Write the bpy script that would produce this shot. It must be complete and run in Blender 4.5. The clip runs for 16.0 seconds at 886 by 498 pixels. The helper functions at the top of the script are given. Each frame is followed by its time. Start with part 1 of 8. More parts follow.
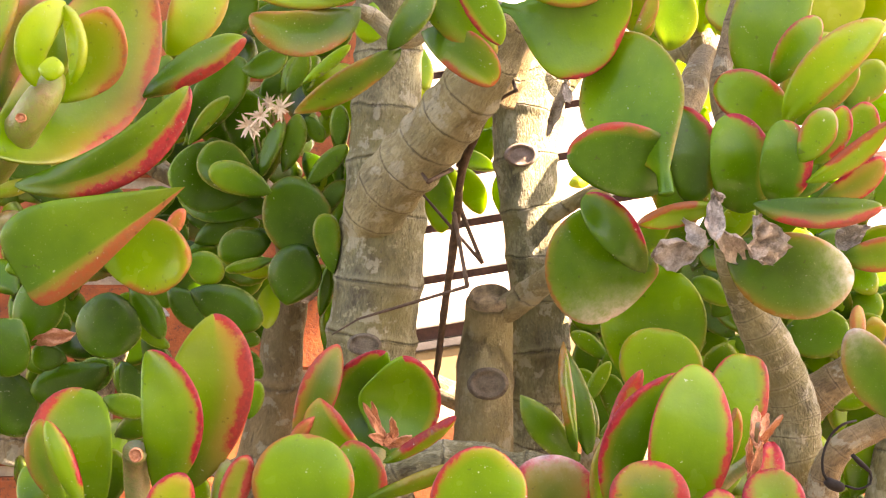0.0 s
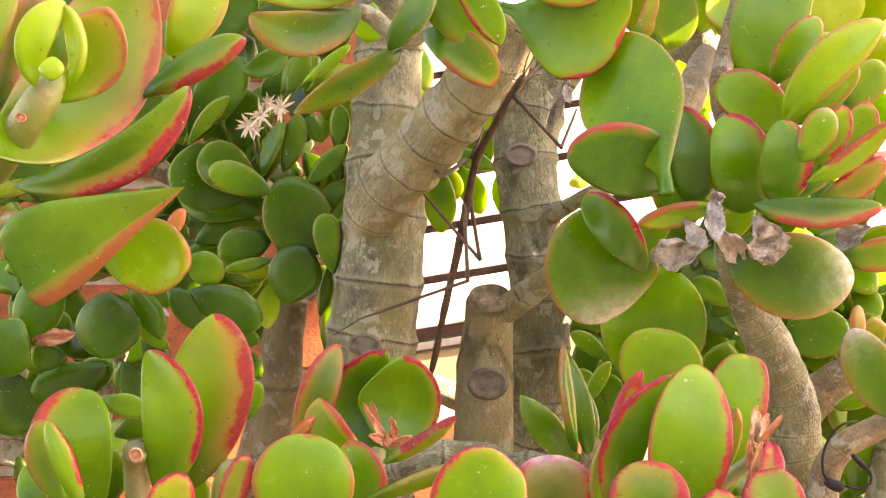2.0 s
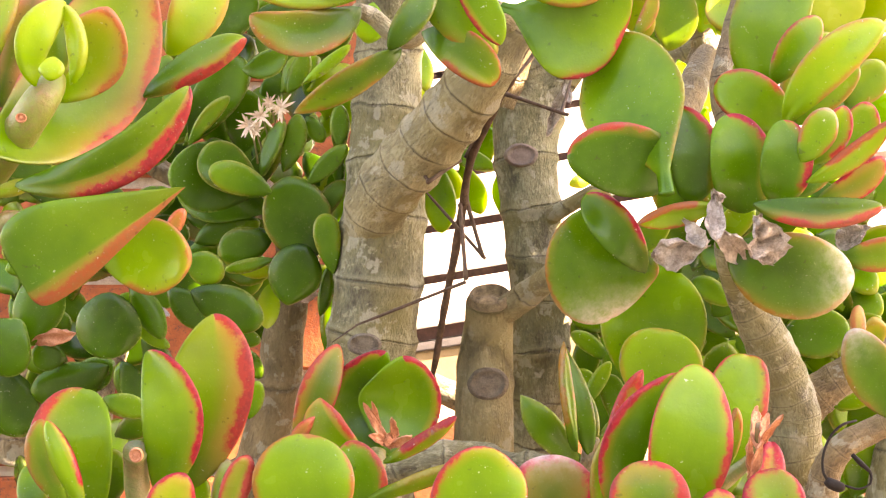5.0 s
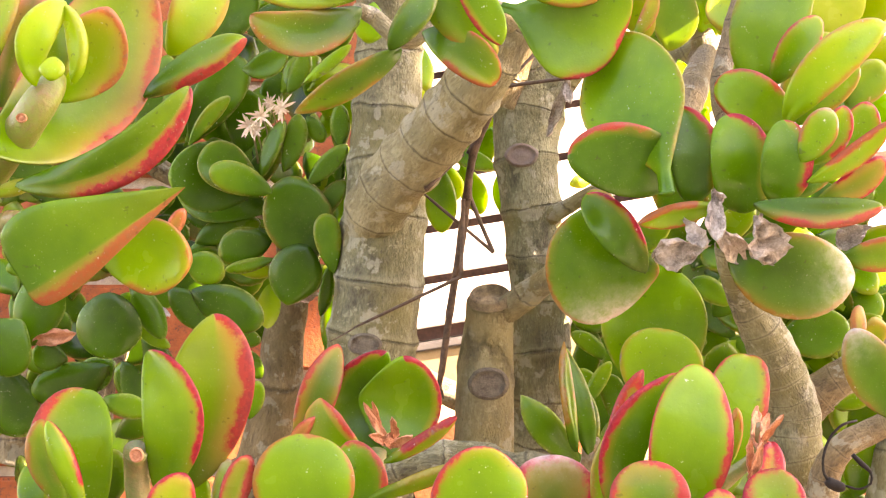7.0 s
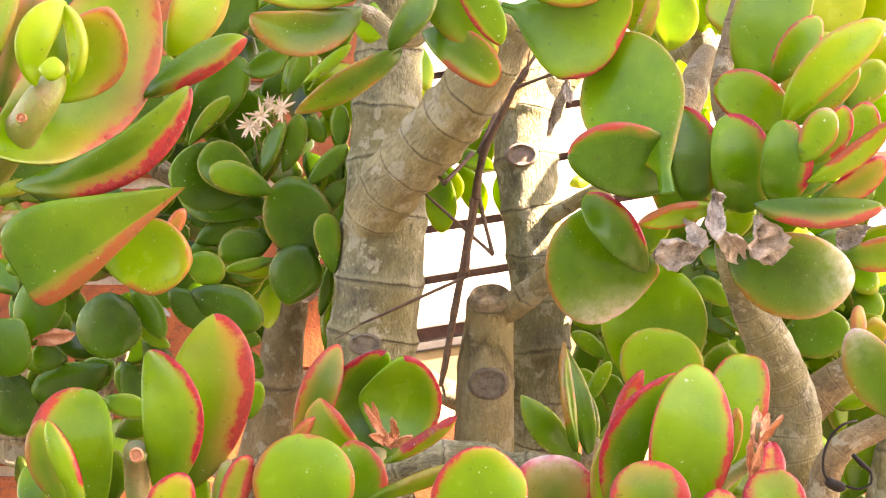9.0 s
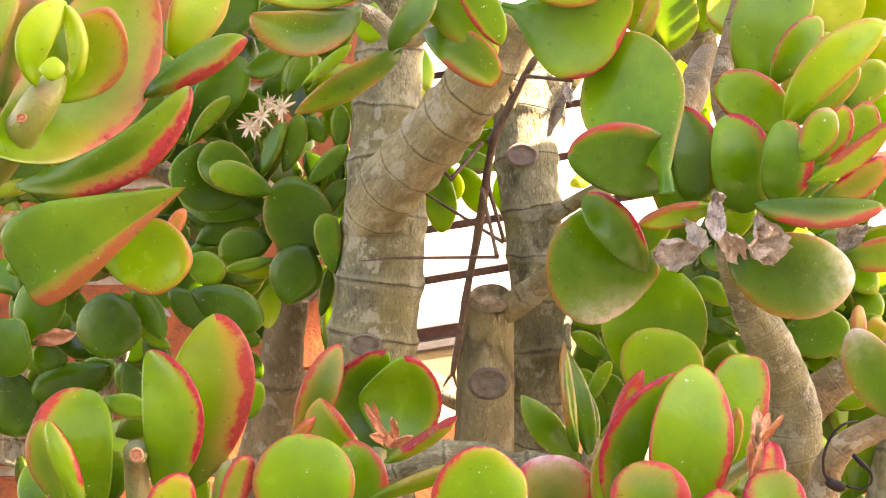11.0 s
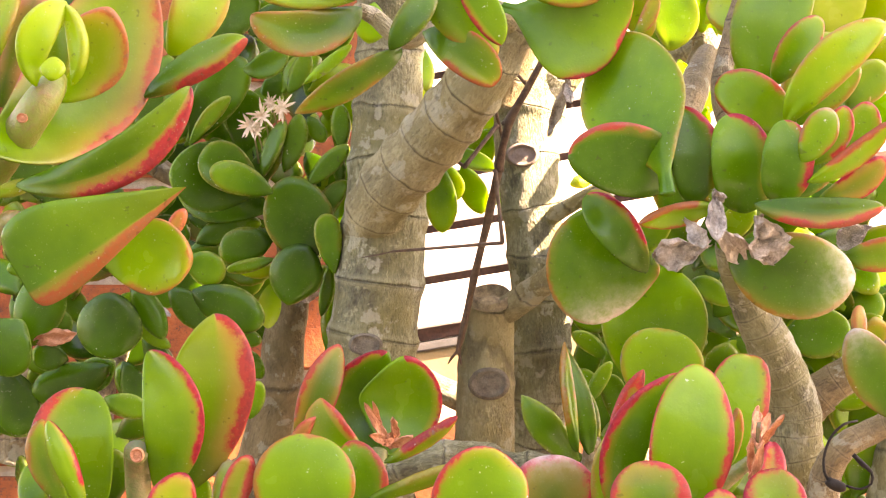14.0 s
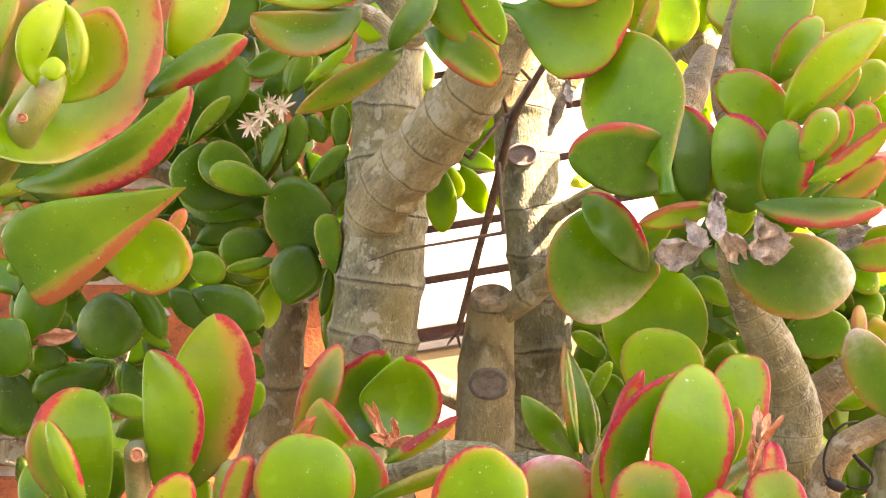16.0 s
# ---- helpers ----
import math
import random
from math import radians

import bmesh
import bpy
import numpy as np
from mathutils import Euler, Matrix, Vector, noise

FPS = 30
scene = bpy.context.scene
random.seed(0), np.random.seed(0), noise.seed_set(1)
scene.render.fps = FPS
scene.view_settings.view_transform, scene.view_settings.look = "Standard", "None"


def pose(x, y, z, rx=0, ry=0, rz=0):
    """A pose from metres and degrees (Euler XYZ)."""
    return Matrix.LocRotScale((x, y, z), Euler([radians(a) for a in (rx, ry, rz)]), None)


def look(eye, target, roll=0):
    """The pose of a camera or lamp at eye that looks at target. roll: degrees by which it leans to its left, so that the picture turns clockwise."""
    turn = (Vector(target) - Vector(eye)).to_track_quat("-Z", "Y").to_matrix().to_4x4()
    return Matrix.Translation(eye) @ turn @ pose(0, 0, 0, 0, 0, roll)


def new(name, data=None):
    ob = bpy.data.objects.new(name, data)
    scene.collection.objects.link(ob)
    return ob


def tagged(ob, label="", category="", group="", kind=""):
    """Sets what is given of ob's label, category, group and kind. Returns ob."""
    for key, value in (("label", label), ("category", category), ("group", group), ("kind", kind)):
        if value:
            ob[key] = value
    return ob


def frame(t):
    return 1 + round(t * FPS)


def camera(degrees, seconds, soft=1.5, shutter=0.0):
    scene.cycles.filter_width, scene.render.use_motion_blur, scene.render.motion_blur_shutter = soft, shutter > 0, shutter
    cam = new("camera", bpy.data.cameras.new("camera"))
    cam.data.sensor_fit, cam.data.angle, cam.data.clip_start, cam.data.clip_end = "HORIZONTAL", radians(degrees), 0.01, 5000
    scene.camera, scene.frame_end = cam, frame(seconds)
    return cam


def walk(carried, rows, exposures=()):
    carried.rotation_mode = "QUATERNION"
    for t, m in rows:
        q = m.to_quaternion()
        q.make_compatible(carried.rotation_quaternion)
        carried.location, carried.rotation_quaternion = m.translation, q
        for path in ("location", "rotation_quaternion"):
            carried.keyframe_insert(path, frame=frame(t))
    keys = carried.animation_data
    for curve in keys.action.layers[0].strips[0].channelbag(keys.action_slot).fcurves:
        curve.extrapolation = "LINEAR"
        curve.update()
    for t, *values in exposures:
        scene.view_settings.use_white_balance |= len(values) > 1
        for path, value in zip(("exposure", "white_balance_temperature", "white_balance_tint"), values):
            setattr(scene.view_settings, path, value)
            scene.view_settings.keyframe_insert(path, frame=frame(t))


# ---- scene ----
cam = camera(30, 16.0, soft=1.25)
walk(cam, [(t, pose(0, 0, 0.9, 90, 0, turned)) for t, turned in ((0.0, 0.0), (4.2, 0.002), (6.4, 0.02), (9.2, 0.022), (11.3, 0.029), (13.0, 0.031), (13.6, 0.04), (16.0, 0.044))], exposures=[(t, 4.03 + e, 10300, 32) for t, e in ((0.0, -0.25), (1.4, -0.25), (2.5, 0.0), (4.0, 0.07), (8.5, 0.12), (9.0, 0.06), (11.4, -0.08), (12.0, -0.03), (14.5, -0.05), (16.0, -0.1))])

# ---- light: open sky, one sun high over the right shoulder ----
SUN_DIR = Vector((0.74, -0.20, 0.65)).normalized()
world = bpy.data.worlds.new("sky")
scene.world = world
world.use_nodes = True
sky = world.node_tree.nodes.new("ShaderNodeTexSky")
sky.sky_type, sky.sun_disc = "NISHITA", False
sky.sun_elevation, sky.sun_rotation = math.asin(SUN_DIR.z), math.atan2(SUN_DIR.x, SUN_DIR.y)
backing = world.node_tree.nodes["Background"]
backing.inputs[1].default_value = 0.097
world.node_tree.links.new(sky.outputs[0], backing.inputs[0])
sun = new("sun", bpy.data.lights.new("sun", "SUN"))
sun.data.energy, sun.data.angle, sun.data.color = 5.0, radians(0.5), (1.0, 0.95, 0.86)
sun.matrix_world = look(SUN_DIR * 8, (0, 0, 0))


# ---- materials ----
def material(name):
    m = bpy.data.materials.new(name)
    m.use_nodes = True
    nt = m.node_tree
    return m, nt, nt.nodes["Principled BSDF"]


def node(nt, kind, **inputs):
    n = nt.nodes.new(kind)
    for key, value in inputs.items():
        n.inputs[key.replace("_", " ")].default_value = value
    return n


def noise_tex(nt, scale, detail=4, rough=0.6, coords=None):
    n = node(nt, "ShaderNodeTexNoise", Scale=scale, Detail=detail, Roughness=rough)
    if coords is None:
        coords = node(nt, "ShaderNodeNewGeometry").outputs["Position"]
    nt.links.new(coords, n.inputs["Vector"])
    return n.outputs["Fac"]


def ramp(nt, fac, stops):
    r = nt.nodes.new("ShaderNodeValToRGB")
    els = r.color_ramp.elements
    while len(els) < len(stops):
        els.new(0.5)
    for e, (at, c) in zip(els, stops):
        e.position = at
        e.color = (*c, 1) if len(c) == 3 else c
    nt.links.new(fac, r.inputs[0])
    return r.outputs[0]


def blend(nt, fac, a, b, how="MIX"):
    n = nt.nodes.new("ShaderNodeMix")
    n.data_type, n.blend_type = "RGBA", how
    for sock, v in ((n.inputs[0], fac), (n.inputs[6], a), (n.inputs[7], b)):
        if isinstance(v, (int, float)):
            sock.default_value = v
        elif isinstance(v, tuple):
            sock.default_value = (*v, 1)
        else:
            nt.links.new(v, sock)
    return n.outputs[2]


def calc(nt, op, a, b=0.0):
    n = nt.nodes.new("ShaderNodeMath")
    n.operation, n.use_clamp = op, False
    for sock, v in zip(n.inputs, (a, b)):
        if isinstance(v, (int, float)):
            sock.default_value = v
        else:
            nt.links.new(v, sock)
    return n.outputs[0]


def bump(nt, bsdf, height, strength=0.3, distance=0.001):
    b = node(nt, "ShaderNodeBump", Strength=strength, Distance=distance)
    nt.links.new(height, b.inputs["Height"])
    nt.links.new(b.outputs[0], bsdf.inputs["Normal"])


def leaf_material():
    """Waxy succulent leaf: green to yellow by tone, red margin by blush, orange wash by flush (the object's colour)."""
    m, nt, bsdf = material("jade_leaf")
    info = node(nt, "ShaderNodeObjectInfo")
    sep = node(nt, "ShaderNodeSeparateColor")
    nt.links.new(info.outputs["Color"], sep.inputs[0])
    tone, blush, flush = sep.outputs[0], sep.outputs[1], sep.outputs[2]
    edge = node(nt, "ShaderNodeAttribute")
    edge.attribute_name = "margin"
    along = node(nt, "ShaderNodeAttribute")
    along.attribute_name = "along"
    coarse = noise_tex(nt, 38, 3)
    fine = noise_tex(nt, 420, 3)
    t = calc(nt, "ADD", tone, calc(nt, "MULTIPLY", calc(nt, "SUBTRACT", coarse, 0.5), 0.35))
    t = calc(nt, "ADD", t, calc(nt, "MULTIPLY", calc(nt, "SUBTRACT", info.outputs["Random"], 0.5), 0.08))
    t = calc(nt, "ADD", t, calc(nt, "MULTIPLY", calc(nt, "SUBTRACT", noise_tex(nt, 13, 2), 0.5), 0.45))
    t = calc(nt, "ADD", t, calc(nt, "ADD", calc(nt, "MULTIPLY", calc(nt, "SUBTRACT", along.outputs["Fac"], 0.55), 0.2), calc(nt, "MULTIPLY", edge.outputs["Fac"], 0.06)))
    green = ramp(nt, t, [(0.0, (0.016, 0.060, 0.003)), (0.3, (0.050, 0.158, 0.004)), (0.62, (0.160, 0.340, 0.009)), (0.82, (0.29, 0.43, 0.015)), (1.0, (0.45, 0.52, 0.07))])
    wash = calc(nt, "MULTIPLY", flush, calc(nt, "ADD", calc(nt, "MULTIPLY", calc(nt, "POWER", along.outputs["Fac"], 2.0), 0.22), calc(nt, "MULTIPLY", calc(nt, "POWER", calc(nt, "MAXIMUM", edge.outputs["Fac"], 0.0), 2.0), 0.85)))
    wash = calc(nt, "MINIMUM", wash, 1.0)
    colour = blend(nt, wash, green, (0.72, 0.19, 0.11))
    band = ramp(nt, calc(nt, "ADD", edge.outputs["Fac"], calc(nt, "MULTIPLY", calc(nt, "ADD", calc(nt, "SUBTRACT", coarse, 0.5), calc(nt, "MULTIPLY", calc(nt, "SUBTRACT", noise_tex(nt, 130, 4, 0.7), 0.5), 0.8)), 0.55)),
                [(0.79, (0, 0, 0)), (0.87, (0.45, 0.45, 0.45)), (0.92, (0.97, 0.97, 0.97))])
    halo = ramp(nt, edge.outputs["Fac"], [(0.55, (0, 0, 0)), (0.95, (0.5, 0.5, 0.5))])
    patchy = ramp(nt, noise_tex(nt, 22, 3), [(0.40, (0.35, 0.35, 0.35)), (0.60, (1, 1, 1))])
    colour = blend(nt, calc(nt, "MULTIPLY", calc(nt, "MULTIPLY", halo, blush), patchy), colour, (0.46, 0.25, 0.035))
    colour = blend(nt, calc(nt, "MULTIPLY", calc(nt, "MULTIPLY", band, blush), 0.95), colour, (0.46, 0.010, 0.035))
    rim = ramp(nt, calc(nt, "MULTIPLY", calc(nt, "ADD", calc(nt, "MINIMUM", edge.outputs["Fac"], 1.0), calc(nt, "MULTIPLY", calc(nt, "SUBTRACT", fine, 0.5), 0.3)), 0.5), [(0.455, (0, 0, 0)), (0.50, (0.9, 0.9, 0.9))])
    colour = blend(nt, calc(nt, "MULTIPLY", rim, blush), colour, (0.26, 0.016, 0.028))
    colour = blend(nt, calc(nt, "MULTIPLY", calc(nt, "MULTIPLY", rim, calc(nt, "SUBTRACT", 1.0, blush)), 0.5), colour, (0.30, 0.42, 0.10))
    cork = ramp(nt, calc(nt, "MULTIPLY", calc(nt, "ADD", calc(nt, "MULTIPLY", calc(nt, "MINIMUM", edge.outputs["Fac"], 1.0), 0.5), noise_tex(nt, 90, 4, 0.7)), 0.5), [(0.555, (0, 0, 0)), (0.60, (0.85, 0.85, 0.85))])
    colour = blend(nt, cork, colour, (0.20, 0.13, 0.10))
    specks = ramp(nt, noise_tex(nt, 260, 2), [(0.0, (1, 1, 1)), (0.27, (1, 1, 1)), (0.31, (0, 0, 0))])
    colour = blend(nt, calc(nt, "MULTIPLY", specks, 0.4), colour, (0.05, 0.045, 0.015))
    dust = ramp(nt, noise_tex(nt, 75, 5, 0.7), [(0.6, (0, 0, 0)), (0.85, (0.14, 0.14, 0.14))])
    colour = blend(nt, dust, colour, (0.30, 0.36, 0.14))
    # Pale speckle at the tip: waxy bloom with a whitish sheen painted in.
    bloom_sheen = calc(nt, "MULTIPLY", calc(nt, "SUBTRACT", 1.0, info.outputs["Alpha"]), calc(nt, "MULTIPLY", calc(nt, "POWER", along.outputs["Fac"], 8.0), calc(nt, "ADD", calc(nt, "MULTIPLY", noise_tex(nt, 150, 4, 0.7), 2.6), -0.6)))
    colour = blend(nt, calc(nt, "MAXIMUM", calc(nt, "MINIMUM", calc(nt, "MULTIPLY", bloom_sheen, 1.5), 0.85), 0.0), colour, (0.56, 0.53, 0.50))
    # Tiny pale dots: pores and dust, with specular glints coloured in.
    tiny = ramp(nt, noise_tex(nt, 1100, 2), [(0.66, (0, 0, 0)), (0.74, (0.2, 0.2, 0.2))])
    colour = blend(nt, tiny, colour, (0.45, 0.55, 0.2))
    # Sparse white sparkles painted into the leaf colour.
    glints = calc(nt, "MULTIPLY", ramp(nt, noise_tex(nt, 520, 2), [(0.70, (0, 0, 0)), (0.75, (0.7, 0.7, 0.7))]), ramp(nt, noise_tex(nt, 30, 3), [(0.5, (0, 0, 0)), (0.6, (1, 1, 1))]))
    colour = blend(nt, glints, colour, (0.62, 0.64, 0.5))
    nt.links.new(colour, bsdf.inputs["Base Color"])
    nt.links.new(calc(nt, "ADD", 0.08, calc(nt, "MULTIPLY", coarse, 0.3)), bsdf.inputs["Roughness"])
    bsdf.inputs["Specular IOR Level"].default_value = 0.33
    bump(nt, bsdf, calc(nt, "ADD", calc(nt, "MULTIPLY", noise_tex(nt, 900, 2), 0.5), calc(nt, "ADD", fine, calc(nt, "MULTIPLY", coarse, 2.0))), 0.2, 0.0005)
    glow = node(nt, "ShaderNodeBsdfTranslucent")
    nt.links.new(blend(nt, 1.0, colour, (1.2, 1.25, 1.2), "MULTIPLY"), glow.inputs[0])
    mix = node(nt, "ShaderNodeMixShader", Fac=0.32)
    nt.links.new(bsdf.outputs[0], mix.inputs[1])
    nt.links.new(glow.outputs[0], mix.inputs[2])
    nt.links.new(mix.outputs[0], nt.nodes["Material Output"].inputs[0])
    return m


def bark_material(name, dark, mid, pale, moss):
    """Grey succulent bark: short cracks along the stem, small lichen flecks, an ochre mossy tint, dark ring scars."""
    m, nt, bsdf = material(name)
    grain = node(nt, "ShaderNodeAttribute")
    grain.attribute_name = "grain"
    mp, mq = node(nt, "ShaderNodeMapping"), node(nt, "ShaderNodeMapping")
    mp.inputs["Scale"].default_value = (1, 1, 0.4)
    mq.inputs["Scale"].default_value = (1, 1, 0.45)
    nt.links.new(grain.outputs["Vector"], mp.inputs[0])
    nt.links.new(grain.outputs["Vector"], mq.inputs[0])
    streak = noise_tex(nt, 950, 5, 0.6, mp.outputs[0])
    blotch = noise_tex(nt, 75, 6, 0.65, mq.outputs[0])
    spot = noise_tex(nt, 420, 4, 0.6, mq.outputs[0])
    colour = ramp(nt, calc(nt, "ADD", calc(nt, "MULTIPLY", streak, 0.3), calc(nt, "MULTIPLY", blotch, 0.7)),
                  [(0.36, dark), (0.49, mid), (0.61, pale)])
    colour = blend(nt, ramp(nt, noise_tex(nt, 22, 4), [(0.46, (0, 0, 0)), (0.62, (0.75, 0.75, 0.75))]), colour, moss)
    fleck = ramp(nt, noise_tex(nt, 150, 5, 0.65), [(0.59, (0, 0, 0)), (0.64, (0.7, 0.7, 0.7))])
    colour = blend(nt, fleck, colour, pale)
    lichen = ramp(nt, noise_tex(nt, 62, 5, 0.6), [(0.56, (0, 0, 0)), (0.60, (0.6, 0.6, 0.6))])
    colour = blend(nt, lichen, colour, (0.35, 0.355, 0.27))
    cracks = ramp(nt, noise_tex(nt, 620, 4, 0.65, mp.outputs[0]), [(0.33, (1, 1, 1)), (0.42, (0, 0, 0))])
    colour = blend(nt, calc(nt, "MULTIPLY", cracks, 0.38), colour, dark)
    colour = blend(nt, ramp(nt, spot, [(0.28, (0.6, 0.6, 0.6)), (0.35, (0, 0, 0))]), colour, (0.04, 0.034, 0.022))
    ring = node(nt, "ShaderNodeAttribute")
    ring.attribute_name = "rings"
    off = calc(nt, "ABSOLUTE", calc(nt, "SUBTRACT", calc(nt, "FRACT", calc(nt, "ADD", ring.outputs["Fac"], 0.5)), 0.5))
    line = ramp(nt, calc(nt, "ADD", off, calc(nt, "MULTIPLY", calc(nt, "SUBTRACT", spot, 0.5), 0.05)), [(0.006, (1, 1, 1)), (0.024, (0, 0, 0))])
    lip = ramp(nt, off, [(0.03, (0, 0, 0)), (0.06, (0.4, 0.4, 0.4)), (0.15, (0, 0, 0))])
    colour = blend(nt, lip, colour, pale)
    colour = blend(nt, calc(nt, "MULTIPLY", line, 0.42), colour, (0.045, 0.034, 0.02))
    nt.links.new(colour, bsdf.inputs["Base Color"])
    bsdf.inputs["Roughness"].default_value = 0.68
    rise = calc(nt, "ADD", calc(nt, "MULTIPLY", streak, 1.3), calc(nt, "MULTIPLY", spot, 0.5))
    bump(nt, bsdf, calc(nt, "SUBTRACT", rise, calc(nt, "ADD", calc(nt, "MULTIPLY", cracks, 0.9), line)), 1.0, 0.002)
    return m


def plain_material(name, a, b, scale=60, rough=0.7, relief=0.3, depth=0.001):
    m, nt, bsdf = material(name)
    f = noise_tex(nt, scale, 6, 0.65)
    g = noise_tex(nt, scale * 7, 3)
    colour = ramp(nt, calc(nt, "ADD", calc(nt, "MULTIPLY", f, 0.7), calc(nt, "MULTIPLY", g, 0.3)), [(0.35, a), (0.65, b)])
    nt.links.new(colour, bsdf.inputs["Base Color"])
    bsdf.inputs["Roughness"].default_value = rough
    bump(nt, bsdf, g, relief, depth)
    return m


def brick_material():
    m, nt, bsdf = material("red_brick")
    f, g = noise_tex(nt, 45, 6, 0.7), noise_tex(nt, 330, 4)
    info = node(nt, "ShaderNodeObjectInfo")
    colour = ramp(nt, f, [(0.3, (0.13, 0.026, 0.008)), (0.55, (0.25, 0.062, 0.015)), (0.75, (0.33, 0.10, 0.03))])
    pits = ramp(nt, g, [(0.0, (1, 1, 1)), (0.36, (1, 1, 1)), (0.42, (0, 0, 0))])
    colour = blend(nt, calc(nt, "MULTIPLY", pits, 0.8), colour, (0.05, 0.025, 0.02))
    colour = blend(nt, calc(nt, "MULTIPLY", info.outputs["Random"], 0.35), colour, (0.27, 0.08, 0.03))
    nt.links.new(colour, bsdf.inputs["Base Color"])
    bsdf.inputs["Roughness"].default_value = 0.9
    bump(nt, bsdf, g, 0.6, 0.0015)
    return m


LEAF = leaf_material()
BARK = bark_material("jade_bark", (0.050, 0.048, 0.026), (0.146, 0.145, 0.076), (0.29, 0.29, 0.175), (0.155, 0.142, 0.045))
BARK_YOUNG = bark_material("young_bark", (0.135, 0.120, 0.064), (0.205, 0.186, 0.094), (0.32, 0.298, 0.168), (0.205, 0.178, 0.068))
BARK_DARK = bark_material("dark_bark", (0.066, 0.047, 0.022), (0.185, 0.138, 0.068), (0.30, 0.235, 0.125), (0.19, 0.142, 0.055))
SCAR = plain_material("pruning_scar", (0.06, 0.05, 0.036), (0.19, 0.168, 0.128), 190, 0.85, 0.8, 0.0015)
CUT = plain_material("cut_wood", (0.075, 0.055, 0.03), (0.30, 0.235, 0.13), 220, 0.85, 0.7, 0.002)
DRY = plain_material("dry_leaf", (0.17, 0.135, 0.10), (0.60, 0.53, 0.45), 120, 0.9, 0.9, 0.002)
DRY_RED = plain_material("dry_bract", (0.36, 0.12, 0.05), (0.62, 0.30, 0.17), 150, 0.8, 0.6)
STEM_GREEN = plain_material("soft_stem", (0.11, 0.18, 0.045), (0.26, 0.19, 0.09), 60, 0.25, 0.6)
STEM_WAXY = plain_material("waxy_stem", (0.13, 0.22, 0.020), (0.19, 0.13, 0.05), 70, 0.42, 0.5)
PETAL = plain_material("dried_petal", (0.38, 0.27, 0.15), (0.74, 0.66, 0.50), 200, 0.75)
INSECT = plain_material("stick_insect_skin", (0.024, 0.014, 0.008), (0.100, 0.060, 0.036), 240, 0.6, 0.6, 0.0006)
INSECT_LEG = plain_material("insect_leg", (0.038, 0.024, 0.015), (0.115, 0.078, 0.055), 300, 0.6, 0.5, 0.0004)
TIE = plain_material("black_tie", (0.008, 0.007, 0.006), (0.02, 0.017, 0.015), 120, 0.7, 0.3)
for m in (INSECT, INSECT_LEG, TIE):
    m.node_tree.nodes["Principled BSDF"].inputs["Specular IOR Level"].default_value = 0.2
SCAR_PALE = plain_material("pale_pruning_scar", (0.11, 0.083, 0.068), (0.21, 0.168, 0.143), 120, 0.85, 0.6, 0.001)
BRICK = brick_material()
MORTAR = plain_material("mortar", (0.34, 0.28, 0.21), (0.50, 0.43, 0.33), 160, 0.95, 0.8, 0.002)
PAINT = plain_material("white_paint", (0.74, 0.74, 0.72), (0.84, 0.84, 0.82), 25, 0.5, 0.15)
GAP_WOOD = plain_material("red_brown_boards", (0.025, 0.013, 0.010), (0.12, 0.055, 0.042), 30, 0.7, 0.4)
GREY_METAL = plain_material("grey_metal", (0.06, 0.06, 0.06), (0.10, 0.10, 0.10), 60, 0.45, 0.2)
CREAM = plain_material("cream_paint", (0.20, 0.155, 0.08), (0.26, 0.205, 0.11), 30, 0.7, 0.2)
SOIL = plain_material("garden_soil", (0.055, 0.036, 0.022), (0.16, 0.105, 0.065), 30, 0.95, 0.9, 0.006)
PAVING = plain_material("pale_paving", (0.13, 0.12, 0.10), (0.20, 0.18, 0.15), 8, 0.85, 0.4)
RENDERED = plain_material("pale_render", (0.46, 0.42, 0.36), (0.58, 0.54, 0.47), 12, 0.9, 0.4)


# ---- builders ----
WHERE = {}


def part(name, bm, mat, parent=None, label="", at=(0, 0, 0), smooth=True):
    """One mesh object; at: its origin in the world; the mesh is given about that origin."""
    me = bpy.data.meshes.new(name)
    bm.to_mesh(me)
    bm.free()
    return place(name, me, mat, parent, label, at, smooth)


def place(name, me, mat, parent=None, label="", at=(0, 0, 0), smooth=True):
    if mat and not me.materials:
        me.materials.append(mat)
    me.polygons.foreach_set("use_smooth", [smooth] * len(me.polygons))
    ob = new(name, me)
    ob.parent = parent
    WHERE[ob] = Vector(at)
    ob.location = Vector(at) - (WHERE[parent] if parent else Vector())
    return tagged(ob, label)


def thing(name, at, label, category, group="", kind=""):
    ob = new(name)
    ob.empty_display_size = 0.02
    ob.location = at
    WHERE[ob] = Vector(at)
    return tagged(ob, label, category, group, kind)


def curve_points(ctrl, step):
    """Catmull-Rom through (x, y, z, r) points, about step metres apart."""
    c = [Vector(p) for p in ctrl]
    c = [c[0] * 2 - c[1]] + c + [c[-1] * 2 - c[-2]]
    out = []
    for i in range(1, len(c) - 2):
        p0, p1, p2, p3 = c[i - 1:i + 3]
        n = max(2, int((p2 - p1).length / step))
        for k in range(n):
            t = k / n
            out.append(0.5 * (2 * p1 + (p2 - p0) * t + (2 * p0 - 5 * p1 + 4 * p2 - p3) * t * t + (3 * p1 - p0 - 3 * p2 + p3) * t ** 3))
    return out + [c[-2]]


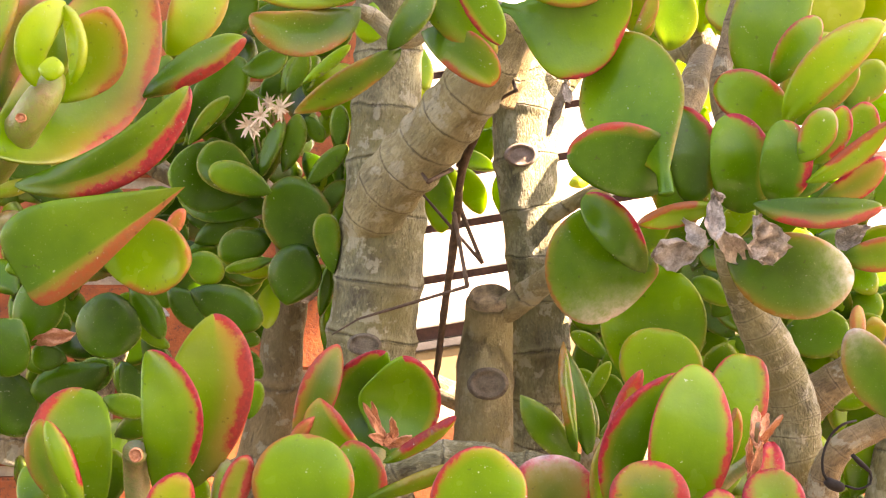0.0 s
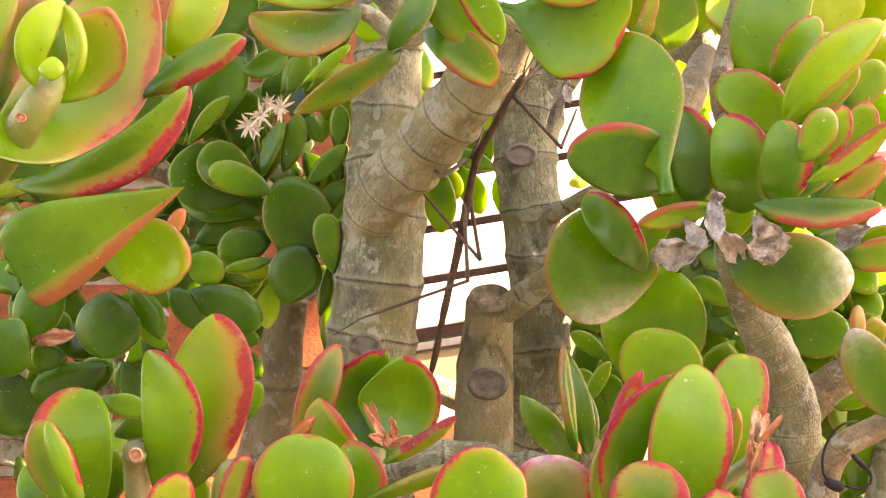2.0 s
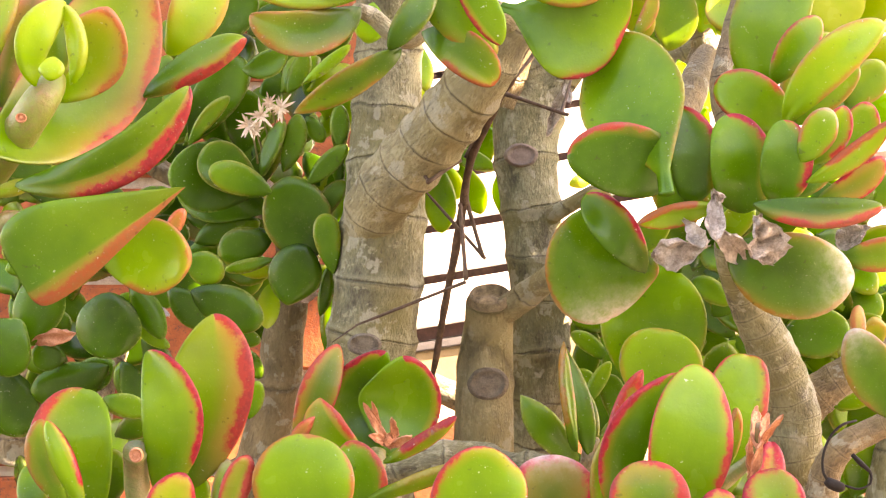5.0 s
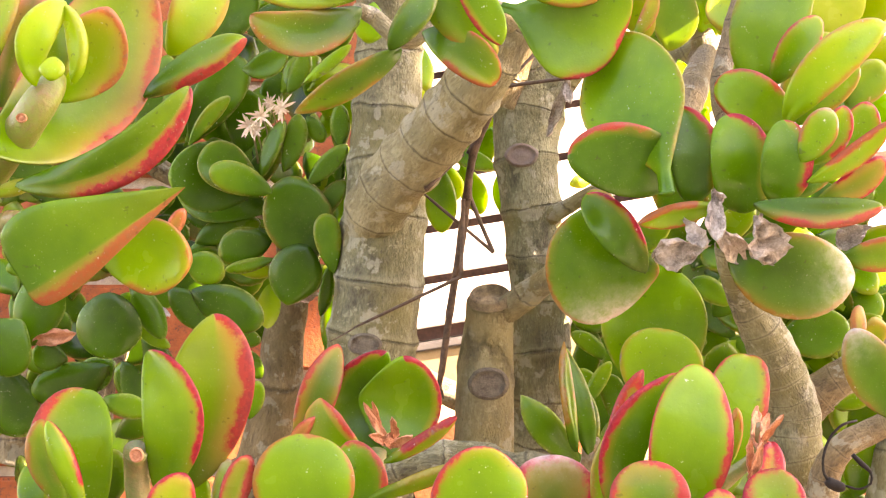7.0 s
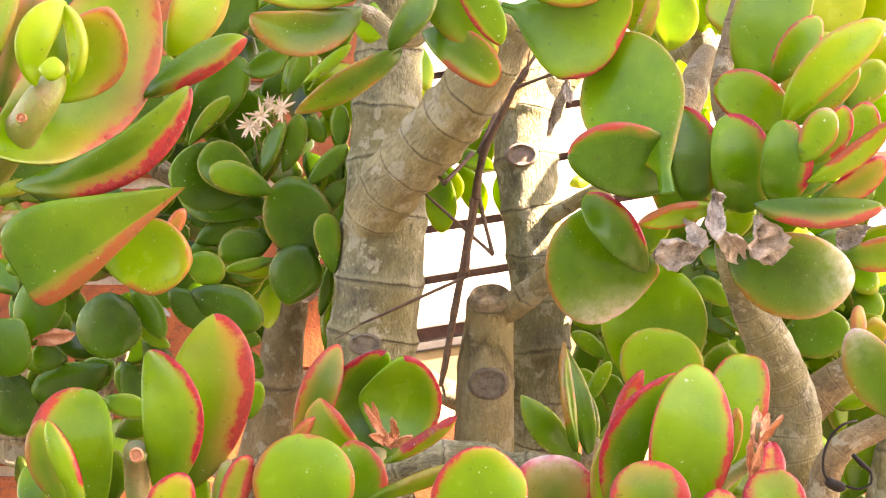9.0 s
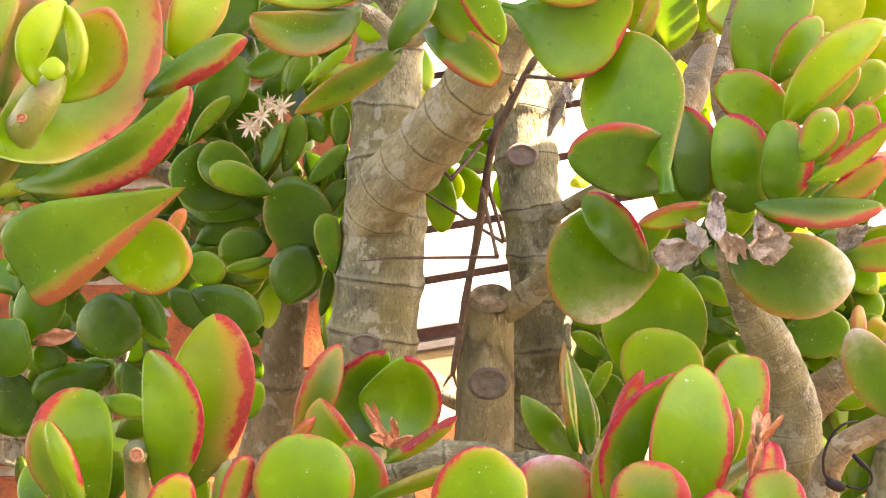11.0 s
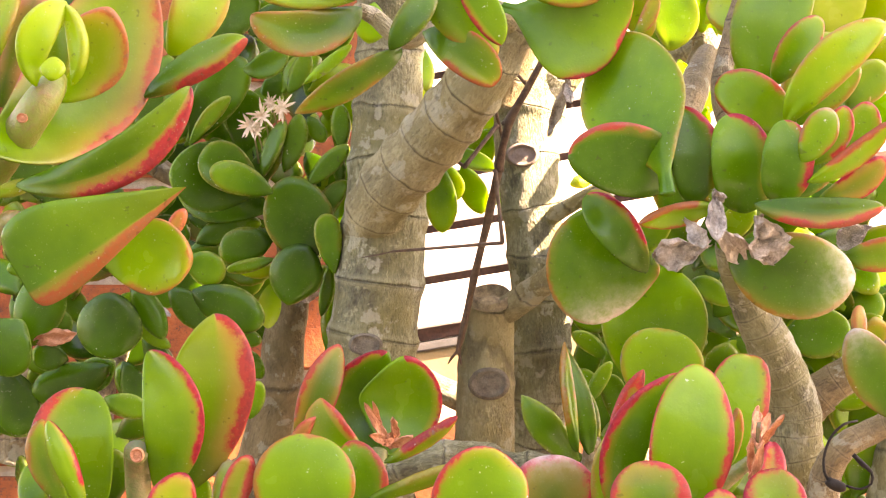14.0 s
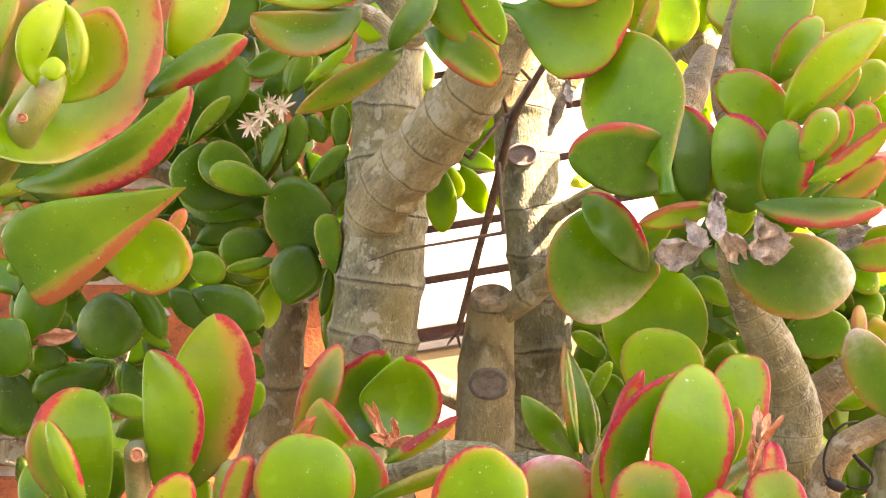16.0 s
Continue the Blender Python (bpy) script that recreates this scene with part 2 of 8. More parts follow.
def tube_mesh(name, ctrl, at=(0, 0, 0), sides=20, step=0.004, nodes=0.0, rough=0.0, first=0.4, mat=None, swell=0.05):
    """A tapered stem. nodes: distance between its ring scars; rough: how uneven it is, as a share of its radius."""
    pts = curve_points(ctrl, step)
    verts, faces, rings, along = [], [], [], []
    run, o = nodes * first, Vector((*at, 0))
    side = None
    for i, p in enumerate(pts):
        a = (pts[min(i + 1, len(pts) - 1)] - pts[max(i - 1, 0)]).to_3d().normalized()
        if side is None:
            side = a.cross(Vector((0, 1, 0.13))).normalized()
        side = (side - a * side.dot(a)).normalized()
        up = a.cross(side)
        if i:
            run += (p - pts[i - 1]).to_3d().length
        for k in range(sides):
            w = 2 * math.pi * k / sides
            d = side * math.cos(w) + up * math.sin(w)
            r, g = max(p[3], 0.0002), 0.5
            if nodes:
                g = run / nodes + 0.07 * math.sin(w + 1.7 * run / nodes) + 0.07 * noise.noise(Vector((math.cos(w) * 2, math.sin(w) * 2, run / nodes * 2)))
                near = abs((g + 0.5) % 1.0 - 0.5) * nodes
                r *= 1 + swell * math.exp(-(near / 0.0042) ** 2)
            if rough:
                q = p.to_3d() + d * r
                r *= 1 + rough * (noise.noise(q * 55) + 0.5 * noise.noise(q * 160))
            verts.append((p.to_3d() + d * r - o.to_3d())[:])
            rings.append(g if nodes else 0.5)
            along += (math.cos(w) * p[3], math.sin(w) * p[3], run)
    n = len(pts)
    for i in range(n - 1):
        for k in range(sides):
            j = (k + 1) % sides
            faces.append((i * sides + k, i * sides + j, (i + 1) * sides + j, (i + 1) * sides + k))
    faces.append(tuple(range(sides - 1, -1, -1)))
    faces.append(tuple((n - 1) * sides + k for k in range(sides)))
    me = bpy.data.meshes.new(name)
    me.from_pydata(verts, [], faces)
    me.attributes.new("rings", "FLOAT", "POINT").data.foreach_set("value", rings)
    me.attributes.new("grain", "FLOAT_VECTOR", "POINT").data.foreach_set("vector", along)
    if mat:
        me.materials.append(mat)
    return me


def stem(name, parent, mat, ctrl, nodes=0.0, rough=0.03, sides=22, label="", first=0.4, swell=0.05):
    at = ctrl[0][:3]
    return place(name, tube_mesh(name, ctrl, at, sides, 0.0022, nodes, rough, first, None, swell), mat, parent, label, at)


ACROSS = (-1, -0.97, -0.88, -0.7, -0.4, 0, 0.4, 0.7, 0.88, 0.97)
SHAPE = random.Random(7)


def leaf_mesh(name, axis, width, turn=0.0, bow=0.0, curl=0.0, cup=0.12, fan=1.35, thick=0.0088, rows=15, rag=0.0, skew=0.0, lean=0.0, full=0.6, neck=0.09):
    """A fleshy pad from the origin along axis. turn: degrees about the axis away from facing -y; bow: sideways bend; curl: bend out of its plane;
    skew: one half wider than the other; lean: the margin's colour broader on one side."""
    axis = Vector(axis)
    a = axis.normalized()
    n = Vector((0, -1, 0))
    n = (n - a * n.dot(a))
    if n.length < 0.15:
        n = Vector((0, 0, 1)) - a * a.z
    n = Matrix.Rotation(radians(turn), 3, a) @ n.normalized()
    b = a.cross(n)
    verts, faces, margin, along = [], [], [], []
    ring = [(v, 1) for v in ACROSS] + [(-v, -1) for v in ACROSS]
    seed = Vector((SHAPE.random() * 50, SHAPE.random() * 50, 0))
    for i in range(rows):
        s = 0.5 - 0.5 * math.cos(math.pi * i / (rows - 1))
        h = width * 0.5 * max(math.sin(math.pi * min(s, 0.9995) ** fan), 0) ** full
        h = max(h, width * neck * (1 - s) ** 1.5, 0.0001)
        ht = thick * 0.5 * min(1, h / (width * 0.3)) ** 0.7
        for v, up in ring:
            wob = 1 + 0.05 * noise.noise(seed + Vector((s * 3, v * 1.2, 0)))
            if rag:
                wob += rag * noise.noise(seed + Vector((s * 6, v * 5, 4)))
            off = up * ht * (1 - abs(v) ** 2.6) ** 0.62
            off += cup * h * v * v + curl * axis.length * (s - 0.35) ** 2
            off += 0.06 * width * noise.noise(seed + Vector((s * 2.2, v * 1.1, 9)))
            if rag:
                off += rag * width * noise.noise(seed + Vector((s * 7, v * 3, 2)))
            side = 1 + skew if v > 0 else 1 - skew
            p = axis * s + b * (h * v * side * wob + bow * 4 * s * (1 - s)) + n * off
            verts.append(p[:])
            d = min(h * (1 - abs(v)), (1 - s) * axis.length) + max(0.0, 0.3 - s) * 0.03
            margin.append(max(0.0, 1 - d / (1 + max(0.0, lean * v)) / 0.012))
            along.append(s)
    k = len(ring)
    for i in range(rows - 1):
        for j in range(k):
            q = (j + 1) % k
            faces.append((i * k + j, i * k + q, (i + 1) * k + q, (i + 1) * k + j))
    faces.append(tuple(range(k - 1, -1, -1)))
    faces.append(tuple((rows - 1) * k + j for j in range(k)))
    me = bpy.data.meshes.new(name)
    me.from_pydata(verts, [], faces)
    me.attributes.new("margin", "FLOAT", "POINT").data.foreach_set("value", margin)
    me.attributes.new("along", "FLOAT", "POINT").data.foreach_set("value", along)
    return me


def leaf(parent, base, tip, width, turn=0.0, tone=0.4, blush=0.3, flush=0.0, bloom_sheen=0.0, **shape):
    me = leaf_mesh("leaf", Vector(tip) - Vector(base), width, turn, **shape)
    ob = place("leaf", me, LEAF, parent, "", base)
    ob.color = (tone, blush, flush, 1 - bloom_sheen)
    return ob


def pad_mesh(name, mid, tip, left, right, turn=0.0, twist=0.0, cup=0.2, fan=1.2, foot=0.52, round_tip=0.5, neck=0.1, thick=0.0062, sweep=0.0, lean=0.0, bare=0.3, broad=1.0, rag=0.0, rows=26):
    """A fleshy pad from the origin by way of mid to tip. left, right: its half widths; turn: degrees about its run away from facing -y; twist: more of it towards the tip;
    fan: how far out it is widest; foot, round_tip: how it narrows to either end; sweep: its right half set back; lean: the margin's colour broader on its right, at 1 on its right alone; bare: the share from the base with no coloured margin; broad: how broad that margin is."""
    mid, tip = Vector(mid), Vector(tip)
    knee = mid * 2 - tip * 0.5
    long = mid.length + (tip - mid).length
    seed = Vector((SHAPE.random() * 50, SHAPE.random() * 50, 0))
    verts, faces, margin, along = [], [], [], []
    ring = [(v, 1) for v in PAD_ACROSS] + [(-v, -1) for v in PAD_ACROSS]
    widest = 0.5 ** (1 / fan)
    for i in range(rows):
        s = 0.5 - 0.5 * math.cos(math.pi * i / (rows - 1))
        at = knee * (2 * s * (1 - s)) + tip * (s * s)
        a = (knee * (1 - 2 * s) + tip * s).normalized()
        n = Vector((0, -1, 0)) - a * -a.y
        if n.length < 0.15:
            n = Vector((0, 0, 1)) - a * a.z
        n = Matrix.Rotation(radians(turn + twist * (s - 0.5)), 3, a) @ n.normalized()
        b = a.cross(n)
        w = max(math.sin(math.pi * min(s, 0.9998) ** fan), 0) ** (foot if s < widest else round_tip)
        w = max(w, neck * (1 - s) ** 0.5, 0.002)
        for v, up in ring:
            half = right if v > 0 else left
            h = half * w * (1 + 0.035 * noise.noise(seed + Vector((s * 2.6, v * 0.7, 0))) + rag * noise.noise(seed + Vector((s * 9, v * 2, 5))))
            ht = thick * 0.5 * min(1, w * 1.7) ** 0.6
            off = up * ht * (1 - abs(v) ** 3) ** 0.55
            off += cup * half * w * v * v + 0.02 * long * noise.noise(seed + Vector((s * 2.0, v * 0.9, 9))) + 0.006 * long * noise.noise(seed + Vector((s * 6.0, v * 2.5, 3)))
            verts.append((at + b * (h * v) - a * (sweep * h * v) + n * off)[:])
            d = min(half * w * (1 - abs(v)), (1 - s) * long)
            d = d / (1 + 1.2 * lean * v + 1.6 * (lean * v) ** 3) if lean * v > 0 else d * (1 - 1.2 * lean * v) + (0.02 if abs(lean) >= 1 else 0.0)
            d = d / broad + max(0.0, bare - s) * 0.03
            margin.append(max(0.0, 1 - d / 0.012))
            along.append(s)
    k = len(ring)
    for i in range(rows - 1):
        for j in range(k):
            q = (j + 1) % k
            faces.append((i * k + j, i * k + q, (i + 1) * k + q, (i + 1) * k + j))
    faces.append(tuple(range(k - 1, -1, -1)))
    faces.append(tuple((rows - 1) * k + j for j in range(k)))
    me = bpy.data.meshes.new(name)
    me.from_pydata(verts, [], faces)
    me.attributes.new("margin", "FLOAT", "POINT").data.foreach_set("value", margin)
    me.attributes.new("along", "FLOAT", "POINT").data.foreach_set("value", along)
    return me


PAD_ACROSS = (-1, -0.985, -0.95, -0.88, -0.76, -0.6, -0.4, -0.2, 0, 0.2, 0.4, 0.6, 0.76, 0.88, 0.95, 0.985)


def pad(parent, base, mid, tip, left, right, tone=0.4, blush=0.3, flush=0.0, bloom_sheen=0.0, **shape):
    """One large leaf of a plant, bent on its way from base by way of mid to tip."""
    base = Vector(base)
    me = pad_mesh("leaf", Vector(mid) - base, Vector(tip) - base, left, right, **shape)
    ob = place("leaf", me, LEAF, parent, "", base)
    ob.color = (tone, blush, flush, 1 - bloom_sheen)
    return ob


def dry_leaf(parent, base, tip, width, turn=0.0, mat=None, **shape):
    me = leaf_mesh("withered_leaf", Vector(tip) - Vector(base), width, turn, thick=0.0014, rag=0.42, cup=0.6, rows=18, **shape)
    return place("withered_leaf", me, mat or DRY, parent, "shrivelled grey-brown dead leaf", base)


def box_bm(x0, x1, y0, y1, z0, z1, bevel=0.0):
    bm = bmesh.new()
    bmesh.ops.create_cube(bm, size=1)
    for v in bm.verts:
        v.co = Vector((x0 if v.co.x < 0 else x1, y0 if v.co.y < 0 else y1, z0 if v.co.z < 0 else z1))
    if bevel:
        bmesh.ops.bevel(bm, geom=bm.edges[:], offset=bevel, segments=2, affect="EDGES")
    return bm


def disc_bm(rx, rz, depth, seed=0, bowl=0.0):
    """A healed pruning scar: a low dome with a raised lip, facing -y."""
    bm = bmesh.new()
    rings = ((1.12, -0.8), (1.0, 0.5), (0.9, 1.0), (0.8, 0.1 - bowl), (0.55, -0.1 - bowl), (0.25, 0.5 - bowl))
    last = []
    for f, d in rings:
        now = []
        for k in range(24):
            w = 2 * math.pi * k / 24
            u = f * (1 + 0.06 * noise.noise(Vector((math.cos(w) * 1.5, math.sin(w) * 1.5, seed))))
            now.append(bm.verts.new((rx * u * math.cos(w), -depth * d, rz * u * math.sin(w))))
        for k in range(24) if last else ():
            bm.faces.new((last[k], last[(k + 1) % 24], now[(k + 1) % 24], now[k]))
        last = now
    bm.faces.new(last)
    bmesh.ops.recalc_face_normals(bm, faces=bm.faces[:])
    return bm


# ---- the place ----
def star_flower(parent, c, r, k):
    """A dried five-petalled star on a thin stalk."""
    rg = random.Random(50 + k)
    base = Vector(c) + Vector((0.004, 0.012, -0.022))
    stalk = place("flower_stalk", tube_mesh("flower_stalk", [(*base, 0.0008), (*(base.lerp(Vector(c), 0.6) + Vector((0.001, 0, 0))), 0.0006), (*c, 0.0006)], base, 6, 0.005), STEM_GREEN, parent, "thin reddish flower stalk", base)
    for i in range(13):
        w = 2 * math.pi * (i + rg.random() * 0.8) / 13
        d = Vector((math.cos(w), -0.35 - rg.random() * 0.5, math.sin(w))).normalized()
        me = leaf_mesh("petal", d * r * rg.uniform(0.4, 1.05), r * 0.15, rg.uniform(-40, 40), fan=0.8, thick=0.0006, rows=6, cup=0.3)
        place("petal", me, PETAL, stalk, "", c)


def ground():
    bm = bmesh.new()
    bmesh.ops.create_grid(bm, x_segments=60, y_segments=60, size=1)
    for v in bm.verts:
        x, y = v.co.x, v.co.y
        v.co = Vector((x * abs(x) * 400, 2 + y * abs(y) * 400, 0.45))
        v.co.z += 0.012 * noise.noise(v.co * 9) * math.exp(-v.co.xy.length / 4)
    tagged(part("ground", bm, SOIL), "dark brown garden soil", "ground", kind="structure")


def brick_wall():
    """Low red brick wall behind the left half, laid in stretcher bond."""
    at = Vector((-1.135, 1.48, 0.44))
    wall = tagged(part("wall_back", box_bm(0, 1.092, 0.004, 0.11, 0, 1.30), MORTAR, at=at, smooth=False), "red brick garden wall with pale mortar", "wall", kind="structure")
    me = bpy.data.meshes.new("brick")
    half = bpy.data.meshes.new("half_brick")
    for m, w in ((me, 0.23), (half, 0.11)):
        bm = box_bm(0, w, -0.006, 0.1, 0, 0.076, 0.003)
        bm.to_mesh(m)
        bm.free()
    for r in range(15):
        x = 0.0
        row = ([half] if r % 2 else []) + [me] * 4 + ([] if r % 2 else [half])
        for m in row:
            place("brick", m, BRICK, wall, "", at + Vector((x, 0, 0.008 + r * 0.086)), False)
            x += 0.24 if m is me else 0.12
    low = Vector((-0.039, 1.5, 0.40))
    wall = tagged(part("wall_low", box_bm(0, 0.96, 0.004, 0.11, 0, 0.348), MORTAR, at=low, smooth=False), "low red brick edging wall with pale mortar", "wall", kind="structure")
    for r in range(4):
        x = 0.0
        for m in ([half] if r % 2 else []) + [me] * (3 + (r + 1) % 2) + ([half] if r % 2 else []):
            place("brick", m, BRICK, wall, "", low + Vector((x, 0, 0.008 + r * 0.086)), False)
            x += 0.24 if m is me else 0.12


def slat_screen():
    """White slatted screen in full sun, leaning out of level, with red-brown boards behind and a cream plinth."""
    c = Vector((0.02, 2.25, 0.794))
    scr = thing("slat_screen", c, "white-painted slatted timber screen with red-brown boards behind", "screen")
    scr.rotation_euler = (0, radians(-9.3), 0)
    for i in range(10):
        part("slat", box_bm(-0.55, 0.62, -0.01, 0.012, 0, 0.0575, 0.003), PAINT, scr, at=c + Vector((0, 0, 0.006 + i * 0.0683)), smooth=False)
    part("backing_board", box_bm(-0.55, 0.62, 0.016, 0.04, -0.012, 0.72), GAP_WOOD, scr, "red-brown board behind the slats", c, smooth=False)
    part("metal_edge", box_bm(-0.56, 0.63, -0.012, 0.05, -0.024, -0.013, 0.002), GREY_METAL, scr, "grey metal edging strip", c, smooth=False)
    part("plinth", box_bm(-0.56, 0.63, -0.006, 0.05, -0.45, -0.025, 0.003), CREAM, scr, "cream-painted plinth", c, smooth=False)


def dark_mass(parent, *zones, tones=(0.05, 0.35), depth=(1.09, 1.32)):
    """The shaded inside of the back bush, its shade put into low default tones: many small leaves, a few shapes turned
    every way.
    """
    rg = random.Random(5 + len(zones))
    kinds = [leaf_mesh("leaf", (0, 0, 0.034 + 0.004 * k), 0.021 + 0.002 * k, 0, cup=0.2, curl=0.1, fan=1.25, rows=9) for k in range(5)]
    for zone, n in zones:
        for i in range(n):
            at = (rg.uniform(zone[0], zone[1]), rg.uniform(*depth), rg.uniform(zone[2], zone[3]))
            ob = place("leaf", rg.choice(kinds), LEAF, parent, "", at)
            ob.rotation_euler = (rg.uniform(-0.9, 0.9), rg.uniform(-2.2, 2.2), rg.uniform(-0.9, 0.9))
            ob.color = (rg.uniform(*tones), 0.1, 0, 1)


CROWN_AT = Vector((0.056, 1.08, 0.98)) + SUN_DIR * 0.24
CROWN_U = SUN_DIR.cross(Vector((0, 0, 1))).normalized()
CROWN_V = CROWN_U.cross(SUN_DIR)


def crown_sun_shade(parent):
    """Unseen leaves added above the view to keep the left side of the back trunk in shade, with one gap."""
    for u0, v0, u1, v1, w in ((0.07, 0.006, 0.006, 0.008, 0.03), (0.07, -0.01, 0.010, -0.006, 0.022), (0.065, 0.03, 0.012, 0.026, 0.022),
                              (0.07, -0.043, 0.004, -0.038, 0.022), (0.07, -0.05, 0.002, -0.052, 0.022), (0.055, -0.072, -0.016, -0.076, 0.026), (0.05, -0.092, -0.03, -0.098, 0.032)):
        leaf(parent, CROWN_AT + CROWN_U * (u0 + 0.021) + CROWN_V * v0, CROWN_AT + CROWN_U * (u1 + 0.021) + CROWN_V * v1, w, 0, 0.5, 0.5, 0.0)


def crown_sky_shade(parent):
    """Unseen leaves added above the view to block sky light over the forked trunk and the inside of the bush."""
    rg = random.Random(21)
    for i in range(20):
        at = Vector((rg.uniform(-0.17, 0.02), rg.uniform(0.9, 1.12), rg.uniform(1.11, 1.18)))
        a = rg.uniform(0, 2 * math.pi)
        leaf(parent, at, at + Vector((math.cos(a) * 0.06, math.sin(a) * 0.06, rg.uniform(-0.01, 0.02))), 0.045, rg.uniform(60, 120), rg.uniform(0.2, 0.5), 0.3, 0.0)


def far_leaves():
    """Sunlit hedge far behind, one mass of small leaves."""
    rg = random.Random(11)
    verts, faces = [], []
    for i in range(2600):
        x, y, z = rg.uniform(0.35, 2.3), rg.uniform(2.4, 3.6), rg.uniform(0.45, 2.1)
        u, s = rg.random() * 6.3, rg.uniform(0.02, 0.045)
        a = Vector((math.cos(u), rg.uniform(-0.5, 0.5), math.sin(u))) * s
        b = Vector((-math.sin(u), rg.uniform(-0.6, 0.6), math.cos(u))) * s * 0.6
        k = len(verts)
        o, n = Vector((x, y, z)), a.cross(b).normalized() * 0.003
        for p in (-a, -a * 0.4 + b, a * 0.5 + b * 0.9, a, a * 0.5 - b * 0.9, -a * 0.4 - b):
            verts.append((o + p + n)[:])
        for p in (-a, -a * 0.4 + b, a * 0.5 + b * 0.9, a, a * 0.5 - b * 0.9, -a * 0.4 - b):
            verts.append((o + p - n)[:])
        faces += [tuple(range(k, k + 6)), tuple(range(k + 11, k + 5, -1))]
        faces += [(k + j, k + 6 + j, k + 6 + (j + 1) % 6, k + (j + 1) % 6) for j in range(6)]
    me = bpy.data.meshes.new("hedge")
    me.from_pydata(verts, [], faces)
    ob = place("hedge", me, LEAF, smooth=False)
    ob.color = (0.5, 0, 0, 1)
    tagged(ob, "sunlit yellow-green hedge behind the plants", "hedge", kind="stuff")


def unseen_paving():
    """Unseen pale paving added in front of the bed to bounce sunlight, in the sun around the overhead boards' shade."""
    tagged(part("pavement", box_bm(-6, 6, -7, 0.45, 0.40, 0.462, 0.004), PAVING, smooth=False), "unseen concrete paving added in front of the bed to bounce light", "pavement", kind="structure")


def unseen_house():
    """Unseen rendered walls added on the near side of the bed, with stepped boards overhead that block the sun."""
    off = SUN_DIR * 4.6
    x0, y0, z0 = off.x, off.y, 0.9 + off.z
    tagged(part("unseen_wall_left", box_bm(x0 - 5.5, x0 - 0.752, y0 - 0.62, y0 - 0.42, 0.44, 1.9, 0.01), RENDERED, smooth=False), "unseen pale rendered wall added on the near side", "wall", kind="structure")
    tagged(part("unseen_wall_right", box_bm(x0 - 0.75, x0 + 3.0, y0 - 0.62, y0 - 0.42, 0.44, z0, 0.01), RENDERED, smooth=False), "unseen pale rendered wall added under the sun-blocking boards", "wall", kind="structure")
    # Added boards, sized so that only the right rear stays in sun.
    tagged(part("sun_block_front", box_bm(x0 - 0.75, x0 + 0.62, y0 - 0.40, y0 + 1.01, z0 + 0.004, z0 + 0.06), RENDERED, smooth=False), "unseen board added to block the sun", "eave", kind="structure")
    tagged(part("sun_block_side", box_bm(x0 - 0.75, x0 - 0.14, y0 + 1.01, y0 + 1.9, z0 + 0.008, z0 + 0.06), RENDERED, smooth=False), "unseen board added to block the sun", "eave", kind="structure")
    tagged(part("sun_block_rear", box_bm(x0 - 0.139, x0 - 0.02, y0 + 1.135, y0 + 1.9, z0 + 0.012, z0 + 0.06), RENDERED, smooth=False), "unseen board added to block the sun", "eave", kind="structure")


ground()
brick_wall()
slat_screen()
unseen_paving()
unseen_house()


# ---- the plants ----
old_plant = thing("jade_plant", (-0.0386, 0.99, 0.45), "large old jade plant with thick grey ringed trunks in garden soil", "plant", "jade plants")
trunk_a = stem("trunk", old_plant, BARK, [(-0.0623, 0.99, 0.3894, 0.0406), (-0.0485, 0.985, 0.7118, 0.031), (-0.0456, 0.98, 0.753, 0.0281), (-0.0429, 0.98, 0.84, 0.0265), (-0.0365, 0.98, 0.897, 0.0251), (-0.034, 0.985, 0.9475, 0.0232), (-0.0332, 0.99, 0.9985, 0.0203), (-0.0314, 1, 1.0917, 0.0185)], nodes=0.034, rough=0.025, swell=0.07)
# Hidden shoot added behind the trunk to keep sun off the bush's stem.
shoot_shade = stem("branch", old_plant, BARK_YOUNG, [(-0.035, 1.0, 0.93, 0.004), (-0.035, 1.04, 0.925, 0.004), (-0.036, 1.07, 0.90, 0.003)], nodes=0.02)
for dy, dz in ((-0.015, 0.0), (0.0, -0.02), (0.012, 0.01), (-0.006, -0.045), (0.014, -0.035), (0.0, 0.03)):
    pad(shoot_shade, (-0.036, 1.07 + dy, 0.90 + dz), (-0.04, 1.075 + dy, 0.875 + dz), (-0.048, 1.08 + dy, 0.845 + dz), 0.016, 0.016, 0.3, 0.2, 0.0, turn=70)
branch_a = stem("branch", trunk_a, BARK_YOUNG, [(-0.0461, 0.992, 0.8969, 0.0136), (-0.0427, 0.976, 0.9120, 0.0167), (-0.0374, 0.960, 0.9266, 0.0180), (-0.0272, 0.946, 0.9404, 0.0184), (-0.0147, 0.933, 0.9533, 0.0182), (-0.0028, 0.920, 0.9657, 0.0179), (0.0087, 0.906, 0.9783, 0.0173), (0.0196, 0.894, 0.9920, 0.0159), (0.0315, 0.886, 1.0087, 0.0130), (0.0403, 0.880, 1.0200, 0.0102)], nodes=0.0215, rough=0.02, first=0.2, swell=0.10)
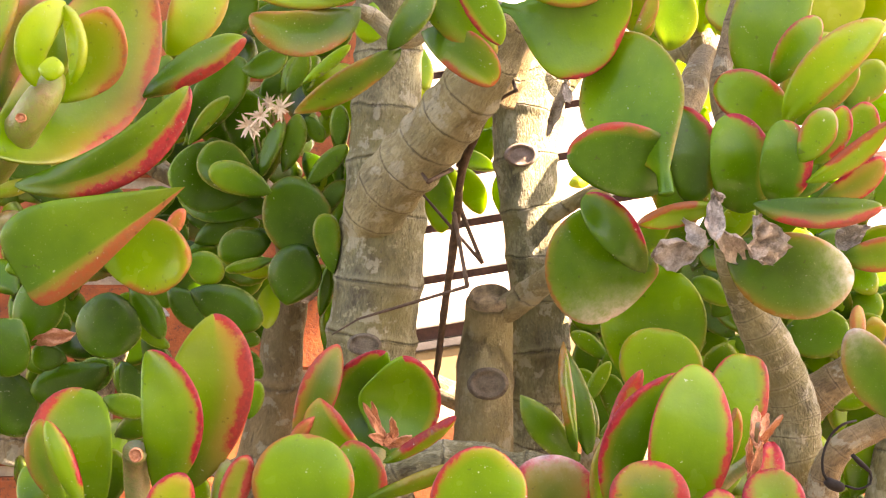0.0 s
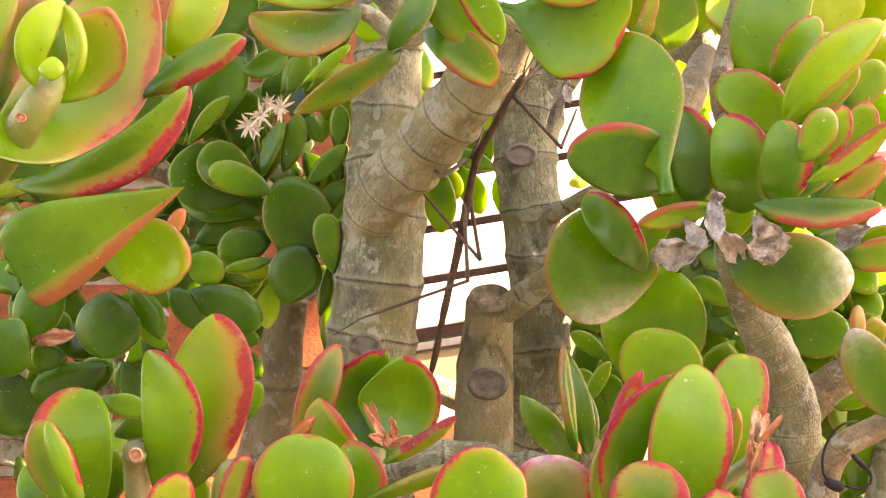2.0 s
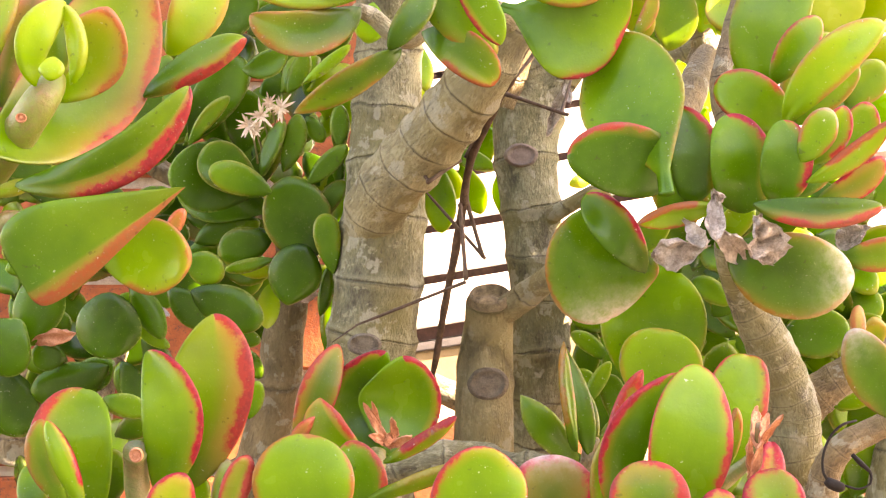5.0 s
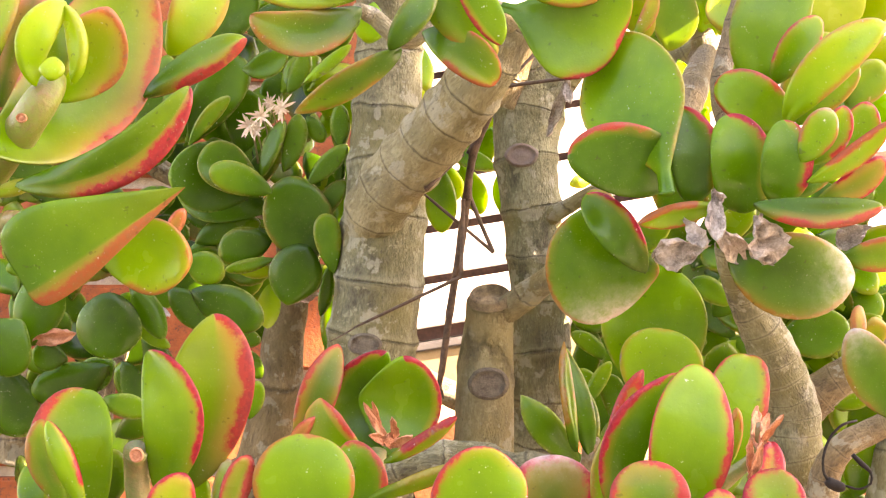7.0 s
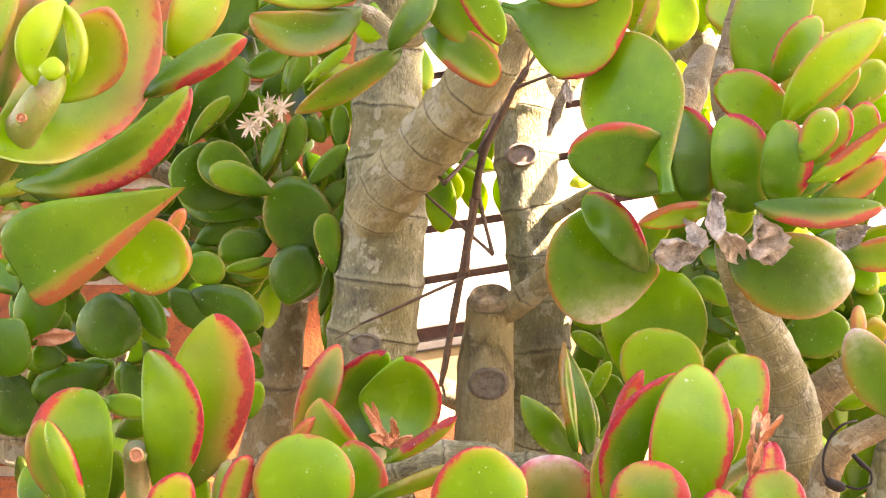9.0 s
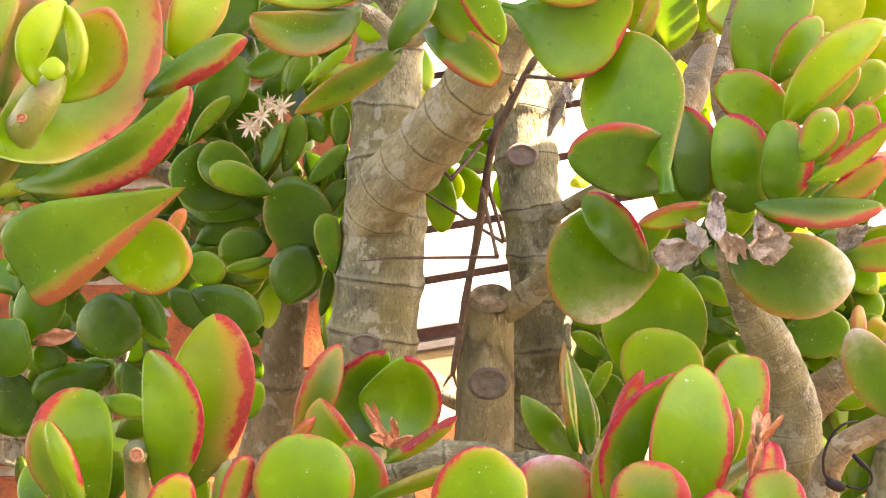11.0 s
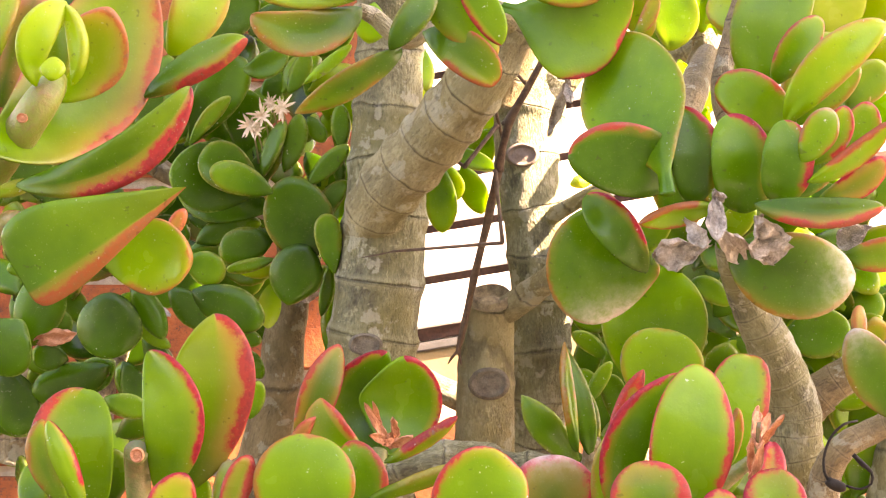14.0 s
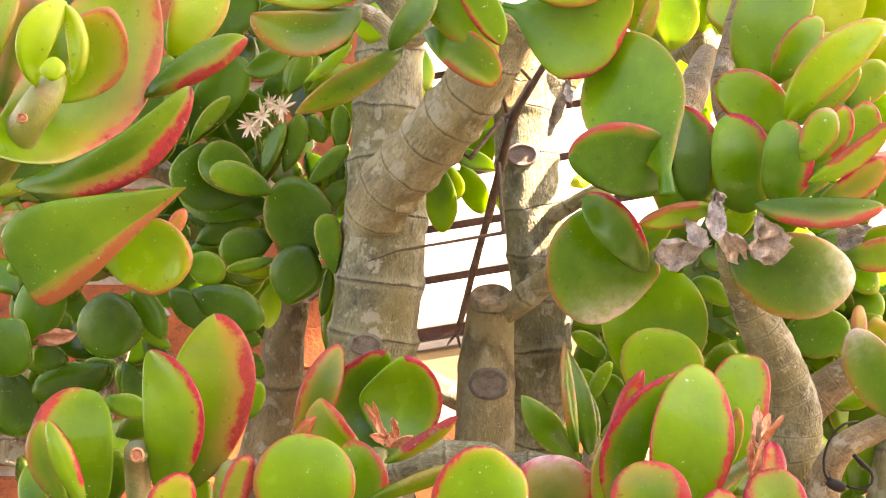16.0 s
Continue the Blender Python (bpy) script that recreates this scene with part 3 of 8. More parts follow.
trunk_b = stem("trunk", old_plant, BARK, [(0.0436, 1.1, 0.3515, 0.0301), (0.0544, 1.09, 0.6918, 0.0201), (0.0597, 1.085, 0.7669, 0.0182), (0.0639, 1.08, 0.8413, 0.0185), (0.0594, 1.08, 0.9041, 0.0185), (0.0541, 1.085, 0.9634, 0.0208), (0.0566, 1.09, 1.001, 0.0238), (0.0525, 1.09, 1.0233, 0.0168), (0.0436, 1.1, 1.0432, 0.0135)], nodes=0.031, rough=0.03, swell=0.07)
fork_b = stem("branch", trunk_b, BARK, [(0.0634, 1.085, 0.9986, 0.0141), (0.076, 1.08, 1.0111, 0.0118), (0.0908, 1.08, 1.0296, 0.0111), (0.1019, 1.08, 1.0554, 0.0103)], nodes=0.03, rough=0.03)
fork_c = stem("branch", trunk_b, BARK_DARK, [(0.0351, 1.07, 0.9954, 0.0124), (0.0475, 1.06, 1.0253, 0.0109), (0.0596, 1.05, 1.0511, 0.0093), (0.0685, 1.05, 1.0798, 0.0086)], nodes=0.03, rough=0.03)
twig_b = stem("branch", trunk_b, BARK_YOUNG, [(0.068, 1.07, 0.9205, 0.0062), (0.0783, 1.06, 0.9264, 0.0051), (0.0919, 1.05, 0.9345, 0.0047), (0.1088, 1.04, 0.943, 0.0039)], nodes=0.03, rough=0.03)
stub = stem("trunk", old_plant, BARK_YOUNG, [(0.0213, 1.02, 0.374, 0.0314), (0.0229, 1.015, 0.7061, 0.0222), (0.0245, 1.01, 0.7761, 0.0186), (0.0255, 1.01, 0.8244, 0.0173), (0.0275, 1.007, 0.8515, 0.0151), (0.028, 0.998, 0.8683, 0.0143)], nodes=0.3, rough=0.025, label="sawn-off grey stump with a healed cut", first=0.503)
stub_arm = stem("branch", stub, BARK_YOUNG, [(0.0342, 1.000, 0.8607, 0.0075), (0.0395, 0.996, 0.8646, 0.0085), (0.0491, 0.985, 0.8721, 0.0084), (0.0591, 0.972, 0.8804, 0.0076), (0.0701, 0.950, 0.8893, 0.0078), (0.0814, 0.930, 0.8978, 0.0060)], nodes=0.031, rough=0.02, first=0.15)
part("cut_face", disc_bm(0.0125, 0.0125, 0.003, 3, 0.9), CUT, stub, "ragged sawn top of the stump", (0.0278, 0.9925, 0.8712)).rotation_euler = (radians(-62), 0, radians(-6))
part("pruning_scar", disc_bm(0.0113, 0.0089, 0.0016, 1), SCAR, stub, "oval healed pruning scar", (0.0271, 0.991, 0.8191))
part("pruning_scar", disc_bm(0.0098, 0.0069, 0.0016, 2), SCAR_PALE, trunk_b, "oval healed pruning scar", (0.0501, 1.0615, 0.9602))
part("pruning_scar", disc_bm(0.0091, 0.0058, 0.0014, 5), SCAR, trunk_a, "oval healed pruning scar", (-0.0455, 0.9515, 0.845))
root_a = stem("branch", old_plant, BARK, [(-0.0458, 0.93, 0.7668, 0.0057), (-0.0258, 0.9, 0.7803, 0.0068), (-0.0073, 0.89, 0.7862, 0.0082), (0.014, 0.89, 0.789, 0.0079), (0.0349, 0.88, 0.7854, 0.0066), (0.0553, 0.87, 0.7843, 0.0074), (0.0821, 0.87, 0.7724, 0.0089), (0.1088, 0.87, 0.7457, 0.0095)], nodes=0.026, rough=0.05, swell=0.22)
low_arm = stem("branch", old_plant, BARK_DARK, [(-0.0336, 1.17, 0.8204, 0.0088), (-0.0096, 1.17, 0.8044, 0.0092), (0.0224, 1.17, 0.7884, 0.0096), (0.0618, 1.16, 0.7616, 0.0103)], nodes=0.03, rough=0.03)
stem_r = stem("branch", old_plant, BARK, [(0.226, 0.95, 0.4263, 0.0195), (0.2085, 0.93, 0.7223, 0.0165), (0.1941, 0.91, 0.7883, 0.0143), (0.1911, 0.905, 0.8137, 0.0139), (0.1777, 0.895, 0.8452, 0.0125), (0.1636, 0.885, 0.8701, 0.01), (0.1519, 0.87, 0.8914, 0.0077), (0.1473, 0.86, 0.9032, 0.0065)], nodes=0.011, rough=0.02)
pad(stem_r, (0.1026, 0.756, 0.9251), (0.0996, 0.792, 0.9593), (0.0844, 0.818, 1.0054), 0.0307, 0.0233, 0.3956, 0.25, 0.03, turn=-24, cup=0.12, fan=1.7, round_tip=0.48, foot=1.2, neck=0.14)
pad(stem_r, (0.1075, 0.79, 0.937), (0.0822, 0.776, 0.9416), (0.0578, 0.772, 0.9435), 0.0167, 0.0184, 0.215, 0.8, 0, lean=1, broad=0.6, cup=0.12, fan=0.85, round_tip=0.48, foot=0.32)
pad(stem_r, (0.1166, 0.79, 0.9224), (0.121, 0.79, 0.9448), (0.1137, 0.794, 0.9681), 0.0136, 0.0113, 0.2322, 0.95, 0, lean=1, broad=0.8, cup=0.25, fan=1.0, round_tip=0.55, foot=0.42)
pad(stem_r, (0.139, 0.785, 0.918), (0.1406, 0.779, 0.9407), (0.1336, 0.785, 0.963), 0.0157, 0.0145, 0.3096, 1, 0, lean=1, broad=1.0, cup=0.3, fan=1.0, round_tip=0.48, foot=0.4)
pad(stem_r, (0.1511, 0.757, 0.9215), (0.156, 0.753, 0.9394), (0.1552, 0.757, 0.9587), 0.0124, 0.0119, 0.3612, 0.95, 0, lean=1, broad=0.8, cup=0.3, fan=1.0, round_tip=0.48, foot=0.42)
pad(stem_r, (0.1662, 0.8, 0.9604), (0.1476, 0.794, 0.9719), (0.1318, 0.8, 0.9796), 0.0131, 0.0131, 0.43, 0.85, 0, lean=0.5, cup=0.2, fan=1.0, round_tip=0.45, foot=0.45)
pad(stem_r, (0.1652, 0.86, 0.9841), (0.1669, 0.86, 1.0149), (0.1906, 0.87, 1.0594), 0.0191, 0.0204, 0.43, 0.2, 0, cup=0.2)
pad(stem_r, (0.1611, 0.81, 0.98), (0.1697, 0.806, 0.9961), (0.1841, 0.81, 1.0132), 0.0084, 0.0095, 0.4042, 0.85, 0, lean=-0.2, cup=0.3, fan=1.3, round_tip=0.5)
pad(stem_r, (0.159, 0.77, 0.9587), (0.177, 0.764, 0.9843), (0.2053, 0.77, 1.005), 0.011, 0.0104, 0.6364, 0.45, 0.02, cup=0.25, fan=1.15, round_tip=0.5)
pad(stem_r, (0.1706, 0.8, 0.9599), (0.1862, 0.8, 0.9755), (0.2007, 0.8, 0.9889), 0.008, 0.008, 0.5332, 0.4, 0.1, cup=0.3)
pad(stem_r, (0.162, 0.75, 0.9392), (0.1692, 0.75, 0.9515), (0.1751, 0.75, 0.9638), 0.0083, 0.0083, 0.4988, 0.6, 0, bloom_sheen=0.3, cup=0.2, round_tip=0.5)
pad(stem_r, (0.1684, 0.765, 0.939), (0.1804, 0.765, 0.951), (0.1851, 0.765, 0.9664), 0.0082, 0.0066, 0.5762, 0.95, 0, lean=0.4, cup=0.35)
pad(stem_r, (0.177, 0.78, 0.9371), (0.193, 0.78, 0.9522), (0.1989, 0.78, 0.9696), 0.0095, 0.0101, 0.516, 0.95, 0, lean=0.3, cup=0.3)
pad(stem_r, (0.1646, 0.748, 0.9304), (0.183, 0.748, 0.9422), (0.2008, 0.738, 0.9578), 0.004, 0.007, 0.6364, 0.8, 0, lean=-0.3, turn=15, cup=0.3, round_tip=0.7)
pad(stem_r, (0.1787, 0.79, 0.924), (0.1966, 0.79, 0.931), (0.2103, 0.79, 0.944), 0.0071, 0.0077, 0.4644, 1, 0.5, cup=0.25)
pad(stem_r, (0.14, 0.745, 0.9201), (0.1652, 0.737, 0.9159), (0.1952, 0.735, 0.9188), 0.0071, 0.0082, 0.258, 0.8, 0.25, lean=1, broad=0.9, turn=-20, cup=0.25, fan=1.15, round_tip=0.5)
pad(stem_r, (0.1354, 0.78, 0.9019), (0.1608, 0.774, 0.8886), (0.193, 0.78, 0.8907), 0.02, 0.0206, 0.2236, 0.3, 0.15, bloom_sheen=0.8, cup=0.15, fan=1.15, round_tip=0.5)
pad(stem_r, (0.088, 0.82, 0.9182), (0.0775, 0.81, 0.8925), (0.083, 0.82, 0.8655), 0.0279, 0.0279, 0.3096, 0.5, 0.03, bloom_sheen=1, cup=0.15, fan=1.05, round_tip=0.48)
pad(stem_r, (0.0979, 0.8, 0.8888), (0.0839, 0.792, 0.9078), (0.0689, 0.8, 0.926), 0.0108, 0.0102, 0.2408, 1, 0.05, lean=1, broad=0.6, cup=0.35, fan=1.25, round_tip=0.5)
pad(stem_r, (0.1282, 0.775, 0.9204), (0.1102, 0.775, 0.9183), (0.0911, 0.775, 0.9119), 0.0078, 0.0042, 0.473, 0.7, 0.05, lean=0.4, turn=-25, cup=0.3, round_tip=0.65)
pad(stem_r, (0.1126, 0.9, 0.8188), (0.1132, 0.9, 0.8542), (0.1082, 0.91, 0.8922), 0.0278, 0.0297, 0.4472, 0.1, 0, cup=0.2, fan=1.2, round_tip=0.5)
pad(stem_r, (0.1133, 0.87, 0.8141), (0.1142, 0.87, 0.8364), (0.1168, 0.876, 0.8575), 0.0228, 0.0219, 0.4988, 0.25, 0, cup=0.2, fan=1.2, round_tip=0.45)
pad(stem_r, (0.1345, 0.81, 0.9003), (0.1423, 0.81, 0.9114), (0.1525, 0.81, 0.9202), 0.0081, 0.0064, 0.5332, 0.1, 0, cup=0.3)
pad(stem_r, (0.0944, 0.81, 0.8975), (0.1013, 0.81, 0.9072), (0.111, 0.81, 0.9169), 0.0076, 0.007, 0.387, 0.1, 0, cup=0.3)
pad(stem_r, (0.125, 0.82, 0.8947), (0.1166, 0.82, 0.9059), (0.1082, 0.82, 0.9129), 0.0077, 0.0071, 0.301, 0.3, 0, cup=0.3)
pad(stem_r, (0.1526, 1.1, 1.0827), (0.1534, 1.1, 1.0564), (0.1496, 1.1, 1.0316), 0.0158, 0.015, 0.344, 0.1, 0.1, cup=0.3, round_tip=0.7)
pad(stem_r, (0.193, 0.8, 0.897), (0.21, 0.8, 0.897), (0.2299, 0.8, 0.9025), 0.0086, 0.0086, 0.344, 0.6, 0.2, cup=0.3)
pad(stem_r, (0.1942, 0.95, 0.851), (0.213, 0.95, 0.851), (0.2321, 0.95, 0.8581), 0.0157, 0.0143, 0.2408, 0.1, 0, cup=0.2, round_tip=0.5)
pad(stem_r, (0.0788, 1.02, 0.8097), (0.0875, 1.02, 0.8306), (0.091, 1.02, 0.8515), 0.0088, 0.0088, 0.2924, 0.05, 0, cup=0.2)
pad(stem_r, (0.0995, 1, 0.832), (0.0892, 1, 0.8422), (0.0772, 1, 0.8491), 0.0057, 0.0057, 0.3612, 0.05, 0, cup=0.2)
pad(stem_r, (0.096, 1, 0.8149), (0.0875, 1, 0.8211), (0.0807, 1, 0.8269), 0.005, 0.005, 0.43, 0.05, 0, cup=0.2)
pad(stem_r, (0.1039, 1.01, 0.8589), (0.0918, 1.01, 0.8555), (0.0787, 1.01, 0.8589), 0.0072, 0.0072, 0.3096, 0.05, 0, cup=0.2)
pad(stem_r, (0.1148, 1, 0.8115), (0.1063, 1, 0.8252), (0.0977, 1, 0.8388), 0.0079, 0.0079, 0.258, 0.05, 0, cup=0.2)
pad(stem_r, (0.1611, 0.99, 0.8597), (0.1712, 0.99, 0.8733), (0.1746, 0.99, 0.8902), 0.0099, 0.0099, 0.258, 0.05, 0, cup=0.2)
pad(stem_r, (0.1445, 0.97, 0.8804), (0.1545, 0.97, 0.8771), (0.1677, 0.97, 0.8672), 0.007, 0.007, 0.3096, 0.05, 0, cup=0.2)
pad(stem_r, (0.1729, 1, 0.8457), (0.1866, 1, 0.8388), (0.1986, 1, 0.832), 0.0079, 0.0079, 0.344, 0.05, 0, cup=0.2)
pad(stem_r, (0.0943, 1, 0.7841), (0.0977, 1, 0.8046), (0.0995, 1, 0.8286), 0.0093, 0.0093, 0.2924, 0.05, 0, cup=0.2)
pad(stem_r, (0.1042, 0.98, 0.7932), (0.1008, 0.98, 0.8133), (0.0958, 0.98, 0.825), 0.0077, 0.0077, 0.2408, 0.05, 0, cup=0.2)
pad(stem_r, (0.0832, 0.97, 0.8075), (0.0898, 0.97, 0.8208), (0.0981, 0.97, 0.834), 0.0049, 0.0049, 0.387, 0.05, 0, cup=0.2)
pad(stem_r, (0.1627, 1, 0.8286), (0.1712, 1, 0.8371), (0.1832, 1, 0.8457), 0.0057, 0.0065, 0.43, 0.05, 0, cup=0.2)
arm_r = stem("branch", old_plant, BARK_DARK, [(0.2005, 0.96, 0.7921, 0.0098), (0.2108, 0.955, 0.8106, 0.0118), (0.2276, 0.95, 0.825, 0.0107), (0.2458, 0.945, 0.8357, 0.01), (0.275, 0.94, 0.8489, 0.009)], nodes=0.012, rough=0.02)
arm_r2 = stem("branch", old_plant, BARK_DARK, [(0.2003, 0.88, 0.7319, 0.012), (0.1986, 0.87, 0.7635, 0.0092), (0.2004, 0.865, 0.7835, 0.0077), (0.2081, 0.86, 0.7974, 0.0068), (0.2222, 0.86, 0.8051, 0.0065), (0.2384, 0.855, 0.8138, 0.0064), (0.2603, 0.85, 0.8248, 0.0064)], nodes=0.009, rough=0.03)
pad(arm_r2, (0.2245, 0.8, 0.8169), (0.2089, 0.8, 0.8379), (0.1977, 0.8, 0.8614), 0.0132, 0.0126, 0.172, 0.3, 0.12, bloom_sheen=0.5, cup=0.25, fan=1.2)
pad(arm_r2, (0.2065, 0.82, 0.8521), (0.2054, 0.82, 0.8616), (0.2079, 0.83, 0.8705), 0.0041, 0.0041, 0.43, 0.4, 0.6, cup=0.3)
stem_top_r = stem("branch", old_plant, BARK_DARK, [(0.1592, 1.12, 0.9827, 0.0092), (0.1688, 1.12, 1.0114, 0.0119), (0.1765, 1.12, 1.0324, 0.0096), (0.1745, 1.12, 1.0573, 0.0069), (0.1832, 1.15, 1.0969, 0.0059)], nodes=0.014, rough=0.05)
stem_top_r2 = stem("branch", old_plant, BARK_DARK, [(0.1381, 0.96, 0.9686, 0.0072), (0.1467, 0.98, 0.9924, 0.009), (0.1581, 1.01, 1.0136, 0.0076), (0.1625, 1.02, 1.0203, 0.0066)], nodes=0.015, rough=0.05)
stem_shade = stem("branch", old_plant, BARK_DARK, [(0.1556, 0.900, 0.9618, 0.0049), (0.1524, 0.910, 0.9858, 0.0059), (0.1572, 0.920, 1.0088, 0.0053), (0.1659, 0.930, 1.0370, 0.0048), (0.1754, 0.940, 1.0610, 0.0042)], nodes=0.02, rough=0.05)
arm_top_r = stem("branch", old_plant, BARK_YOUNG, [(0.1436, 1.18, 1.0254, 0.0056), (0.1623, 1.17, 1.0344, 0.0076), (0.1828, 1.16, 1.0471, 0.0067), (0.1966, 1.16, 1.0709, 0.0059)], nodes=0.02, rough=0.05)
# Unseen branch above the view, added to carry the shading leaves.
crown = stem("branch", old_plant, BARK_YOUNG, [(0.1019, 1.08, 1.0554, 0.0103), (0.1129, 1.08, 1.0849, 0.0096), (0.1326, 1.06, 1.125, 0.0087), (0.1464, 1.03, 1.1609, 0.007), (0.1524, 1, 1.1943, 0.0055)], nodes=0.02, rough=0.03)
crown_sun_shade(crown)
crown_sky_shade(crown)
trunk_e = stem("trunk", old_plant, BARK, [(0.2755, 1, 0.4014, 0.0273), (0.2666, 0.98, 0.7128, 0.0174), (0.2659, 0.98, 0.753, 0.0147), (0.27, 0.98, 0.7798, 0.0134), (0.2867, 0.98, 0.8133, 0.0127)], nodes=0.03, rough=0.04)
shoot_top = stem("branch", old_plant, BARK_YOUNG, [(0.0366, 0.885, 1.0183, 0.0067), (0.0282, 0.86, 1.0223, 0.0071), (0.0046, 0.84, 1.0209, 0.0057), (-0.0182, 0.83, 1.0052, 0.0048), (-0.0352, 0.83, 1.0166, 0.0043), (-0.0432, 0.82, 1.0194, 0.0031)], nodes=0.02, rough=0.04)
# First, third and fourth leaf toned down, painting in shade from above.
pad(shoot_top, (-0.0405, 0.8, 1.0167), (-0.0659, 0.79, 1.0042), (-0.0918, 0.785, 1.0111), 0.013, 0.0096, 0.2236, 0.35, 0.22, lean=-0.4, cup=0.3, fan=1.05, round_tip=0.55)
pad(shoot_top, (-0.0389, 0.79, 1.0212), (-0.0645, 0.79, 1.0201), (-0.0902, 0.79, 1.0228), 0.0062, 0.0062, 0.473, 0.3, 0.1, cup=0.3)
pad(shoot_top, (-0.0208, 0.8, 0.9965), (-0.0456, 0.794, 0.9801), (-0.0727, 0.806, 0.9664), 0.0077, 0.0071, 0.2408, 0.3, 0.1, turn=-15, cup=0.35, round_tip=0.75, fan=1.0)
pad(shoot_top, (-0.0259, 0.79, 0.9953), (-0.0159, 0.79, 1.0096), (-0.0033, 0.8, 1.0274), 0.0074, 0.0079, 0.1548, 0.1, 0, cup=0.3, round_tip=0.7)
pad(shoot_top, (-0.036, 0.85, 1.0267), (-0.0375, 0.85, 1.015), (-0.0389, 0.85, 1.0055), 0.0082, 0.0079, 0.5676, 0, 0, cup=0.2, round_tip=0.7)
pad(shoot_top, (0.0043, 0.782, 1.0339), (0.015, 0.782, 1.0141), (0.0273, 0.782, 0.9965), 0.0112, 0.0051, 0.4128, 0.9, 0.1, lean=1, broad=0.8, turn=12, cup=0.2, round_tip=0.5)
pad(shoot_top, (-0.0189, 0.8, 1.0342), (0.0033, 0.8, 1.0107), (0.0262, 0.8, 0.9943), 0.0132, 0.0078, 0.43, 0.3, 0.15, cup=0.1, round_tip=0.55, bare=0.6)
pad(shoot_top, (-0.01, 0.81, 1.0055), (0.0085, 0.8, 0.9943), (0.0252, 0.8, 0.9798), 0.0121, 0.0095, 0.3612, 0.7, 0.12, lean=0.4, cup=0.25, round_tip=0.42, fan=1.2, bare=0.45)
pad(shoot_top, (0.0286, 0.82, 1.0202), (0.0598, 0.81, 1.0116), (0.0886, 0.81, 1.0055), 0.0279, 0.0285, 0.4472, 0.95, 0.06, lean=0.5, cup=0.2, fan=1.6, round_tip=0.38, sweep=0.2, foot=0.85, bare=0.72, neck=0.1)
pad(shoot_top, (0.097, 0.85, 1.0092), (0.1049, 0.85, 1.0194), (0.1086, 0.85, 1.0325), 0.0043, 0.0043, 0.516, 0.5, 0.3, cup=0.3)
pad(shoot_top, (0.0399, 0.8, 1.0239), (0.0591, 0.8, 1.0217), (0.0766, 0.8, 1.0228), 0.0057, 0.0052, 0.5332, 0.5, 0.1, cup=0.3)
leaf(shoot_top, (0.0845, 0.85, 1.0455), (0.109, 0.8714, 1.0135), 0.0201, 30, 0.65, 0.20, 0.20, curl=0.11, cup=0.30, lean=-0.51)
# Eight broad unseen leaves added above the view to shade the trunk top.
leaf(shoot_top, (-0.0258, 0.9, 1.0541), (-0.0433, 0.8791, 1.0716), 0.0967, 70, 0.40, 0.30, 0.00, curl=0.18, cup=0.26, lean=-0.22)
leaf(shoot_top, (-0.0138, 0.92, 1.0575), (0.0051, 0.9242, 1.0804), 0.0988, 70, 0.40, 0.30, 0.00, curl=0.18, cup=0.37, lean=-0.53)
leaf(shoot_top, (-0.0373, 0.88, 1.0447), (-0.067, 0.8749, 1.0618), 0.0945, 70, 0.40, 0.30, 0.00, curl=0.23, cup=0.33, lean=0.2)
leaf(shoot_top, (-0.0305, 0.95, 1.0724), (-0.0211, 0.965, 1.1081), 0.1113, 70, 0.40, 0.30, 0.00, curl=0.15, cup=0.34, lean=0.1)
leaf(shoot_top, (-0.0532, 0.95, 1.0659), (-0.0774, 0.9287, 1.0908), 0.102, 70, 0.40, 0.30, 0.00, curl=0.14, cup=0.33, lean=0.1)
leaf(shoot_top, (-0.0013, 0.98, 1.0745), (0.0256, 0.9872, 1.1028), 0.1053, 70, 0.40, 0.30, 0.00, curl=0.12, cup=0.42, lean=0.38)
leaf(shoot_top, (-0.0579, 0.92, 1.0575), (-0.0966, 0.9294, 1.0623), 0.0988, 70, 0.40, 0.30, 0.00, curl=0.17, cup=0.43, lean=-0.52)
leaf(shoot_top, (-0.0766, 1, 1.0712), (-0.1063, 0.9904, 1.0967), 0.1074, 70, 0.40, 0.30, 0.00, curl=0.13, cup=0.44, lean=-0.29)
leaf(stem_r, (0.2149, 0.86, 0.9062), (0.2379, 0.8529, 0.909), 0.0123, 17, 0.50, 0.30, 0.00, curl=0.27, cup=0.47, lean=0.34)
leaf(stem_r, (0.2063, 0.92, 1.0167), (0.2255, 0.9112, 1.0498), 0.0302, 0, 0.98, 0.10, 0.00, curl=0.21, cup=0.32, lean=-0.03)
leaf(stem_r, (0.2276, 0.93, 1.0179), (0.2477, 0.9106, 1.0466), 0.0195, 12, 0.80, 0.10, 0.00, curl=0.27, cup=0.19, lean=-0.5)
leaf(stem_r, (0.2295, 0.9, 0.9957), (0.2426, 0.8806, 1.0147), 0.0154, -1, 0.80, 0.10, 0.00, curl=0.10, cup=0.34, lean=-0.2)
leaf(stem_r, (0.0929, 0.86, 0.9203), (0.0762, 0.8709, 0.9286), 0.0119, -8, 0.40, 0.60, 0.00, curl=0.17, cup=0.28, lean=-0.26)
dry_leaf(stem_r, (0.1128, 0.775, 0.914), (0.1217, 0.761, 0.9003), 0.0085, 20, curl=0.10, fan=1.5)
dry_leaf(stem_r, (0.124, 0.77, 0.9024), (0.1008, 0.7883, 0.8962), 0.0155, -10, curl=0.10, fan=1.5)
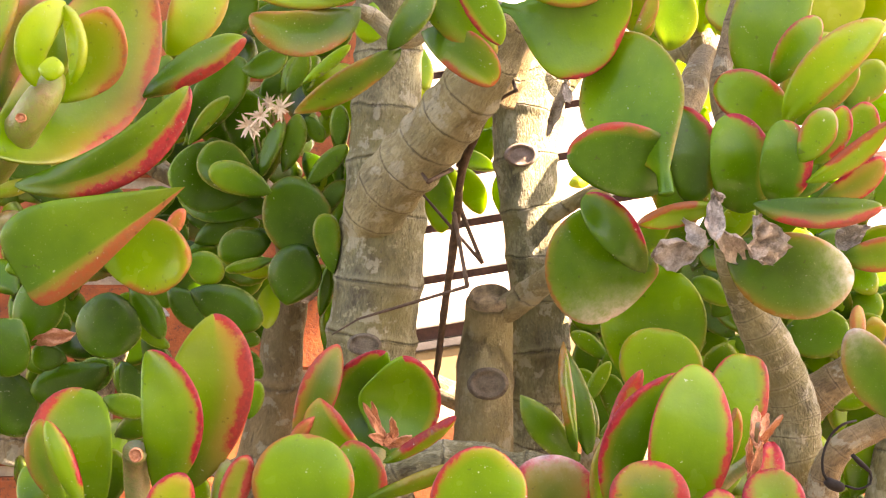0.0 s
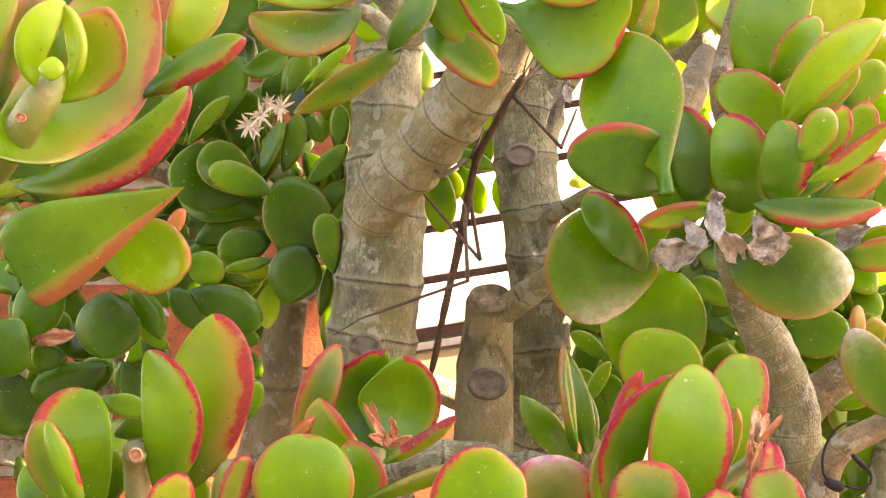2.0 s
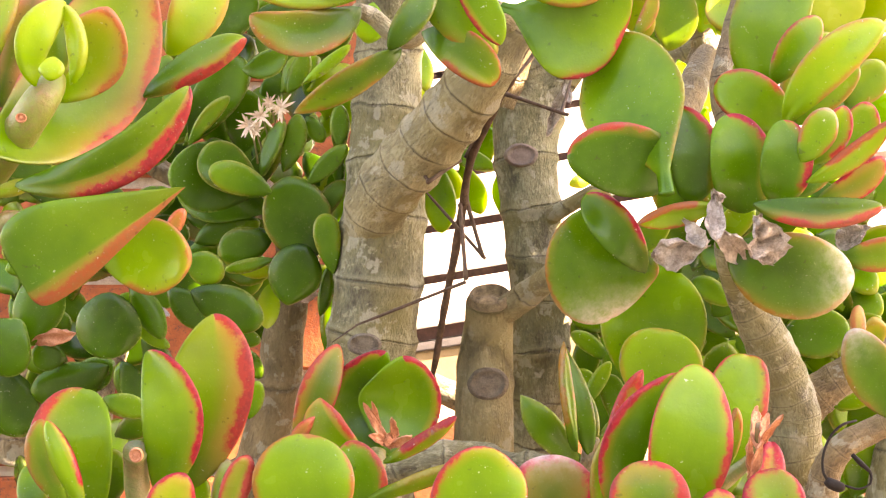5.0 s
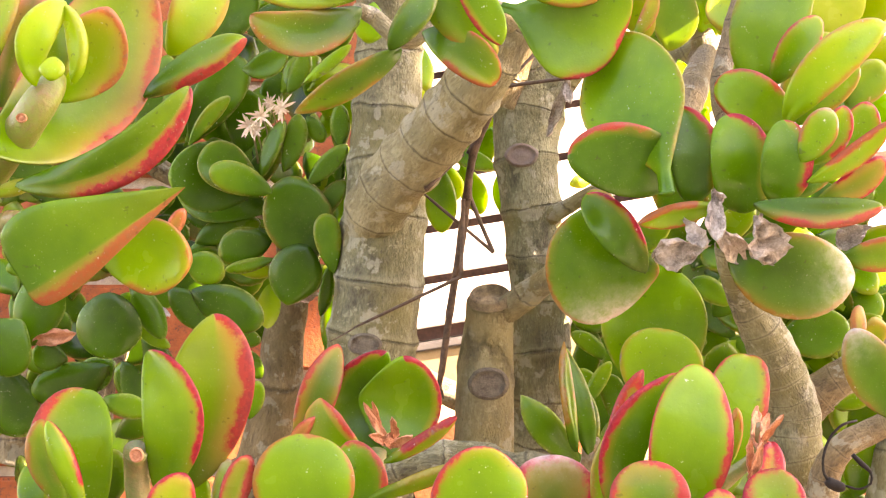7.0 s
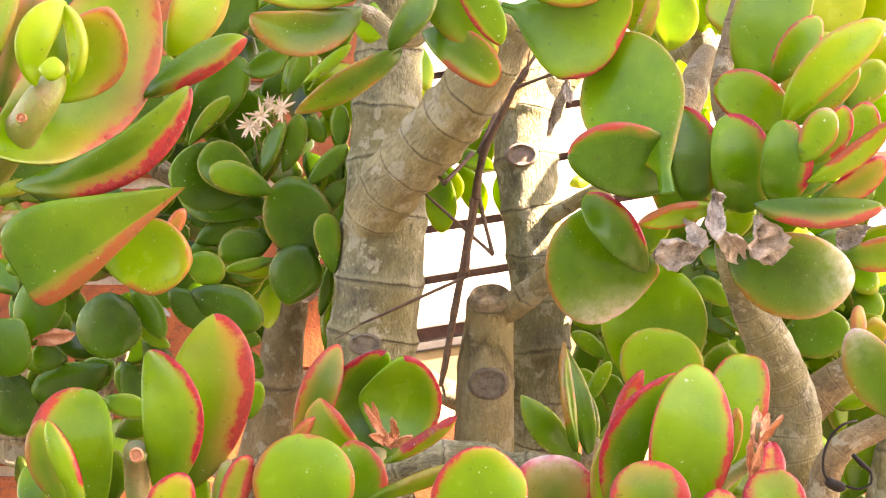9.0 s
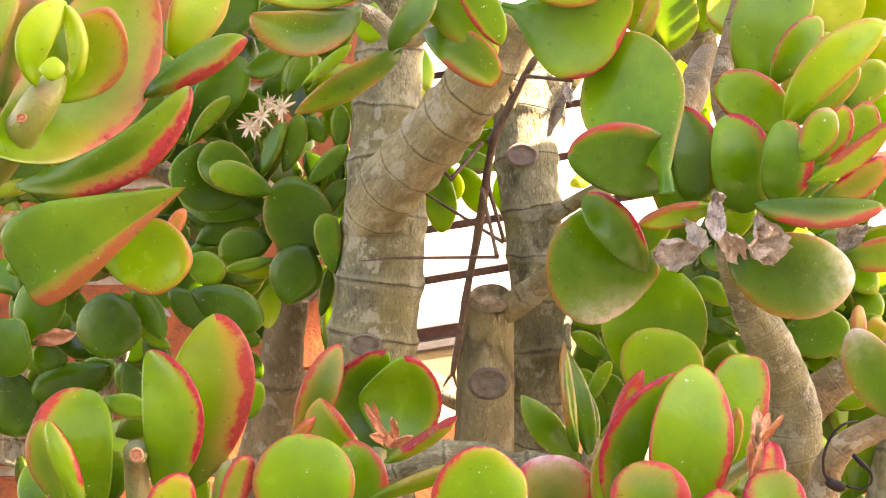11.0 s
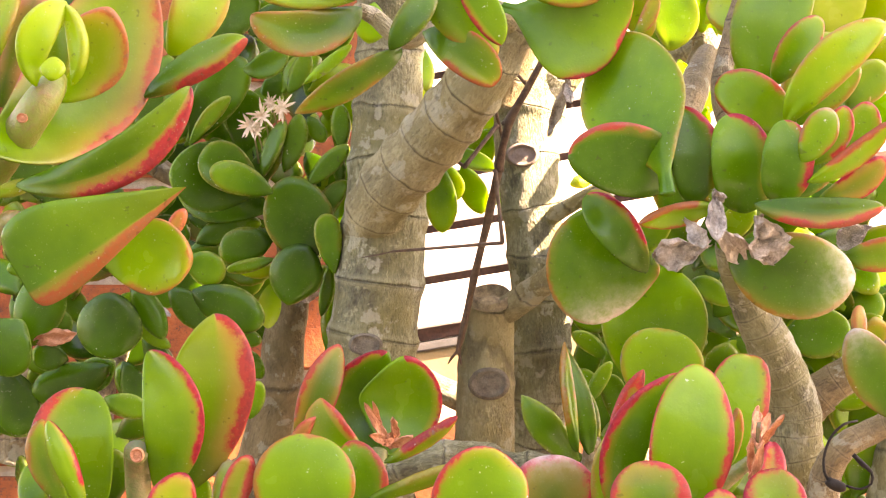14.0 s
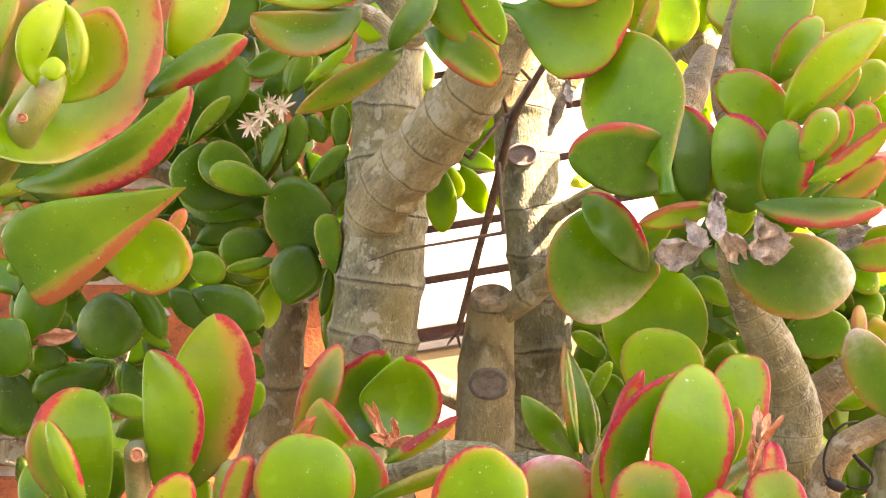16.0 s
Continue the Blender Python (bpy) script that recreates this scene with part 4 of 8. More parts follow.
dry_leaf(stem_r, (0.125, 0.765, 0.9264), (0.1253, 0.7543, 0.9028), 0.0092, 15, curl=0.10, fan=1.5)
dry_leaf(stem_r, (0.1262, 0.763, 0.9107), (0.1439, 0.7785, 0.8955), 0.012, 30, curl=0.10, fan=1.5)
dry_leaf(stem_r, (0.1435, 0.755, 0.9157), (0.1501, 0.76, 0.893), 0.0195, -12, curl=0.10, fan=1.5)
dry_leaf(stem_r, (0.2067, 0.8, 0.9112), (0.1931, 0.8116, 0.9031), 0.0122, 10, curl=0.10, fan=1.5)
dry_leaf(stem_r, (0.1245, 0.762, 0.9276), (0.1273, 0.7663, 0.9207), 0.0073, 0, curl=0.10, fan=1.5)
leaf(stem_r, (0.1281, 0.89, 0.9033), (0.1256, 0.894, 0.966), 0.0366, 5, 0.30, 0.30, 0.00, curl=0.06, cup=0.27, lean=0.1)
leaf(stem_r, (0.1515, 0.885, 0.9094), (0.1537, 0.889, 0.958), 0.0395, 5, 0.30, 0.30, 0.00, curl=0.06, cup=0.44, lean=-0.3)
leaf(stem_r, (0.1821, 0.865, 0.9239), (0.1904, 0.869, 0.9582), 0.0356, 5, 0.35, 0.30, 0.00, curl=0.06, cup=0.22, lean=-0.52)
leaf(stem_r, (0.1928, 0.86, 0.9664), (0.2129, 0.864, 0.9963), 0.0354, 5, 0.45, 0.30, 0.00, curl=0.06, cup=0.28, lean=0.52)
leaf(stem_r, (0.1064, 0.9, 0.9341), (0.1162, 0.904, 0.9621), 0.0278, 5, 0.30, 0.30, 0.00, curl=0.06, cup=0.36, lean=0.41)
leaf(stem_r, (0.1653, 0.87, 0.933), (0.1631, 0.874, 0.972), 0.0328, 5, 0.35, 0.30, 0.00, curl=0.06, cup=0.22, lean=0.21)
leaf(stem_r, (0.1685, 0.974, 1.0002), (0.1841, 0.978, 1.0357), 0.027, 5, 0.50, 0.30, 0.10, curl=0.06, cup=0.48, lean=0.25)
leaf(stem_r, (0.1786, 0.993, 1.0260), (0.1629, 0.997, 1.0537), 0.027, 5, 0.60, 0.30, 0.10, curl=0.06, cup=0.45, lean=0.03)
leaf(stem_r, (0.1736, 0.845, 0.9632), (0.1892, 0.849, 0.9931), 0.0244, 5, 0.45, 0.30, 0.10, curl=0.06, cup=0.30, lean=-0.43)
leaf(stem_r, (0.1896, 0.98, 1.0075), (0.1735, 0.984, 1.0349), 0.0202, 5, 0.50, 0.30, 0.10, curl=0.06, cup=0.44, lean=0.24)
leaf(stem_r, (0.2075, 0.86, 0.9708), (0.2291, 0.864, 0.9977), 0.0207, 5, 0.50, 0.30, 0.10, curl=0.06, cup=0.33, lean=-0.29)
leaf(stem_r, (0.1913, 0.88, 0.9875), (0.2073, 0.884, 1.0151), 0.0211, 5, 0.55, 0.30, 0.10, curl=0.06, cup=0.36, lean=0.18)
leaf(arm_r2, (0.2372, 0.9, 0.848), (0.2325, 0.8941, 0.8636), 0.0131, -20, 0.70, 0.20, 0.30, curl=0.26, cup=0.48, lean=-0.48)
leaf(arm_r2, (0.2141, 0.9, 0.8142), (0.2292, 0.8811, 0.822), 0.0093, -8, 0.60, 0.10, 0.00, curl=0.14, cup=0.24, lean=-0.28)
front_plant = thing("jade_plant", (0, 0.72, 0.45), "young jade plant shoots with glossy red-edged leaves", "plant", "jade plants")
shoot_fl = stem("branch", front_plant, STEM_GREEN, [(-0.124, 0.72, 0.5902, 0.0098), (-0.1276, 0.715, 0.7634, 0.0078), (-0.1306, 0.71, 0.7886, 0.0053), (-0.1308, 0.705, 0.8063, 0.0055), (-0.1295, 0.695, 0.8152, 0.005)], nodes=0.02, rough=0.03)
pad(shoot_fl, (-0.1166, 0.735, 0.7922), (-0.1046, 0.729, 0.8325), (-0.1028, 0.739, 0.8707), 0.0183, 0.0204, 0.43, 0.9, 0.55, lean=1, broad=1.6, cup=0.25, fan=1.15, round_tip=0.58, sweep=-0.15)
pad(shoot_fl, (-0.1226, 0.705, 0.7976), (-0.1143, 0.697, 0.8269), (-0.126, 0.705, 0.8566), 0.012, 0.014, 0.4128, 1, 0.08, lean=1, broad=0.7, cup=0.3, fan=1.1, round_tip=0.6)
pad(shoot_fl, (-0.145, 0.7, 0.7902), (-0.1527, 0.694, 0.816), (-0.153, 0.706, 0.8399), 0.0194, 0.0154, 0.4128, 0.9, 0.1, lean=-1, cup=0.3, fan=1.2, round_tip=0.48)
pad(shoot_fl, (-0.1474, 0.678, 0.7925), (-0.1539, 0.674, 0.8127), (-0.1624, 0.678, 0.8291), 0.0056, 0.0046, 0.5676, 1, 0.1, lean=1, broad=0.8, turn=20, cup=0.1, thick=0.008, round_tip=0.55)
pad(shoot_fl, (-0.1566, 0.69, 0.7929), (-0.1665, 0.69, 0.8106), (-0.1682, 0.693, 0.8287), 0.0069, 0.0062, 0.43, 0.5, 0.1, lean=-0.4, cup=0.2)
pad(shoot_fl, (-0.1145, 0.665, 0.7798), (-0.11, 0.665, 0.7945), (-0.1039, 0.665, 0.8098), 0.0105, 0.0095, 0.5332, 1, 0.35, cup=0.25)
pad(shoot_fl, (-0.1105, 0.745, 0.7755), (-0.11, 0.745, 0.7869), (-0.1089, 0.748, 0.7972), 0.0053, 0.0053, 0.43, 0.1, 0, cup=0.25)
pad(shoot_fl, (-0.0917, 0.69, 0.7823), (-0.0863, 0.69, 0.8), (-0.0809, 0.69, 0.8139), 0.0067, 0.0059, 0.387, 0.9, 0.5, lean=0.5, cup=0.3)
pad(shoot_fl, (-0.0994, 0.72, 0.7797), (-0.0955, 0.72, 0.792), (-0.0953, 0.73, 0.8067), 0.0057, 0.0057, 0.301, 0.3, 0.1, bloom_sheen=0.5, cup=0.3)
pad(shoot_fl, (-0.1757, 0.72, 0.7797), (-0.1782, 0.72, 0.792), (-0.1826, 0.73, 0.8042), 0.0067, 0.0067, 0.258, 0.1, 0, cup=0.3)
pad(shoot_fl, (-0.1536, 0.72, 0.7797), (-0.1548, 0.72, 0.7895), (-0.1582, 0.73, 0.7985), 0.0067, 0.0078, 0.43, 0.1, 0, cup=0.3)
part("leaf_scar", disc_bm(0.0028, 0.0028, 0.001, 6), DRY_RED, shoot_fl, "round pink leaf scar", (-0.1277, 0.687, 0.8143))
shoot_fc = stem("branch", front_plant, STEM_GREEN, [(-0.0374, 0.76, 0.573, 0.0104), (-0.0359, 0.755, 0.7558, 0.0072), (-0.0331, 0.75, 0.7875, 0.0056), (-0.0303, 0.765, 0.8061, 0.0042)], nodes=0.02, rough=0.03)
pad(shoot_fc, (-0.0694, 0.8, 0.8005), (-0.0615, 0.796, 0.8282), (-0.051, 0.806, 0.8532), 0.0089, 0.01, 0.2924, 0.8, 0.3, lean=-0.5, cup=0.3, fan=1.15, round_tip=0.6)
pad(shoot_fc, (-0.0255, 0.795, 0.8003), (-0.0393, 0.809, 0.8223), (-0.0274, 0.795, 0.8503), 0.0174, 0.0163, 0.3612, 1, 0, lean=-1, broad=0.6, cup=0.25, fan=1.15, round_tip=0.55)
pad(shoot_fc, (-0.0252, 0.785, 0.801), (-0.0185, 0.795, 0.8247), (-0.0193, 0.785, 0.8485), 0.0228, 0.0177, 0.3612, 1, 0, lean=1, broad=0.5, cup=0.2, fan=1.1, round_tip=0.48)
pad(shoot_fc, (-0.0354, 0.745, 0.8066), (-0.0485, 0.739, 0.8199), (-0.0555, 0.745, 0.8328), 0.0133, 0.0058, 0.3612, 0.85, 0.4, lean=0.5, cup=0.3, fan=1.1, round_tip=0.8, rag=0.05)
pad(shoot_fc, (-0.0701, 0.735, 0.8086), (-0.0638, 0.735, 0.8174), (-0.057, 0.735, 0.8256), 0.0037, 0.0029, 0.344, 0.7, 0.9, cup=0.3, round_tip=0.8)
pad(shoot_fc, (-0.0583, 0.685, 0.7762), (-0.0571, 0.685, 0.7996), (-0.0536, 0.691, 0.8221), 0.0226, 0.0202, 0.4128, 0.6, 0, cup=0.15, fan=1.25, round_tip=0.45)
pad(shoot_fc, (-0.0352, 0.715, 0.7756), (-0.0352, 0.715, 0.7964), (-0.0424, 0.721, 0.8157), 0.0108, 0.0118, 0.2838, 0.85, 0, lean=0.6, cup=0.25, rag=0.05)
pad(shoot_fc, (-0.0268, 0.74, 0.8047), (-0.0101, 0.736, 0.8147), (0.0058, 0.732, 0.8259), 0.0026, 0.0045, 0.473, 0.95, 0.05, lean=-0.5, turn=30, cup=0.2, round_tip=0.7, thick=0.006)
pad(shoot_fc, (-0.0321, 0.7, 0.794), (-0.0086, 0.696, 0.8032), (0.0099, 0.692, 0.8099), 0.0037, 0.0042, 0.344, 0.25, 0.1, turn=30, cup=0.2, round_tip=0.75, thick=0.006)
pad(shoot_fc, (0.0147, 0.65, 0.778), (0.0173, 0.65, 0.7969), (0.0296, 0.656, 0.8132), 0.0245, 0.0135, 0.4988, 0.95, 0, lean=-0.2, cup=0.2, fan=1.25, round_tip=0.42)
pad(shoot_fc, (0.0501, 0.73, 0.7655), (0.0477, 0.73, 0.7892), (0.0457, 0.734, 0.8084), 0.0194, 0.0199, 0.1892, 1, 0.25, broad=3, bloom_sheen=0.6, cup=0.2, rag=0.06)
dry_leaf(shoot_fc, (-0.0244, 0.76, 0.808), (-0.0371, 0.7539, 0.8302), 0.0044, 20, DRY_RED, curl=0.14, fan=0.9)
dry_leaf(shoot_fc, (-0.0217, 0.755, 0.8125), (-0.0239, 0.7446, 0.8252), 0.0038, 20, DRY_RED, curl=0.22, fan=0.9)
dry_leaf(shoot_fc, (-0.0241, 0.75, 0.8105), (-0.0138, 0.7455, 0.8162), 0.0044, 20, DRY_RED, curl=0.16, fan=0.9)
dry_leaf(shoot_fc, (-0.0242, 0.752, 0.8116), (-0.0341, 0.7442, 0.8163), 0.0049, 20, DRY_RED, curl=0.22, fan=0.9)
dry_leaf(shoot_fc, (-0.0266, 0.748, 0.8108), (-0.0217, 0.7543, 0.8173), 0.0054, 20, DRY_RED, curl=0.16, fan=0.9)
dry_leaf(shoot_fc, (-0.0294, 0.768, 0.8163), (-0.0329, 0.752, 0.8314), 0.0028, 20, DRY_RED, curl=0.11, fan=0.9)
shoot_fr = stem("branch", front_plant, STEM_GREEN, [(0.1052, 0.74, 0.5816, 0.0101), (0.1063, 0.73, 0.7605, 0.0075), (0.1085, 0.72, 0.7871, 0.0059), (0.1306, 0.7, 0.8117, 0.0024), (0.1333, 0.695, 0.8266, 0.0019)], nodes=0.02, rough=0.03)
pad(shoot_fr, (0.0981, 0.69, 0.7823), (0.0996, 0.684, 0.8196), (0.1083, 0.698, 0.8506), 0.0152, 0.0196, 0.516, 0.95, 0, lean=0.5, cup=0.2, fan=1.05, round_tip=0.5)
pad(shoot_fr, (0.0785, 0.705, 0.7834), (0.0774, 0.699, 0.8166), (0.0995, 0.705, 0.8472), 0.011, 0.0085, 0.3096, 1, 0.05, lean=-1, broad=0.7, cup=0.3, fan=1.05, round_tip=0.75)
pad(shoot_fr, (0.0679, 0.72, 0.7797), (0.0684, 0.72, 0.8018), (0.0741, 0.72, 0.8215), 0.0047, 0.0057, 0.43, 0.3, 0.1, cup=0.3)
pad(shoot_fr, (0.0728, 0.75, 0.808), (0.082, 0.75, 0.829), (0.0905, 0.75, 0.8454), 0.0046, 0.0048, 0.3096, 0.9, 0.2, broad=2, cup=0.3, round_tip=0.7)
pad(shoot_fr, (0.0819, 0.655, 0.7805), (0.0819, 0.655, 0.7984), (0.0816, 0.661, 0.8151), 0.0165, 0.016, 0.3096, 0.9, 0.1, broad=2, cup=0.2, round_tip=0.45)
pad(shoot_fr, (0.1284, 0.75, 0.7875), (0.1323, 0.75, 0.8221), (0.1394, 0.758, 0.8513), 0.0167, 0.0135, 0.4472, 0.9, 0, lean=0.5, cup=0.25, fan=1.25, round_tip=0.34, sweep=-0.2)
pad(shoot_fr, (0.1233, 0.72, 0.8043), (0.1265, 0.72, 0.8178), (0.1277, 0.72, 0.8309), 0.0031, 0.0034, 0.516, 0.6, 0.1, cup=0.3)
pad(shoot_fr, (0.1306, 0.7, 0.7878), (0.1373, 0.7, 0.8022), (0.1405, 0.71, 0.8168), 0.007, 0.0065, 0.3612, 1, 0.3, broad=2.5, cup=0.25)
pad(shoot_fr, (0.1319, 0.67, 0.7777), (0.1333, 0.67, 0.7949), (0.1324, 0.676, 0.8097), 0.013, 0.0135, 0.43, 1, 0.15, broad=1.8, cup=0.2, round_tip=0.45)
pad(shoot_fr, (0.1096, 0.66, 0.7829), (0.1101, 0.66, 0.7931), (0.1117, 0.664, 0.8033), 0.009, 0.0085, 0.43, 1, 0.2, broad=2, cup=0.2)
dry_leaf(shoot_fr, (0.1311, 0.69, 0.8177), (0.1391, 0.6774, 0.8331), 0.0035, 20, DRY_RED, curl=0.15, fan=0.9)
dry_leaf(shoot_fr, (0.131, 0.692, 0.8151), (0.1328, 0.7118, 0.8302), 0.0055, 20, DRY_RED, curl=0.31, fan=0.9)
dry_leaf(shoot_fr, (0.1284, 0.688, 0.8038), (0.1241, 0.6776, 0.8238), 0.004, 20, DRY_RED, curl=0.28, fan=0.9)
dry_leaf(shoot_fr, (0.1313, 0.685, 0.8183), (0.1358, 0.6996, 0.8297), 0.0045, 20, DRY_RED, curl=0.24, fan=0.9)
dry_leaf(shoot_fr, (0.1265, 0.684, 0.802), (0.1297, 0.6767, 0.8216), 0.0045, 20, DRY_RED, curl=0.13, fan=0.9)
shoot_fm = stem("branch", front_plant, BARK_DARK, [(0.0811, 0.83, 0.5429, 0.0113), (0.0773, 0.82, 0.7433, 0.0084), (0.0736, 0.81, 0.784, 0.0066), (0.0714, 0.8, 0.8073, 0.0044)], nodes=0.02, rough=0.03)
pad(shoot_fm, (0.0656, 0.8, 0.7969), (0.0499, 0.794, 0.814), (0.0373, 0.796, 0.8298), 0.0085, 0.0074, 0.2236, 0.05, 0.03, cup=0.3, round_tip=0.9, fan=1.1)
pad(shoot_fm, (0.0628, 0.785, 0.8037), (0.0585, 0.785, 0.83), (0.0576, 0.795, 0.8554), 0.0031, 0.0037, 0.344, 0.45, 0, lean=0.8, turn=35, cup=0.2, round_tip=0.9, fan=0.95)
pad(shoot_fm, (0.0705, 0.8, 0.8005), (0.0662, 0.8, 0.8265), (0.0592, 0.81, 0.8532), 0.0057, 0.0057, 0.2064, 0.1, 0, cup=0.3, round_tip=1.0, fan=0.9)
pad(shoot_fm, (0.0723, 0.81, 0.7965), (0.0725, 0.81, 0.8145), (0.0701, 0.82, 0.8308), 0.0041, 0.0041, 0.172, 0.1, 0, cup=0.3, round_tip=0.8)
shoot_nl = stem("branch", front_plant, STEM_WAXY, [(-0.2028, 0.675, 0.9048, 0.0069), (-0.1910, 0.670, 0.9197, 0.0069), (-0.1782, 0.665, 0.9357, 0.0068), (-0.1674, 0.655, 0.9468, 0.0074), (-0.1600, 0.652, 0.9564, 0.0071), (-0.1558, 0.655, 0.9634, 0.0060), (-0.1547, 0.660, 0.9679, 0.0041)], nodes=0.016, rough=0.08)
pad(shoot_nl, (-0.1769, 0.636, 0.9389), (-0.1499, 0.692, 0.9646), (-0.1322, 0.706, 1.0233), 0.0273, 0.0243, 0.494, 0.7, 0.42, lean=0.6, broad=1.6, cup=0.2, fan=1.2)
pad(shoot_nl, (-0.1573, 0.668, 0.9596), (-0.1435, 0.673, 0.978), (-0.135, 0.663, 0.9968), 0.0145, 0.0159, 0.779, 0.6, 0.5, lean=0.4, cup=0.35, fan=1.2)
pad(shoot_nl, (-0.1597, 0.647, 0.9639), (-0.1595, 0.643, 0.982), (-0.1491, 0.653, 0.9966), 0.0078, 0.0074, 0.703, 0.05, 0, turn=28, cup=0.35, thick=0.006)
pad(shoot_nl, (-0.1457, 0.65, 0.9646), (-0.1422, 0.646, 0.9797), (-0.1495, 0.654, 0.9963), 0.0046, 0.0044, 0.665, 0.1, 0, turn=-28, cup=0.35, thick=0.006)
pad(shoot_nl, (-0.1552, 0.662, 0.9658), (-0.1539, 0.662, 0.9772), (-0.1543, 0.666, 0.9924), 0.0062, 0.0062, 0.475, 0.1, 0.1, cup=0.4)
pad(shoot_nl, (-0.1499, 0.632, 0.9646), (-0.1497, 0.632, 0.968), (-0.1502, 0.636, 0.9717), 0.005, 0.005, 0.665, 0, 0, cup=0.1)
pad(shoot_nl, (-0.1956, 0.73, 0.9626), (-0.1881, 0.73, 0.9901), (-0.178, 0.74, 1.0191), 0.0105, 0.0105, 0.2375, 0.3, 1, cup=0.2)
pad(shoot_nl, (-0.194, 0.715, 0.9809), (-0.1904, 0.715, 0.998), (-0.1863, 0.725, 1.0142), 0.0056, 0.0046, 0.57, 0.3, 0.2, cup=0.2)
pad(shoot_nl, (-0.1688, 0.655, 0.9257), (-0.1257, 0.643, 0.9349), (-0.0984, 0.64, 0.963), 0.0088, 0.0097, 0.399, 0.95, 0.25, turn=10, lean=1, broad=1.8, cup=0.3, fan=1.1, round_tip=0.52, foot=0.5)
pad(shoot_nl, (-0.1247, 0.69, 0.9634), (-0.1016, 0.685, 0.9761), (-0.0811, 0.68, 0.9867), 0.0081, 0.0074, 0.4275, 0.9, 0.25, turn=-18, lean=1, broad=0.8, cup=0.2, fan=1.15, round_tip=0.6, thick=0.008)
pad(shoot_nl, (-0.1201, 0.72, 0.9849), (-0.108, 0.72, 1.0036), (-0.1033, 0.73, 1.025), 0.0109, 0.0134, 0.741, 0.3, 0.2, cup=0.3)
pad(shoot_nl, (-0.1605, 0.64, 0.884), (-0.1276, 0.634, 0.905), (-0.0984, 0.63, 0.9237), 0.0268, 0.01, 0.437, 0.6, 0.38, fan=0.38, round_tip=0.95, foot=0.45, cup=0.06, thick=0.006, bare=0, lean=1, broad=1.5)
pad(shoot_nl, (-0.1433, 0.7, 0.8931), (-0.1249, 0.7, 0.895), (-0.1059, 0.695, 0.896), 0.0181, 0.0146, 0.589, 0.6, 0.08, cup=0.25, fan=1.25, round_tip=0.45)
pad(shoot_nl, (-0.1178, 0.712, 0.9039), (-0.1153, 0.712, 0.9105), (-0.1114, 0.712, 0.9173), 0.0036, 0.0036, 0.475, 0.5, 1, cup=0.3)
pad(shoot_nl, (-0.1805, 0.75, 0.9167), (-0.1651, 0.75, 0.9177), (-0.1517, 0.75, 0.9213), 0.0032, 0.0038, 0.912, 0, 0, cup=0.3)
pad(shoot_nl, (-0.1497, 0.68, 0.9328), (-0.1427, 0.68, 0.9397), (-0.1362, 0.68, 0.9467), 0.0034, 0.0039, 0.38, 0.8, 1, cup=0.3)
pad(shoot_nl, (-0.1624, 0.7, 0.9337), (-0.1469, 0.7, 0.938), (-0.1313, 0.7, 0.9481), 0.004, 0.0055, 0.38, 0.1, 0.1, cup=0.3)
pad(shoot_nl, (-0.1814, 0.66, 0.9217), (-0.1723, 0.66, 0.9239), (-0.1633, 0.66, 0.9268), 0.0033, 0.0033, 0.57, 0.1, 0.1, cup=0.3)
part("leaf_scar", disc_bm(0.0022, 0.0018, 0.0012, 8), DRY_RED, shoot_nl, "round pink leaf scar", (-0.1648, 0.6455, 0.9512))
shoot_nl2 = stem("branch", front_plant, STEM_GREEN, [(-0.2235, 0.7, 0.8811, 0.0057), (-0.1906, 0.685, 0.9026, 0.0052), (-0.1772, 0.67, 0.9105, 0.0046), (-0.1706, 0.662, 0.9127, 0.0027)], nodes=0.012, rough=0.05)
back_plant = thing("jade_plant", (-0.12, 1.1, 0.45), "bushy jade plant with small dark green leaves and dried star flowers", "plant", "jade plants")
trunk_c = stem("trunk", back_plant, BARK_DARK, [(-0.1417, 1.08, 0.343, 0.0221), (-0.1307, 1.08, 0.6937, 0.0185), (-0.1189, 1.08, 0.7638, 0.0159), (-0.1078, 1.08, 0.8044, 0.0148), (-0.1048, 1.08, 0.8413, 0.0137), (-0.0988, 1.075, 0.8673, 0.0107), (-0.102, 1.07, 0.9004, 0.0066), (-0.1101, 1.06, 0.9293, 0.0043)], nodes=0.062, rough=0.03, swell=0.11)
pad(trunk_c, (-0.1159, 1, 0.9328), (-0.1408, 1, 0.9407), (-0.1648, 0.99, 0.9436), 0.0194, 0.0237, 0.1462, 0, 0, cup=0.15, round_tip=0.5)
pad(trunk_c, (-0.1084, 0.985, 0.9313), (-0.1293, 0.985, 0.9475), (-0.1444, 0.985, 0.9582), 0.0134, 0.0148, 0.2236, 0.1, 0, cup=0.3, round_tip=0.48)
pad(trunk_c, (-0.1006, 0.968, 0.9328), (-0.1191, 0.968, 0.9407), (-0.1373, 0.968, 0.946), 0.0094, 0.0097, 0.3268, 0.1, 0, cup=0.15, round_tip=0.45)
pad(trunk_c, (-0.0768, 0.985, 0.8943), (-0.0869, 0.985, 0.9185), (-0.0869, 0.985, 0.9434), 0.0205, 0.0212, 0.1548, 0.15, 0, cup=0.1, fan=1.1, round_tip=0.5)
pad(trunk_c, (-0.0742, 0.992, 0.9139), (-0.0685, 0.992, 0.9302), (-0.0576, 0.992, 0.9403), 0.0057, 0.0071, 0.258, 0.1, 0, cup=0.3)
